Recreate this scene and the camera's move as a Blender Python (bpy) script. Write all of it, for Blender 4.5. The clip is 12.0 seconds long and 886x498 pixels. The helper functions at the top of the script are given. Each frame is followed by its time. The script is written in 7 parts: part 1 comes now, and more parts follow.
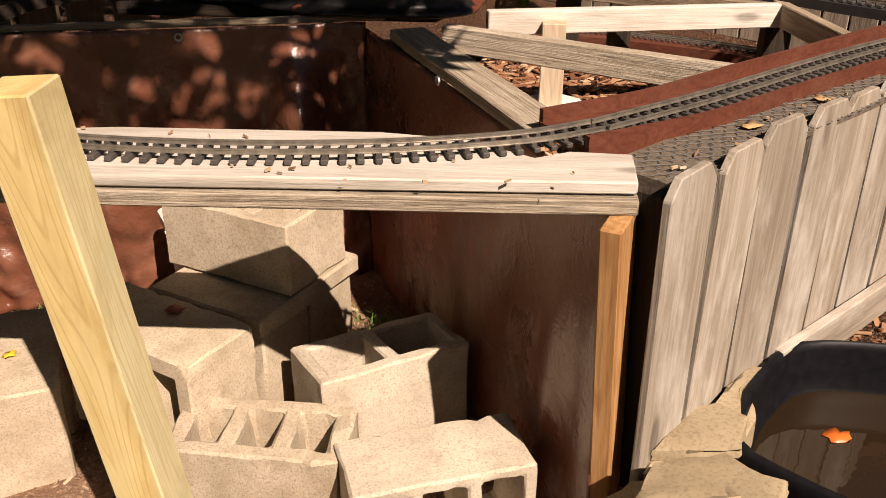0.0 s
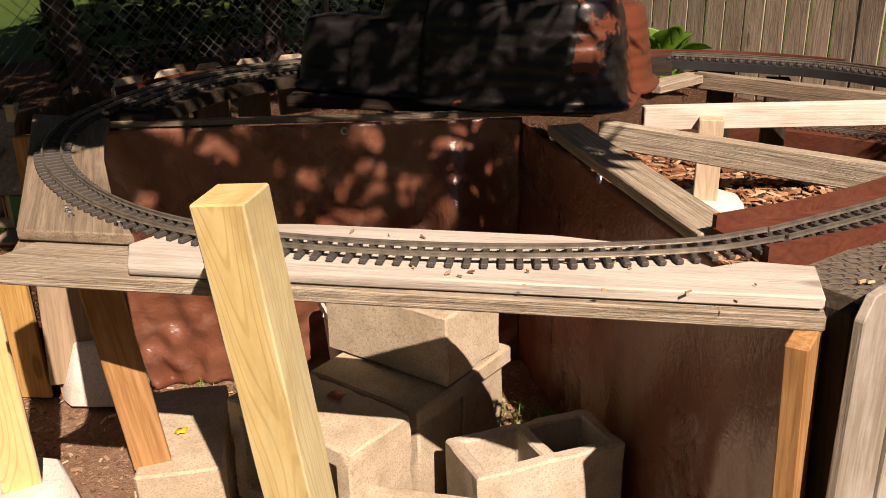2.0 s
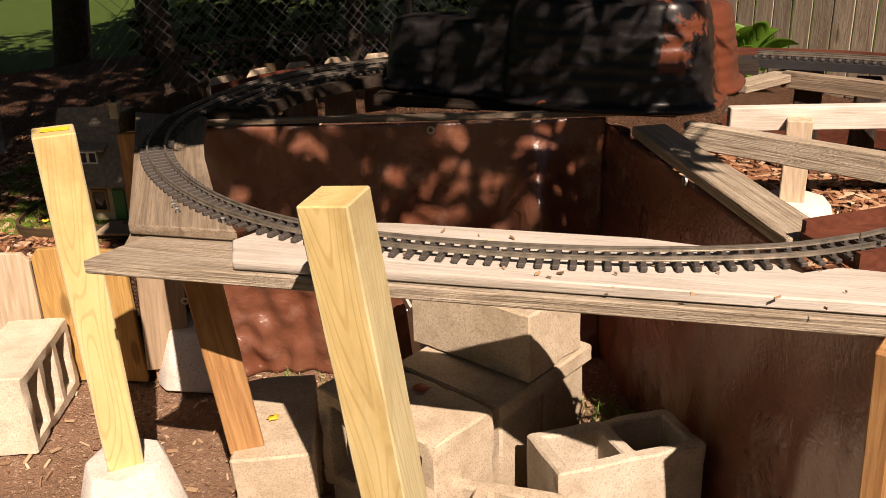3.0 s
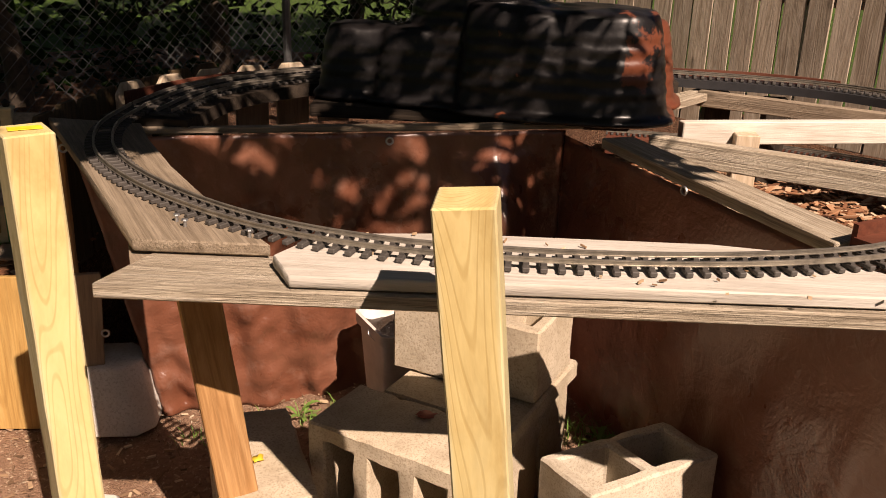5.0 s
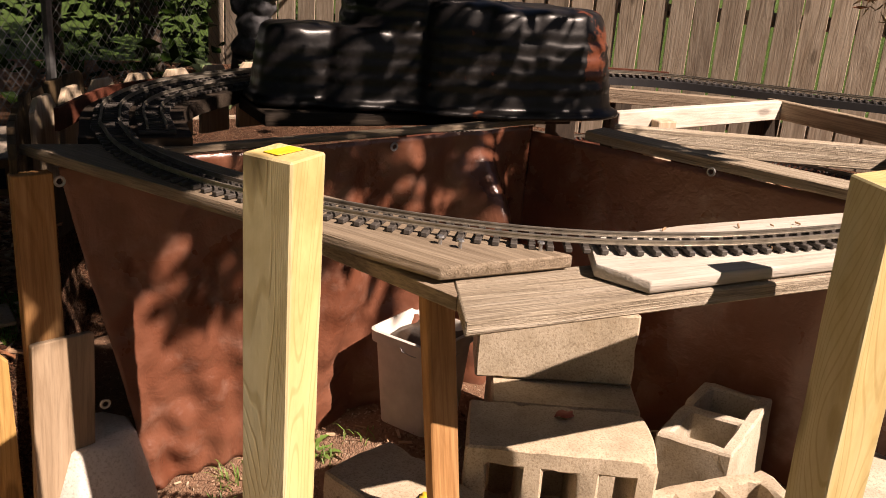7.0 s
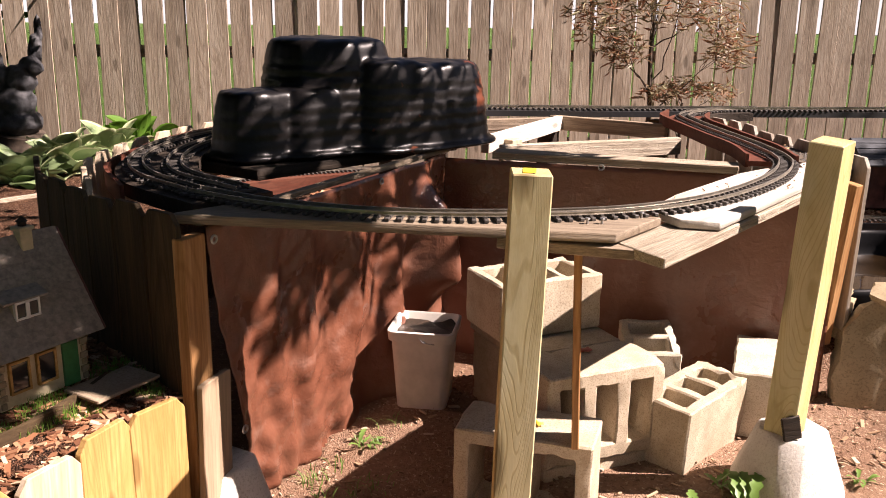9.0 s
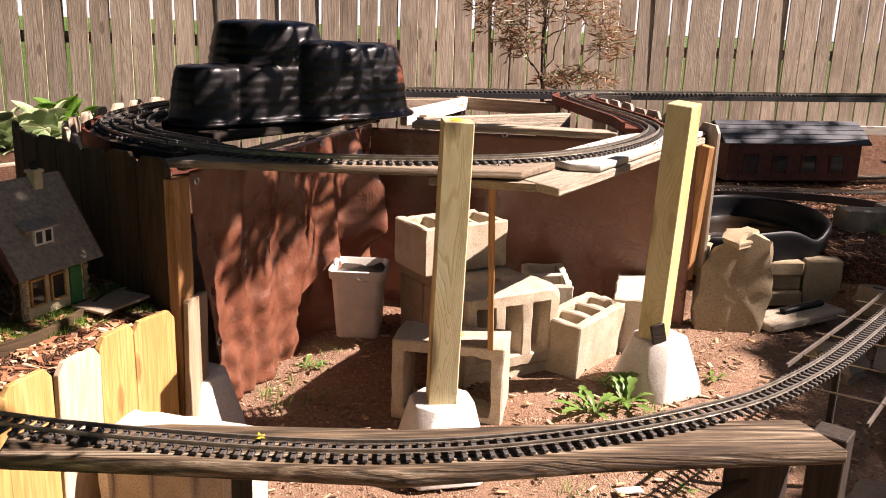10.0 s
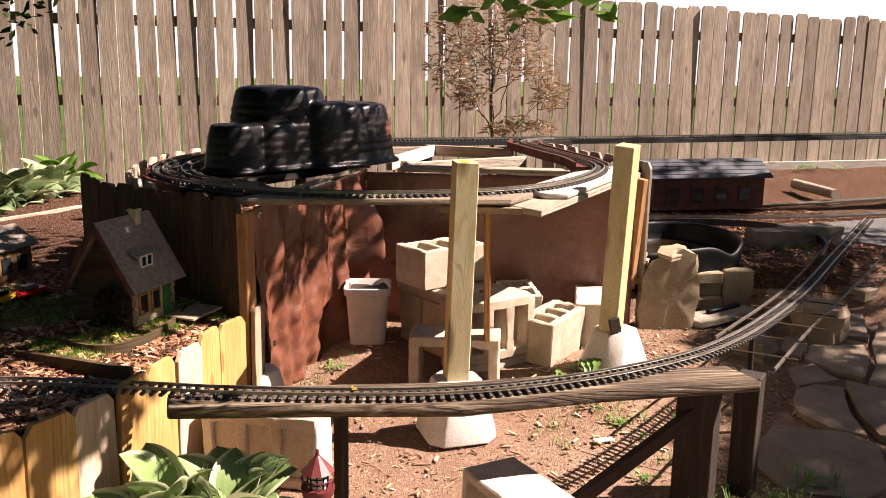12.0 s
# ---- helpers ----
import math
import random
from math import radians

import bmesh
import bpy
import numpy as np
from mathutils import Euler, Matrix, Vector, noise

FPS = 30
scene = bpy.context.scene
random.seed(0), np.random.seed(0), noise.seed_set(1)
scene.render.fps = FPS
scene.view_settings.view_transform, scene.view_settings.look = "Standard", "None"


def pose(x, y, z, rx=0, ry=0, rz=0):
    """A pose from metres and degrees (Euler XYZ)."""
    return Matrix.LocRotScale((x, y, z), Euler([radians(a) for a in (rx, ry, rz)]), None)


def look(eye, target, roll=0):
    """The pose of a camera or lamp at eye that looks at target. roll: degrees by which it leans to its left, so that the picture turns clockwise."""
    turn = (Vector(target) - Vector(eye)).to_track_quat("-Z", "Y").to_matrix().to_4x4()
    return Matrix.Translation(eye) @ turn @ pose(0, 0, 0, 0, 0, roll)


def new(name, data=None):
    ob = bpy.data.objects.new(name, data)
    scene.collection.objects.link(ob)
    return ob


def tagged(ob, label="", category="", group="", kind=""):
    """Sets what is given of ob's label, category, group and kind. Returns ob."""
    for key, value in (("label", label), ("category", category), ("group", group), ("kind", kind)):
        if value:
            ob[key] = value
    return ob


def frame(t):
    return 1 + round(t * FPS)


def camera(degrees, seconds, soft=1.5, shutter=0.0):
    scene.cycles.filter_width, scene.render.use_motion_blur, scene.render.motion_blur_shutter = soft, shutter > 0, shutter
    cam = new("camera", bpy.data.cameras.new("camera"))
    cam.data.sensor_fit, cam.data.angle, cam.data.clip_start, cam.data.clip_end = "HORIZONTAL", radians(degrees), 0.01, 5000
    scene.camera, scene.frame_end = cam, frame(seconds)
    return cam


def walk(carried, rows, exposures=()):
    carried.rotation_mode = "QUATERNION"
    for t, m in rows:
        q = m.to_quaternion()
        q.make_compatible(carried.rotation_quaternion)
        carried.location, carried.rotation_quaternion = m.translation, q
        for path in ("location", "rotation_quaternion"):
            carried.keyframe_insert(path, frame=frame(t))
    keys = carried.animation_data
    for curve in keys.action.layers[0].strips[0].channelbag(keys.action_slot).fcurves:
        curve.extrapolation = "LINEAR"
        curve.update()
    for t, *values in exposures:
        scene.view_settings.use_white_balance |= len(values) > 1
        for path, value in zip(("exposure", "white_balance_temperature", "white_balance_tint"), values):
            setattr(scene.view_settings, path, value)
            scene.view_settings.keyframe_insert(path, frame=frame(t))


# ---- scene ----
cam = camera(53.2, 12.0, soft=0.95)
PATH = [
    (0, (0.049, 0.196, 1.485), (-0.169, 1.975, 0.597), 0.5),
    (0.5, (0.028, 0.198, 1.538), (-0.251, 2.004, 0.726), -0.4),
    (1, (-0.007, 0.198, 1.546), (-0.392, 2.001, 0.771), -1.3),
    (1.5, (-0.036, 0.188, 1.544), (-0.513, 1.975, 0.783), -1.8),
    (2, (-0.043, 0.177, 1.542), (-0.539, 1.97, 0.808), -1.1),
    (2.5, (-0.06, 0.154, 1.561), (-0.63, 1.915, 0.804), -1.6),
    (3, (-0.062, 0.125, 1.575), (-0.711, 1.864, 0.83), -2.0),
    (3.2, (-0.062, 0.126, 1.577), (-0.716, 1.869, 0.847), -1.7),
    (4.8, (-0.484, 0.12, 1.499), (-0.775, 1.98, 0.823), 0.9),
    (5, (-0.572, 0.133, 1.496), (-0.791, 1.997, 0.806), 1.8),
    (5.5, (-0.845, 0.218, 1.465), (-0.849, 2.1, 0.787), 2.3),
    (6, (-1.144, 0.194, 1.433), (-0.872, 2.063, 0.774), 3.9),
    (6.5, (-1.436, 0.246, 1.415), (-0.913, 2.058, 0.75), 5.4),
    (7, (-1.761, 0.32, 1.425), (-1.091, 2.091, 0.782), 4.1),
    (7.2, (-1.907, 0.321, 1.411), (-1.15, 2.068, 0.798), 4.8),
    (8.8, (-2.944, 0.443, 1.438), (-1.598, 1.824, 0.907), 1.5),
    (9, (-3.066, 0.415, 1.46), (-1.677, 1.756, 0.94), 0.9),
    (9.5, (-3.316, 0.259, 1.454), (-1.824, 1.48, 0.925), 1.3),
    (10, (-3.598, 0.106, 1.418), (-2.056, 1.269, 0.901), 1.9),
    (10.5, (-3.926, 0.053, 1.401), (-2.348, 1.126, 0.801), 1.4),
    (11, (-4.13, -0.051, 1.424), (-2.522, 0.987, 0.843), 1.8),
    (11.5, (-4.335, -0.164, 1.445), (-2.716, 0.895, 0.939), 0.8),
    (12, (-4.453, -0.113, 1.481), (-2.795, 0.929, 1.073), 0.9),
]
walk(cam, [(t, look(eye, target, roll)) for t, eye, target, roll in PATH],
     exposures=[(0, 0.77, 7250, 23), (3, 0.77, 7450, 25), (6.5, 0.92, 7400, 26), (9, 1.64, 6600, 27), (12, 1.78, 6650, 27)])

# ---- light ----
SUN_AZ, SUN_EL = 36.5, 45.5   # degrees from -y towards +x, and above the horizon
world = bpy.data.worlds.new("world")
scene.world = world
world.use_nodes = True
wn = world.node_tree.nodes
sky = wn.new("ShaderNodeTexSky")
sky.sky_type = "NISHITA"
sky.sun_disc = False
sky.sun_elevation = radians(SUN_EL)
sky.sun_rotation = radians(180 - SUN_AZ)
world.node_tree.links.new(sky.outputs[0], wn["Background"].inputs[0])
wn["Background"].inputs[1].default_value = 0.0165
sun = new("sun", bpy.data.lights.new("sun", "SUN"))
sun.data.energy = 5.0
sun.data.angle = radians(0.5)
sun.data.color = (1.0, 0.91, 0.78)
to_sun = Vector((math.sin(radians(SUN_AZ)) * math.cos(radians(SUN_EL)),
                 -math.cos(radians(SUN_AZ)) * math.cos(radians(SUN_EL)), math.sin(radians(SUN_EL))))
sun.matrix_basis = look(to_sun * 30, (0, 0, 0))


# ---- building helpers ----
def world_of(ob):
    m = ob.matrix_basis.copy()
    while ob.parent:
        ob = ob.parent
        m = ob.matrix_basis @ m
    return m


def mesh_of(bm, smooth=0):
    me = bpy.data.meshes.new("mesh")
    bmesh.ops.recalc_face_normals(bm, faces=bm.faces[:])
    bm.to_mesh(me)
    bm.free()
    if smooth:
        me.shade_smooth()
        me.set_sharp_from_angle(angle=radians(smooth))
    return me


def put(name, me, mat, parent=None, m=None, label=""):
    """Links a mesh as one object at the pose m of the world."""
    if mat and not me.materials:
        me.materials.append(mat)
    ob = new(name, me)
    m = m or Matrix()
    if parent:
        ob.parent = parent
        ob.matrix_basis = world_of(parent).inverted() @ m
    else:
        ob.matrix_basis = m
    if label:
        ob["label"] = label
    return ob


def part(name, bm, mat, parent=None, label="", m=None, smooth=0):
    return put(name, mesh_of(bm, smooth), mat, parent, m, label)


def thing(name, m, label, category, group="", kind=""):
    ob = new(name)
    ob.empty_display_size = 0.05
    ob.matrix_basis = m
    return tagged(ob, label, category, group, kind)


def along(p, q, roll=0):
    """The pose whose x axis runs from p to q and whose z axis points up, with the midpoint as origin."""
    p, q = Vector(p), Vector(q)
    x = (q - p).normalized()
    y = Vector((0, 0, 1)).cross(x)
    y = y.normalized() if y.length > 1e-4 else Vector((0, 1, 0))
    z = x.cross(y)
    r = Matrix((x, y, z)).transposed().to_4x4()
    return Matrix.Translation((p + q) / 2) @ r @ pose(0, 0, 0, roll)


def box(bm, sx, sy, sz, m=None, bevel=0.0, seg=1):
    r = bmesh.ops.create_cube(bm, size=1, matrix=(m or Matrix()) @ Matrix.Diagonal((sx, sy, sz, 1)))
    if bevel:
        edges = {e for v in r["verts"] for e in v.link_edges}
        bmesh.ops.bevel(bm, geom=list(edges), offset=bevel, segments=seg, affect="EDGES", clamp_overlap=True)
    return r


def rough_box(sx, sy, sz, bevel, jit, cuts=0, seed=0):
    """A box with worn edges and a slightly uneven surface."""
    bm = bmesh.new()
    box(bm, sx, sy, sz)
    if cuts:
        bmesh.ops.subdivide_edges(bm, edges=bm.edges[:], cuts=cuts, use_grid_fill=True)
    sharp = [e for e in bm.edges if e.calc_face_angle(0) > 0.5]
    bmesh.ops.bevel(bm, geom=sharp, offset=bevel, segments=1, affect="EDGES", clamp_overlap=True)
    for v in bm.verts:
        v.co += noise.noise_vector(v.co * 9 + Vector((seed, 3 * seed, 7))) * jit + noise.noise_vector(v.co * 40 + Vector((seed, 0, 0))) * jit * 0.4
    return bm


def plank(name, p, q, w, t, mat, parent=None, label="", roll=0, bevel=0.003, cuts=6, jit=0.0015, seed=0):
    """A board from p to q: w wide, t thick, with worn edges and a slight warp."""
    n = (Vector(q) - Vector(p)).length
    bm = bmesh.new()
    box(bm, n, w, t)
    longs = [e for e in bm.edges if abs((e.verts[0].co - e.verts[1].co).x) > 1e-6]
    bmesh.ops.subdivide_edges(bm, edges=longs, cuts=cuts)
    sharp = [e for e in bm.edges if e.calc_face_angle(0) > 0.5]
    bmesh.ops.bevel(bm, geom=sharp, offset=bevel, segments=1, affect="EDGES", clamp_overlap=True)
    for v in bm.verts:
        a = Vector((v.co.x * 3 + seed * 5.1, seed * 1.7, v.co.y * 4))
        v.co += noise.noise_vector(a) * jit + noise.noise_vector(v.co * 30 + Vector((seed, 0, 0))) * jit * 0.5
    return part(name, bm, mat, parent, label, along(p, q, roll), smooth=20)


def prism(pts, z0, z1, bevel=0.0):
    bm = bmesh.new()
    lo = [bm.verts.new((x, y, z0)) for x, y in pts]
    hi = [bm.verts.new((x, y, z1)) for x, y in pts]
    bm.faces.new(lo[::-1])
    bm.faces.new(hi)
    for i in range(len(pts)):
        j = (i + 1) % len(pts)
        bm.faces.new((lo[i], lo[j], hi[j], hi[i]))
    if bevel:
        bmesh.ops.bevel(bm, geom=bm.edges[:], offset=bevel, segments=1, affect="EDGES", clamp_overlap=True)
    return bm


def spline(pts, n):
    """Catmull-Rom through pts (2D or 3D), n samples evenly along it."""
    p = [Vector(v) for v in pts]
    p = [2 * p[0] - p[1]] + p + [2 * p[-1] - p[-2]]
    out = []
    for i in range(1, len(p) - 2):
        for k in range(24):
            t = k / 24
            a, b, c, d = p[i - 1:i + 3]
            out.append(0.5 * ((2 * b) + (c - a) * t + (2 * a - 5 * b + 4 * c - d) * t * t + (3 * b - a - 3 * c + d) * t ** 3))
    out.append(p[-2])
    acc = [0.0]
    for u, v in zip(out, out[1:]):
        acc.append(acc[-1] + (v - u).length)
    res, j = [], 0
    for k in range(n):
        s = acc[-1] * k / (n - 1)
        while j < len(acc) - 2 and acc[j + 1] < s:
            j += 1
        f = (s - acc[j]) / max(1e-9, acc[j + 1] - acc[j])
        res.append(out[j].lerp(out[j + 1], min(1, f)))
    return res, acc[-1]


def sweep(path, profile, bm=None, closed=True):
    """Sweeps a profile of (side, up) pairs along a 3D path that is roughly level."""
    bm = bm or bmesh.new()
    rings = []
    for i, p in enumerate(path):
        d = (path[min(i + 1, len(path) - 1)] - path[max(i - 1, 0)]).normalized()
        side = Vector((d.y, -d.x, 0)).normalized()
        up = side.cross(d)
        rings.append([bm.verts.new(p + side * a + up * b) for a, b in profile])
    k = len(profile)
    for r, s in zip(rings, rings[1:]):
        for i in range(k if closed else k - 1):
            bm.faces.new((r[i], r[(i + 1) % k], s[(i + 1) % k], s[i]))
    if closed:
        bm.faces.new(rings[0])
        bm.faces.new(rings[-1][::-1])
    return bm


def tube(bm, path, r, k=6):
    """A thin round bar along any 3D path; r may be a number or one radius a point."""
    rings = []
    for i, p in enumerate(path):
        d = (path[min(i + 1, len(path) - 1)] - path[max(i - 1, 0)]).normalized()
        a = d.orthogonal().normalized() if not rings else (rings[-1][1] - d * rings[-1][1].dot(d)).normalized()
        b = d.cross(a)
        rr = r[i] if isinstance(r, (list, tuple)) else r
        rings.append(([bm.verts.new(p + (a * math.cos(2 * math.pi * j / k) + b * math.sin(2 * math.pi * j / k)) * rr) for j in range(k)], a))
    for (u, _), (v, _) in zip(rings, rings[1:]):
        for j in range(k):
            bm.faces.new((u[j], u[(j + 1) % k], v[(j + 1) % k], v[j]))
    bm.faces.new(rings[0][0][::-1])
    bm.faces.new(rings[-1][0])
    return bm


def cone(bm, r0, r1, h, m=None, k=20):
    bmesh.ops.create_cone(bm, cap_ends=True, segments=k, radius1=r0, radius2=r1, depth=h, matrix=(m or Matrix()) @ pose(0, 0, h / 2))
    return bm


# ---- materials ----
class Mat:
    """A short way to write node materials."""
    def __init__(self, name, rough=0.7, metal=0.0, spec=0.5):
        self.m = bpy.data.materials.new(name)
        self.m.use_nodes = True
        self.t = self.m.node_tree
        self.b = self.t.nodes["Principled BSDF"]
        self.b.inputs["Roughness"].default_value = rough
        self.b.inputs["Metallic"].default_value = metal
        self.b.inputs["Specular IOR Level"].default_value = spec
        self.co = self.t.nodes.new("ShaderNodeTexCoord")

    def link(self, a, b):
        self.t.links.new(a, b)

    def mapped(self, scale, world=False):
        n = self.t.nodes.new("ShaderNodeMapping")
        if world:
            g = self.t.nodes.new("ShaderNodeNewGeometry")
            self.link(g.outputs["Position"], n.inputs[0])
        else:
            r = self.t.nodes.new("ShaderNodeObjectInfo")
            k = self.t.nodes.new("ShaderNodeVectorMath")
            k.operation = "MULTIPLY_ADD"
            k.inputs[1].default_value = (31, 17, 23)
            self.link(r.outputs["Random"], k.inputs[0])
            self.link(self.co.outputs["Object"], k.inputs[2])
            self.link(k.outputs[0], n.inputs[0])
        n.inputs["Scale"].default_value = scale if isinstance(scale, tuple) else (scale,) * 3
        return n.outputs[0]

    def noise(self, vec, scale=1.0, detail=4, rough=0.6, dist=0.0):
        n = self.t.nodes.new("ShaderNodeTexNoise")
        n.inputs["Scale"].default_value = scale
        n.inputs["Detail"].default_value = detail
        n.inputs["Roughness"].default_value = rough
        n.inputs["Distortion"].default_value = dist
        self.link(vec, n.inputs["Vector"])
        return n.outputs["Fac"]

    def voronoi(self, vec, scale=1.0, feature="F1", out="Distance"):
        n = self.t.nodes.new("ShaderNodeTexVoronoi")
        n.feature = feature
        n.inputs["Scale"].default_value = scale
        self.link(vec, n.inputs["Vector"])
        return n.outputs[out]

    def ramp(self, fac, stops):
        n = self.t.nodes.new("ShaderNodeValToRGB")
        e = n.color_ramp.elements
        while len(e) < len(stops):
            e.new(0.5)
        for el, (p, c) in zip(e, stops):
            el.position = p
            el.color = (*c, 1) if len(c) == 3 else c
        self.link(fac, n.inputs[0])
        return n.outputs[0]

    def mix(self, fac, a, b, kind="MIX"):
        n = self.t.nodes.new("ShaderNodeMix")
        n.data_type = "RGBA"
        n.blend_type = kind
        for s, v in ((n.inputs[0], fac), (n.inputs[6], a), (n.inputs[7], b)):
            if isinstance(v, (int, float)):
                s.default_value = v
            elif isinstance(v, tuple):
                s.default_value = (*v, 1)
            else:
                self.link(v, s)
        return n.outputs[2]

    def random(self):
        return self.t.nodes.new("ShaderNodeObjectInfo").outputs["Random"]

    def island(self):
        return self.t.nodes.new("ShaderNodeNewGeometry").outputs["Random Per Island"]

    def math(self, op, a, b):
        n = self.t.nodes.new("ShaderNodeMath")
        n.operation = op
        for s, v in ((n.inputs[0], a), (n.inputs[1], b)):
            if isinstance(v, (int, float)):
                s.default_value = v
            else:
                self.link(v, s)
        return n.outputs[0]

    def color(self, c):
        if isinstance(c, tuple):
            self.b.inputs["Base Color"].default_value = (*c, 1)
        else:
            self.link(c, self.b.inputs["Base Color"])
        return self

    def rough(self, r):
        self.link(r, self.b.inputs["Roughness"])
        return self

    def bump(self, h, strength=0.5, dist=0.002):
        n = self.t.nodes.new("ShaderNodeBump")
        n.inputs["Strength"].default_value = strength
        n.inputs["Distance"].default_value = dist
        self.link(h, n.inputs["Height"])
        self.link(n.outputs[0], self.b.inputs["Normal"])
        return self


def wood(name, dark, mid, light, stain=None, stain_amount=0.3, rough=0.75, grain=30, vary=0.25, bump=0.6, ring=0.5, ring_count=70, knots=0.7, thin=0.35, fibre=0.45, broad=5.5, knot=0.12):
    """Sawn timber with its grain along the piece's own x axis: growth rings, fibres, blotches and knots."""
    k = Mat(name, rough, spec=0.3)
    g = k.noise(k.mapped((1.6, grain, grain)), 1.0, 6, 0.65, 1.2)
    c = k.ramp(g, [(0.28, dark), (0.5, mid), (0.72, light)])
    body = k.noise(k.mapped((0.5, broad, broad)), 1.0, 2, 0.35, 0.5)
    rings = k.math("SINE", k.math("MULTIPLY", body, ring_count * 2.0), 0.0)
    line = k.ramp(rings, [(thin, (0,) * 3), (0.97, (1,) * 3)])
    c = k.mix(k.math("MULTIPLY", line, ring), c, dark)
    fine = k.noise(k.mapped((5, grain * 7, grain * 7)), 1.0, 4, 0.7)
    c = k.mix(k.ramp(fine, [(0.34, (fibre,) * 3), (0.56, (0,) * 3)]), c, tuple(0.6 * x for x in dark))
    if stain:
        blot = k.noise(k.mapped((2.5, 7, 7)), 1.0, 6, 0.65)
        c = k.mix(k.math("MULTIPLY", k.ramp(blot, [(0.48, (0,) * 3), (0.64, (1,) * 3)]), stain_amount), c, stain)
    tone = k.ramp(k.random(), [(0, (1 - vary,) * 3), (1, (1.0,) * 3)])
    c = k.mix(1.0, c, tone, "MULTIPLY")
    d = k.voronoi(k.mapped((2.0, 6, 6)), 1.0)
    kn = k.ramp(d, [(knot * 0.6, (1,) * 3), (knot, (0,) * 3)])
    c = k.mix(k.math("MULTIPLY", kn, knots), c, tuple(0.4 * x for x in dark))
    k.color(c)
    h = k.math("ADD", k.math("MULTIPLY", line, -0.5 * ring), k.math("ADD", g, k.math("MULTIPLY", fine, 0.7)))
    k.bump(h, bump, 0.003)
    return k.m


def tint_two_faces(mat):
    """Makes two opposite faces of a treated pine post paler and greener."""
    t = mat.node_tree
    b = t.nodes["Principled BSDF"]
    src = b.inputs["Base Color"].links[0].from_socket
    co, sep, ab, ramp, mix = (t.nodes.new("ShaderNode" + n) for n in ("TexCoord", "SeparateXYZ", "Math", "ValToRGB", "Mix"))
    ab.operation = "ABSOLUTE"
    mix.data_type, mix.blend_type = "RGBA", "MULTIPLY"
    mix.inputs[7].default_value = (0.93, 1.04, 1.30, 1)
    e = ramp.color_ramp.elements
    e[0].position, e[1].position = 0.036, 0.043
    for a, c in ((co.outputs["Object"], sep.inputs[0]), (sep.outputs[2], ab.inputs[0]), (ab.outputs[0], ramp.inputs[0]), (ramp.outputs[0], mix.inputs[0]), (src, mix.inputs[6]), (mix.outputs[2], b.inputs["Base Color"])):
        t.links.new(a, c)
    return mat


M_new = wood("treated_pine", (0.41, 0.28, 0.10), (0.61, 0.475, 0.215), (0.67, 0.55, 0.285), (0.56, 0.48, 0.25), 0.5, grain=4, vary=0.05, bump=0.2, ring=0.48, ring_count=230, thin=0.6, fibre=0.22, broad=4.0, knot=0.24, knots=0.9)
tint_two_faces(M_new)
M_bleached = wood("bleached_board", (0.46, 0.415, 0.35), (0.64, 0.59, 0.52), (0.72, 0.68, 0.61), (0.42, 0.36, 0.29), 0.5, grain=22, ring=0.12, bump=0.8, fibre=0.3)
M_under = wood("weathered_board", (0.22, 0.165, 0.11), (0.56, 0.475, 0.36), (0.68, 0.60, 0.49), (0.27, 0.21, 0.14), 0.5, grain=60, ring=0.15, ring_count=80, bump=1.6, fibre=0.8)
M_brownboard = wood("brown_grey_board", (0.20, 0.15, 0.10), (0.35, 0.275, 0.195), (0.43, 0.35, 0.26), (0.15, 0.11, 0.08), 0.5, grain=40, ring=0.12, bump=1.1, fibre=0.6)
M_grey = wood("grey_picket", (0.21, 0.17, 0.125), (0.34, 0.29, 0.23), (0.43, 0.38, 0.315), (0.60, 0.57, 0.52), 0.6, grain=20, ring=0.15, bump=0.8, fibre=0.35)
M_fence = wood("fence_board", (0.36, 0.28, 0.20), (0.56, 0.46, 0.355), (0.66, 0.57, 0.46), (0.25, 0.19, 0.14), 0.5, grain=18, vary=0.35, ring=0.3, bump=0.6)
M_cedar = wood("cedar_post", (0.26, 0.12, 0.04), (0.42, 0.225, 0.09), (0.52, 0.31, 0.14), grain=18, vary=0.08, bump=0.3, ring=0.4)
M_darkwood = wood("dark_stained_wood", (0.018, 0.012, 0.008), (0.035, 0.024, 0.016), (0.06, 0.045, 0.032), grain=26)
M_oldbrown = wood("old_dark_picket", (0.05, 0.032, 0.015), (0.09, 0.058, 0.027), (0.14, 0.09, 0.045), grain=22)
M_yellowpicket = wood("stained_picket", (0.36, 0.20, 0.06), (0.47, 0.285, 0.095), (0.55, 0.37, 0.15), grain=16, vary=0.15, bump=0.25)
M_palepicket = wood("pale_picket", (0.42, 0.32, 0.21), (0.54, 0.43, 0.31), (0.62, 0.52, 0.40), grain=16, vary=0.1, bump=0.25)
M_beigepicket = wood("beige_picket", (0.27, 0.19, 0.12), (0.36, 0.265, 0.175), (0.43, 0.325, 0.22), grain=16, vary=0.1, bump=0.25, ring=0.1)
M_bridge = wood("bridge_beam", (0.022, 0.014, 0.008), (0.17, 0.115, 0.068), (0.56, 0.46, 0.32), grain=34, ring=0.7, ring_count=60, broad=8, bump=2.2, thin=0.1)
M_redboard = wood("red_brown_stained_board", (0.08, 0.021, 0.010), (0.115, 0.032, 0.016), (0.145, 0.045, 0.024), (0.16, 0.075, 0.045), 0.25, grain=16, vary=0.1, bump=0.2)


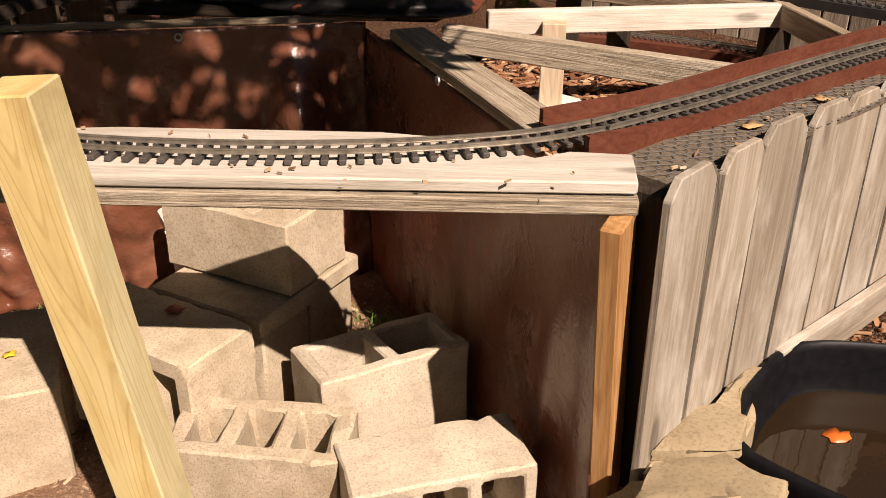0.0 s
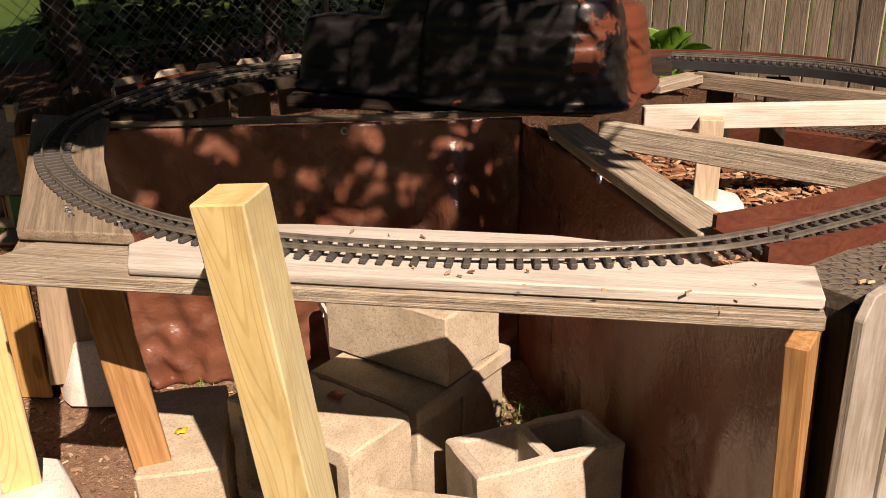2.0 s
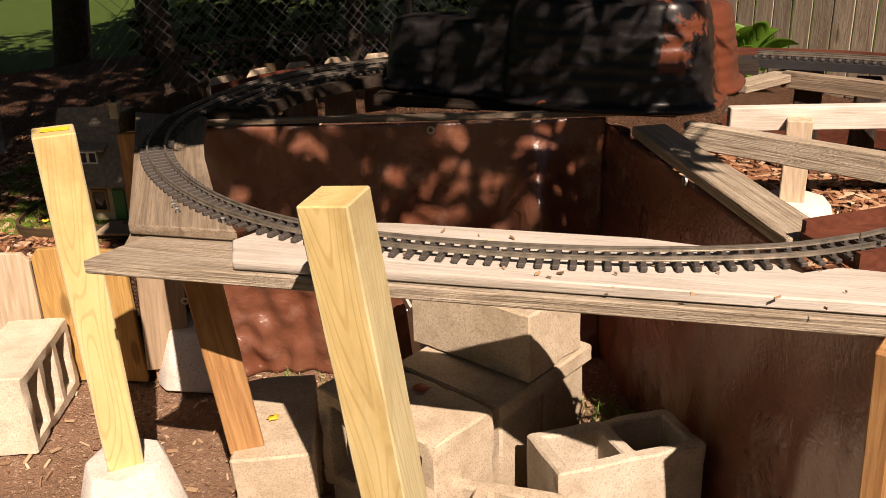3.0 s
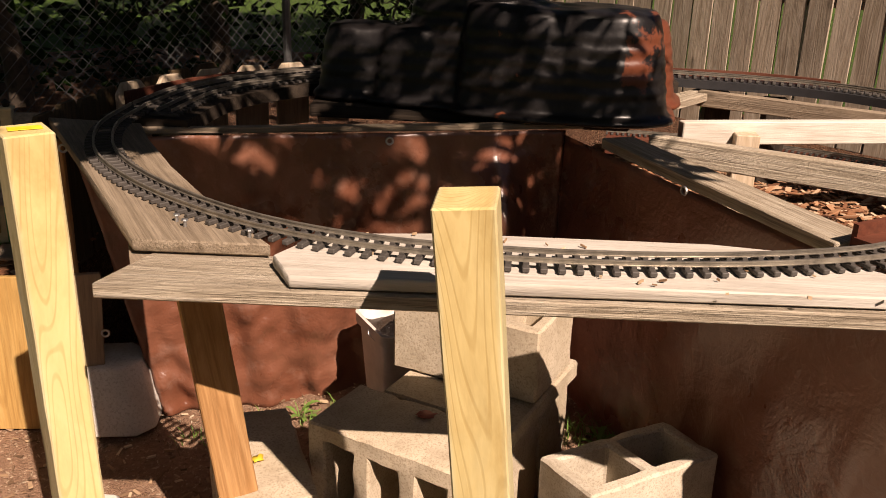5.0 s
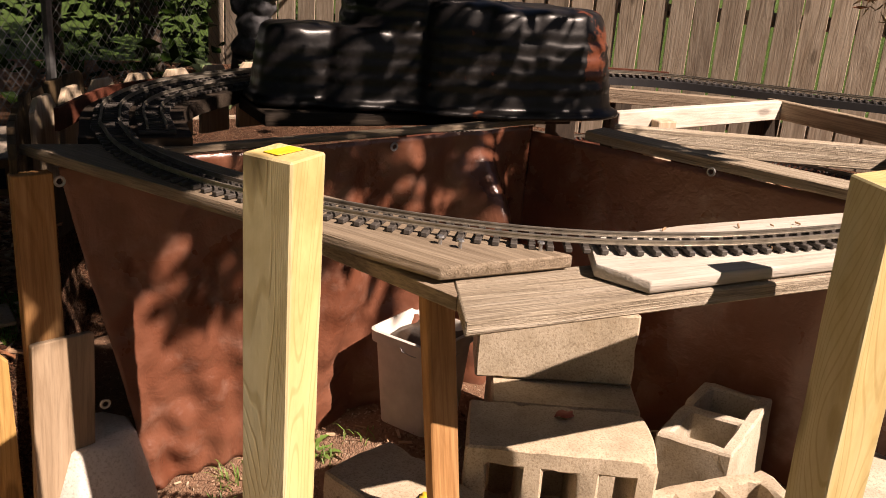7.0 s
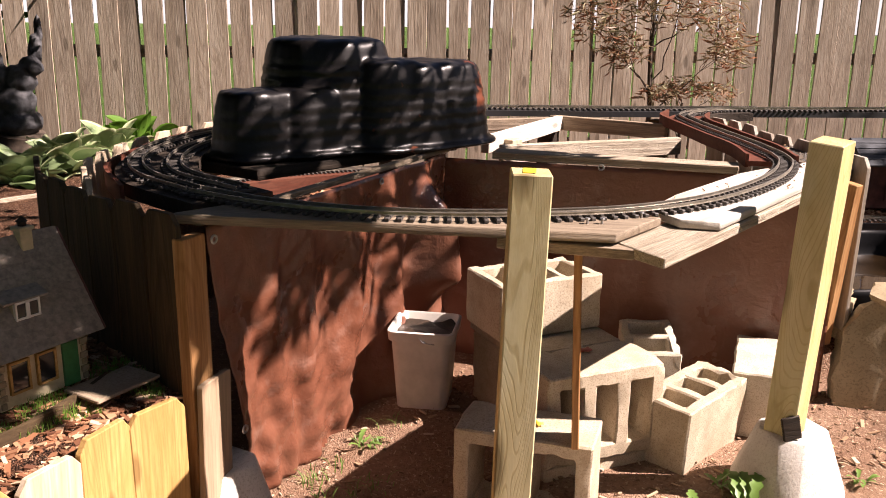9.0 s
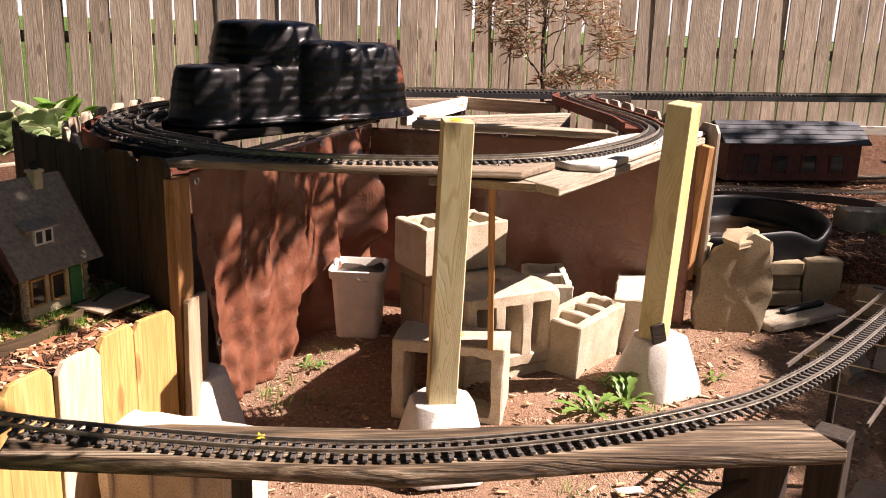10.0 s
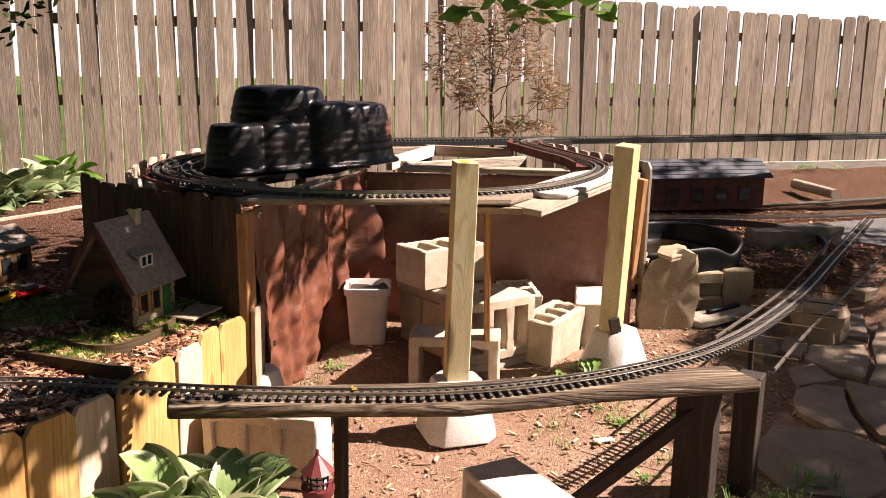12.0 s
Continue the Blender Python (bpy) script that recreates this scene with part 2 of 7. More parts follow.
def concrete(name, base, light, spot, rough=0.9, scale=1.0, blot=0.5):
    k = Mat(name, rough, spec=0.25)
    v = k.mapped(1.0)
    a = k.noise(v, 7 * scale, 6, 0.65)
    c = k.ramp(a, [(0.3, base), (0.68, light)])
    g = k.noise(v, 190 * scale, 3, 0.7)
    c = k.mix(k.ramp(g, [(0.36, (0.65,) * 3), (0.50, (0,) * 3)]), c, spot)
    c = k.mix(k.ramp(k.noise(v, 16 * scale, 5, 0.7), [(0.50, (0,) * 3), (0.72, (blot,) * 3)]), c, spot)
    c = k.mix(1.0, c, k.ramp(k.random(), [(0, (0.86,) * 3), (1, (1.05,) * 3)]), "MULTIPLY")
    k.color(c)
    k.bump(k.math("ADD", g, k.math("MULTIPLY", k.noise(v, 90, 5, 0.7), 1.2)), 0.4, 0.002)
    return k.m


M_block = concrete("concrete_block", (0.40, 0.325, 0.225), (0.56, 0.475, 0.36), (0.25, 0.19, 0.125), blot=0.4)
M_paleblock = concrete("pale_concrete_block", (0.48, 0.41, 0.31), (0.64, 0.57, 0.46), (0.30, 0.245, 0.18), blot=0.5)
M_flag = concrete("path_flagstone", (0.24, 0.18, 0.125), (0.38, 0.30, 0.215), (0.20, 0.15, 0.10), scale=0.8, blot=0.3)
M_pier = concrete("cast_concrete", (0.52, 0.48, 0.43), (0.68, 0.65, 0.60), (0.4, 0.36, 0.3), scale=0.7)
M_stone = concrete("flagstone", (0.17, 0.14, 0.105), (0.30, 0.26, 0.20), (0.12, 0.09, 0.07), scale=0.6)
M_rock = concrete("sandstone_rock", (0.26, 0.205, 0.125), (0.40, 0.325, 0.215), (0.20, 0.155, 0.095), scale=0.6, blot=0.2)


def ground_mat(name, soil, chips, chip_scale, amount, bump=1.0, specks=0.5):
    k = Mat(name, 0.95, spec=0.15)
    v = k.mapped(1.0, world=True)
    big = k.noise(v, 1.7, 5, 0.6)
    c = k.mix(k.ramp(big, [(0.35, (0,) * 3), (0.65, (1,) * 3)]), soil[0], soil[1])
    vv = k.mapped((chip_scale, chip_scale * 0.7, chip_scale), world=True)
    warp = k.t.nodes.new("ShaderNodeVectorMath")
    n2 = k.t.nodes.new("ShaderNodeTexNoise")
    n2.inputs["Scale"].default_value = 1.5
    k.link(vv, n2.inputs["Vector"])
    k.link(vv, warp.inputs[0])
    k.link(n2.outputs["Color"], warp.inputs[1])
    vo = k.t.nodes.new("ShaderNodeTexVoronoi")
    k.link(warp.outputs[0], vo.inputs["Vector"])
    sep = k.t.nodes.new("ShaderNodeSeparateColor")
    k.link(vo.outputs["Color"], sep.inputs[0])
    chipc = k.ramp(sep.outputs[0], [(0, chips[0]), (0.5, chips[1]), (1, chips[2])])
    on = k.ramp(sep.outputs[1], [(1 - amount - 0.02, (0,) * 3), (1 - amount + 0.02, (1,) * 3)])
    c = k.mix(on, c, chipc)
    c = k.mix(k.ramp(k.noise(v, 60, 3), [(0.3, (specks,) * 3), (0.6, (0,) * 3)]), c, tuple(0.4 * x for x in soil[0]))
    k.color(c)
    k.bump(k.math("ADD", k.math("MULTIPLY", vo.outputs["Distance"], -1.0), k.noise(v, 35, 5)), bump, 0.012)
    return k.m


M_soil = ground_mat("bare_soil", ((0.22, 0.125, 0.078), (0.335, 0.215, 0.145)), ((0.15, 0.085, 0.055), (0.33, 0.22, 0.145), (0.50, 0.39, 0.28)), 38, 0.16, 0.7, 0.4)
M_mulch = ground_mat("wood_mulch", ((0.10, 0.045, 0.024), (0.17, 0.08, 0.045)), ((0.11, 0.045, 0.025), (0.28, 0.13, 0.07), (0.44, 0.28, 0.18)), 45, 0.75, 1.5)
M_lawn = ground_mat("cut_lawn", ((0.045, 0.095, 0.012), (0.075, 0.135, 0.022)), ((0.035, 0.075, 0.012), (0.07, 0.13, 0.022), (0.12, 0.18, 0.05)), 30, 0.8, 1.0)
M_gravel = ground_mat("grey_gravel", ((0.22, 0.21, 0.20), (0.3, 0.29, 0.28)), ((0.2, 0.2, 0.2), (0.4, 0.39, 0.38), (0.6, 0.59, 0.57)), 90, 0.9, 1.2)


def tarp_mat():
    k = Mat("brown_tarp", 0.42, spec=0.6)
    v = k.mapped(1.0, world=True)
    a = k.noise(v, 2.2, 5, 0.6)
    c = k.ramp(a, [(0.3, (0.118, 0.038, 0.020)), (0.7, (0.205, 0.088, 0.054))])
    c = k.mix(k.ramp(k.noise(v, 12, 4), [(0.55, (0,) * 3), (0.75, (0.35,) * 3)]), c, (0.30, 0.185, 0.145))
    k.color(c)
    crease = k.noise(k.mapped((5, 5, 4), world=True), 1.0, 4, 0.6, 1.0)
    w = k.math("ADD", k.math("ABSOLUTE", k.math("SUBTRACT", crease, 0.5), 0.0), k.math("MULTIPLY", k.noise(k.mapped((11, 11, 30), world=True), 1.0, 4, 0.65, 1.5), 0.12))
    k.rough(k.ramp(a, [(0.3, (0.22,) * 3), (0.7, (0.38,) * 3)]))
    fine = k.math("ABSOLUTE", k.math("SUBTRACT", k.noise(v, 15, 3, 0.55, 0.8), 0.5), 0.0)
    w = k.math("ADD", w, k.math("MULTIPLY", fine, 0.45))
    k.bump(k.math("ADD", w, k.math("MULTIPLY", k.noise(v, 120, 2), 0.10)), 0.6, 0.012)
    return k.m


M_tarp = tarp_mat()


def mountain_mat():
    k = Mat("black_plastic_with_red_paint", 0.34, spec=0.35)
    v = k.mapped(1.0, world=True)
    a = k.noise(v, 5.0, 4, 0.55)
    b = k.noise(v, 26.0, 4, 0.6)
    on = k.math("ADD", a, k.math("MULTIPLY", b, 0.25))
    side = k.t.nodes.new("ShaderNodeSeparateXYZ")
    k.link(v, side.inputs[0])
    on = k.math("ADD", on, k.math("MULTIPLY", k.math("MAXIMUM", k.math("ADD", side.outputs[0], 0.42), 0.0), 1.15))
    back = k.math("ADD", side.outputs[0], k.math("MULTIPLY", side.outputs[1], 0.8))
    on = k.math("ADD", on, k.math("MULTIPLY", k.math("MAXIMUM", k.math("ADD", back, -2.22), 0.0), 2.5))
    c = k.mix(k.ramp(on, [(0.82, (0,) * 3), (0.85, (1,) * 3)]), (0.007, 0.006, 0.006), (0.115, 0.034, 0.017))
    c = k.mix(k.ramp(k.noise(v, 90, 3), [(0.55, (0,) * 3), (0.75, (0.08,) * 3)]), c, (0.12, 0.11, 0.1))
    k.color(c)
    k.bump(k.noise(v, 60, 3), 0.15, 0.003)
    return k.m


M_mountain = mountain_mat()


def plain(name, c, rough=0.6, metal=0.0, spec=0.5, var=0.2, scale=40, bump=0.2):
    k = Mat(name, rough, metal, spec)
    v = k.mapped(1.0)
    n = k.noise(v, scale, 4)
    k.color(k.ramp(n, [(0.3, tuple(x * (1 - var) for x in c)), (0.7, tuple(min(1, x * (1 + var)) for x in c))]))
    if bump:
        k.bump(k.noise(v, scale * 4, 3), bump, 0.001)
    return k.m


def glow(name, colour, strength):
    k = Mat(name)
    k.b.inputs["Base Color"].default_value = (0, 0, 0, 1)
    k.b.inputs["Emission Color"].default_value = (*colour, 1)
    k.b.inputs["Emission Strength"].default_value = strength
    return k.m


M_grit = plain("dark_roofing_felt", (0.115, 0.088, 0.062), 0.95, var=0.5, scale=90, bump=0.9)
M_tie = plain("brown_black_plastic_tie", (0.055, 0.048, 0.042), 0.65)
M_railmetal = plain("tarnished_brass_rail", (0.30, 0.27, 0.225), 0.38, 0.7, var=0.35, scale=30)
M_greyrail = plain("weathered_rail_grey", (0.10, 0.082, 0.066), 0.6, 0.2, var=0.3)
M_blackplastic = plain("black_plastic", (0.006, 0.006, 0.007), 0.45, spec=0.12, var=0.3)
M_blackedge = plain("black_edging", (0.02, 0.02, 0.022), 0.55)
M_bucket = plain("dirty_white_plastic", (0.62, 0.58, 0.52), 0.5, var=0.15, scale=12)
M_mud = plain("dark_wet_soil", (0.035, 0.022, 0.014), 0.5, var=0.5, bump=0.8)
M_metal = plain("dull_grey_steel", (0.42, 0.42, 0.42), 0.45, 0.9)
M_galv = plain("galvanised_wire", (0.14, 0.145, 0.145), 0.6, 0.4)
M_haze = glow("hazy_sky", (1.0, 0.98, 0.93), 0.33)
M_carred = plain("toy_car_red", (0.42, 0.012, 0.012), 0.3, var=0.1)
M_red = plain("red_paint", (0.13, 0.022, 0.022), 0.5, var=0.2)
M_blackpaint = plain("black_paint", (0.015, 0.016, 0.022), 0.35)
M_leaforange = plain("wet_orange_leaf", (0.60, 0.13, 0.02), 0.4)
M_tag = plain("yellow_tag", (0.75, 0.58, 0.03), 0.5, bump=0)
M_white = plain("white_paint", (0.72, 0.70, 0.66), 0.6, var=0.1)
M_green = plain("green_door_paint", (0.03, 0.16, 0.05), 0.5)
M_yellow = plain("yellow_paint", (0.65, 0.36, 0.03), 0.4)
M_glass = plain("dark_window_glass", (0.02, 0.022, 0.025), 0.08, var=0.1, bump=0)
M_roofgrey = plain("grey_shingle", (0.25, 0.21, 0.17), 0.85, var=0.35, scale=60, bump=0.6)
M_slate = plain("dark_slate_roof", (0.035, 0.04, 0.05), 0.7, var=0.3)
M_brickred = plain("dark_red_wall", (0.085, 0.03, 0.022), 0.8, var=0.35, scale=25, bump=0.5)
M_statue = plain("dark_weathered_stone", (0.055, 0.055, 0.06), 0.7, var=0.5, scale=30, bump=0.6)
M_ochre = plain("ochre_wall", (0.22, 0.125, 0.05), 0.8, var=0.3, scale=25, bump=0.4)
M_cream = plain("cream_stone_wall", (0.52, 0.44, 0.28), 0.85, var=0.2, scale=25, bump=0.4)
M_leafred = plain("fallen_red_leaf", (0.32, 0.07, 0.035), 0.6)
M_leafyellow = plain("fallen_yellow_leaf", (0.70, 0.48, 0.04), 0.6)
M_leafdry = plain("dry_leaf", (0.45, 0.28, 0.13), 0.7)
M_bark = plain("tree_bark", (0.07, 0.05, 0.035), 0.9, var=0.5, scale=30, bump=1.0)


def leaf_mat(name, a, b, rim=None, trans=0.25, spec=0.4):
    k = Mat(name, 0.45, spec=spec)
    c = k.ramp(k.island(), [(0, a), (1, b)])
    k.color(c)
    k.b.inputs["Transmission Weight"].default_value = 0.0
    n = k.t.nodes.new("ShaderNodeBsdfTranslucent")
    k.link(c, n.inputs[0])
    mx = k.t.nodes.new("ShaderNodeMixShader")
    mx.inputs[0].default_value = trans
    k.link(k.b.outputs[0], mx.inputs[1])
    k.link(n.outputs[0], mx.inputs[2])
    k.link(mx.outputs[0], k.t.nodes["Material Output"].inputs[0])
    return k.m


M_leaf = leaf_mat("tree_leaf", (0.018, 0.045, 0.008), (0.045, 0.095, 0.016), trans=0.35)
# leaf colour darkened below tree_leaf to stand in for deep shade
M_hedgeshade = leaf_mat("shaded_hedge_leaf", (0.009, 0.022, 0.004), (0.022, 0.046, 0.008), trans=0.12, spec=0.06)
M_leafsun = leaf_mat("bright_leaf", (0.09, 0.20, 0.02), (0.16, 0.30, 0.05), trans=0.4)
M_maple = leaf_mat("maple_leaf", (0.36, 0.17, 0.10), (0.30, 0.29, 0.17), trans=0.35)
M_weed = leaf_mat("weed_leaf", (0.12, 0.22, 0.04), (0.2, 0.32, 0.08), trans=0.3)
M_grass = leaf_mat("grass_blade", (0.11, 0.22, 0.025), (0.19, 0.32, 0.055), trans=0.3)
M_hosta = leaf_mat("hosta_leaf_green", (0.17, 0.26, 0.085), (0.28, 0.36, 0.15), trans=0.2)
# pale leaf, lightened further in place of the dappled sun it lacks
M_palehosta = leaf_mat("pale_hosta_leaf", (0.22, 0.31, 0.14), (0.35, 0.42, 0.23), trans=0.2)
M_hostarim = leaf_mat("hosta_leaf_rim", (0.48, 0.52, 0.30), (0.56, 0.58, 0.38), trans=0.2)

# ---- large structure ----
def smooth(a, b, x):
    t = min(1, max(0, (x - a) / (b - a)))
    return t * t * (3 - 2 * t)


FENCE_P, FENCE_D = Vector((1.29, 5.36)), Vector((0.755, -0.656))     # the tall back fence: a point and its direction
FENCE_N = Vector((0.656, 0.755))


def terrace_edge(y):
    return 0.38 + 0.62 * (1 - smooth(1.25, 1.65, y)) + 0.3 * (1 - smooth(0.4, 0.9, y))


def height(x, y):
    e = terrace_edge(y)
    wide = 0.12 + 0.9 * (1 - smooth(0.4, 1.0, y))
    r = 0.3 * smooth(e - 0.04, e + wide, x)
    b = 0.32 * smooth(-2.4, -1.3, (Vector((x, y)) - FENCE_P).dot(FENCE_N))
    f = Vector((x, y)) - FENCE_P
    b += 0.15 * smooth(-0.8, -0.12, f.dot(FENCE_N)) * smooth(3.2, 4.6, f.dot(FENCE_D))
    p = 0.06 * smooth(-1.45, -0.95, x) * smooth(0.9, 1.25, y)
    p += 0.045 * math.exp(-((x + 0.95) ** 2 + (y - 2.56) ** 2) / 0.06)
    pit = 0.32 * (1 - smooth(0.82, 1.0, math.hypot((x - 1.05) / 0.58, (y - 1.66) / 0.40)))
    return max(r, b, p) - pit


def lattice(lo, fine_lo, fine_hi, hi, step, far):
    a = list(np.arange(fine_lo, fine_hi + 1e-6, step))
    g, x = step, fine_lo
    left = []
    while x > lo:
        g *= far
        x -= g
        left.append(max(x, lo))
    g, x, right = step, fine_hi, []
    while x < hi:
        g *= far
        x += g
        right.append(min(x, hi))
    return left[::-1] + a + right


def build_ground():
    xs = lattice(-300, -5.0, 3.2, 300, 0.055, 1.25)
    ys = lattice(-300, -0.6, 4.2, 300, 0.055, 1.25)
    verts, faces, mats = [], [], []
    for y in ys:
        for x in xs:
            near = abs(x) < 8 and abs(y) < 8
            n = noise.noise(Vector((x * 1.3, y * 1.3, 0))) * 0.018 + noise.noise(Vector((x * 7, y * 7, 4))) * 0.006 + noise.noise(Vector((x * 20, y * 20, 9))) * 0.004
            verts.append((x, y, (height(x, y) if near else min(0.3, height(x, y))) + (n if near else 0) - 0.006))
    w = len(xs)
    for j in range(len(ys) - 1):
        for i in range(w - 1):
            faces.append((j * w + i, j * w + i + 1, (j + 1) * w + i + 1, (j + 1) * w + i))
            cx, cy = (xs[i] + xs[i + 1]) / 2, (ys[j] + ys[j + 1]) / 2
            k = height(cx, cy) + 0.12 * noise.noise(Vector((cx * 3, cy * 3, 2)))
            d = (Vector((cx, cy)) - FENCE_P).dot(FENCE_N)
            lawn = d > 0.35 or (cx < -1.5 and cy - 3.4 > 1.415 * (cx + 3.4)) or cx < -4.2 or cx > 7 or cy < -1.6
            mats.append(2 if lawn else 1 if k > 0.17 else 0)
    me = bpy.data.meshes.new("ground")
    me.from_pydata(verts, [], faces)
    me.materials.append(M_soil)
    me.materials.append(M_mulch)
    me.materials.append(M_lawn)
    me.polygons.foreach_set("material_index", mats)
    me.shade_smooth()
    return tagged(new("ground", me), "bare brown garden soil with wood mulch on the raised side", "ground", kind="structure")


build_ground()

# plan of the raised railway table
P1 = Vector((-1.95, 2.40))      # left corner post of the open bay
P2 = Vector((-0.52, 2.86))      # inner corner of the bay
P3 = Vector((0.165, 1.545))     # right corner post of the bay
TOP = 0.92


def tarp(name, path, z0, z1, label, fold=0.02, seed=0, bulge=None, nz=40, recede=0.0):
    """A hanging sheet with folds, following a plan path, 2 mm thick."""
    pts, n = spline([(p[0], p[1], 0) for p in path], max(24, int(75 * sum((Vector(b) - Vector(a)).length for a, b in zip(path, path[1:])))))
    bm = bmesh.new()
    rows = []
    for i, p in enumerate(pts):
        d = (pts[min(i + 1, len(pts) - 1)] - pts[max(i - 1, 0)]).normalized()
        nrm = Vector((d.y, -d.x, 0))
        s = n * i / (len(pts) - 1)
        col = []
        for k in range(nz + 1):
            f = k / nz
            z = z1 + (z0 - z1) * f
            w = fold * (0.25 + f) * (noise.noise(Vector((s * 4.5, f * 0.9, seed))) + 0.5 * noise.noise(Vector((s * 11, f * 2.2 + 0.7 * s, seed + 5))) + 0.25 * noise.noise(Vector((s * 16 + f * 9, f * 14, seed + 8))))
            w += fold * 0.22 * (0.4 + f) * (0.35 - abs(noise.noise(Vector((s * 13 + f * 3, f * 8 - s * 2, seed + 11))))) + fold * 0.10 * (0.3 - abs(noise.noise(Vector((s * 27, f * 21 + s * 6, seed + 13)))))
            u = s / n
            w += 1.0 * fold * f * math.sin(s * 19 + 3 * f + 2 * noise.noise(Vector((s * 3, f * 2, seed)))) * smooth(0.28, 0.45, u) * (1 - smooth(0.85, 0.95, u))
            if bulge:
                w += bulge(s / n, f)
            g = f * recede * (1 - i / (len(pts) - 1))
            o = pts[0].lerp(pts[-1], g) - pts[0]
            col.append(bm.verts.new((p.x + o.x + nrm.x * w, p.y + o.y + nrm.y * w, z + 0.01 * noise.noise(Vector((s * 5, 0, seed))) * f)))
        rows.append(col)
    for a, b in zip(rows, rows[1:]):
        for k in range(nz):
            bm.faces.new((a[k], b[k], b[k + 1], a[k + 1]))
    ob = part(name, bm, M_tarp, None, smooth=180)
    mod = ob.modifiers.new("thickness", "SOLIDIFY")
    mod.thickness = 0.002
    return tagged(ob, label, "tarp")


bay_tarp = tarp("tarp", [P1 + Vector((0.05, 0.0)), (-1.5, 2.53), (-1.0, 2.70), P2], 0.0, TOP - 0.012, "wrinkled glossy brown tarp hanging behind the concrete blocks", 0.062, 1,
     lambda u, f: -0.025 * f ** 1.2 * (1 - smooth(0.7, 0.95, u)) + 0.075 * math.exp(-((u - 0.60) / 0.05) ** 2) * smooth(0.3, 0.8, f) + 0.15 * math.exp(-((u - 0.84) / 0.055) ** 2) * smooth(0.02, 0.3, f) * (1 - 0.8 * smooth(0.48, 0.62, f)), 60, 0.13)
rail_tarp = tarp("tarp", [P2 + Vector((-0.02, 0.04)), (-0.22, 2.325), (0.03, 1.87), P3 + Vector((0.005, 0.0))], 0.02, TOP - 0.03, "smooth brown tarp hanging under the slanting rail", 0.010, 7)


def grommet(p, face, sheet):
    bm = bmesh.new()
    path = [Vector((math.cos(a) * 0.010, math.sin(a) * 0.010, 0)) for a in np.linspace(0, 2 * math.pi, 17)]
    tube(bm, path, 0.0035, 5)
    part("grommet", bm, M_metal, sheet, "small round metal eyelet", Matrix.Translation(p) @ Vector((face[0], face[1], 0)).to_track_quat("Z", "Y").to_matrix().to_4x4(), 60)


for p, face in (((-1.040, 2.672, 0.885), (0.32, -0.95)), ((-0.228, 2.318, 0.888), (-0.87, -0.48)), ((-1.895, 2.362, 0.885), (0.32, -0.95)), ((-1.83, 2.36, 0.33), (0.3, -0.95)), ((-0.665, 2.70, 0.42), (0.3, -0.95))):
    grommet(p, face, rail_tarp if p[0] > -0.4 else bay_tarp)


# ---- boards of the track bed ----
def board_thing(name, p, q, w, t, mat, label, category="board", roll=0, seed=0, group="", **kw):
    ob = plank(name, p, q, w, t, mat, None, "", roll, seed=seed, **kw)
    return tagged(ob, label, category, group)


def slab_board(name, pts, z0, z1, mat, label, axis=0.0, bevel=0.003):
    """A flat board of any outline, its grain turned by axis degrees."""
    c = sum((Vector(p) for p in pts), Vector((0, 0))) / len(pts)
    r = Matrix.Rotation(radians(-axis), 2)
    bm = prism([r @ (Vector(p) - c) for p in pts], z0 - (z0 + z1) / 2, z1 - (z0 + z1) / 2, bevel)
    for v in bm.verts:
        v.co += noise.noise_vector(v.co * 5 + Vector((c.x, c.y, z0))) * 0.002
    ob = part(name, bm, mat, None, "", pose(c.x, c.y, (z0 + z1) / 2, 0, 0, axis), 40)
    return tagged(ob, label, "board")


slab_board("lower_bridge_board", [(-1.308, 1.405), (0.205, 1.545), (0.20, 1.70), (-1.13, 1.575), (-1.26, 1.60)], 0.893, 0.921, M_under, "weathered coarse-grained plank along the bay's front", 4.5)
slab_board("upper_bridge_board", [(-0.980, 1.440), (0.202, 1.560), (0.20, 1.690), (0.09, 1.690), (0.03, 1.645), (-0.10, 1.73), (-0.26, 1.745), (-0.75, 1.703), (-0.98, 1.655), (-1.035, 1.525)], 0.925, 0.947, M_bleached, "sun-bleached grey board with a notched end under the track", 3.5)
slab_board("left_bridge_board", [(-1.30, 1.545), (-1.05, 1.57), (-1.20, 1.725), (-1.44, 2.035), (-1.60, 2.27), (-1.70, 2.44), (-1.98, 2.45), (-1.66, 2.03)], 0.926, 0.950, M_brownboard, "brown grey board carrying the curve of the track", 125)
slab_board("left_support_board", [(-1.285, 1.50), (-1.20, 1.60), (-1.36, 1.83), (-1.44, 1.80)], 0.890, 0.918, M_brownboard, "thin brown board under the curved track bed", 128)
board_thing("back_rail", (-1.90, 2.435, 0.917), (-0.47, 2.90, 0.917), 0.03, 0.018, M_brownboard, "grey wooden rail along the top of the tarp", "rail", seed=3)
board_thing("slanting_rail", (-0.372, 2.731, 0.908), (0.055, 1.90, 0.908), 0.105, 0.030, M_under, "weathered flat timber rail above the smooth tarp", "rail", seed=4)

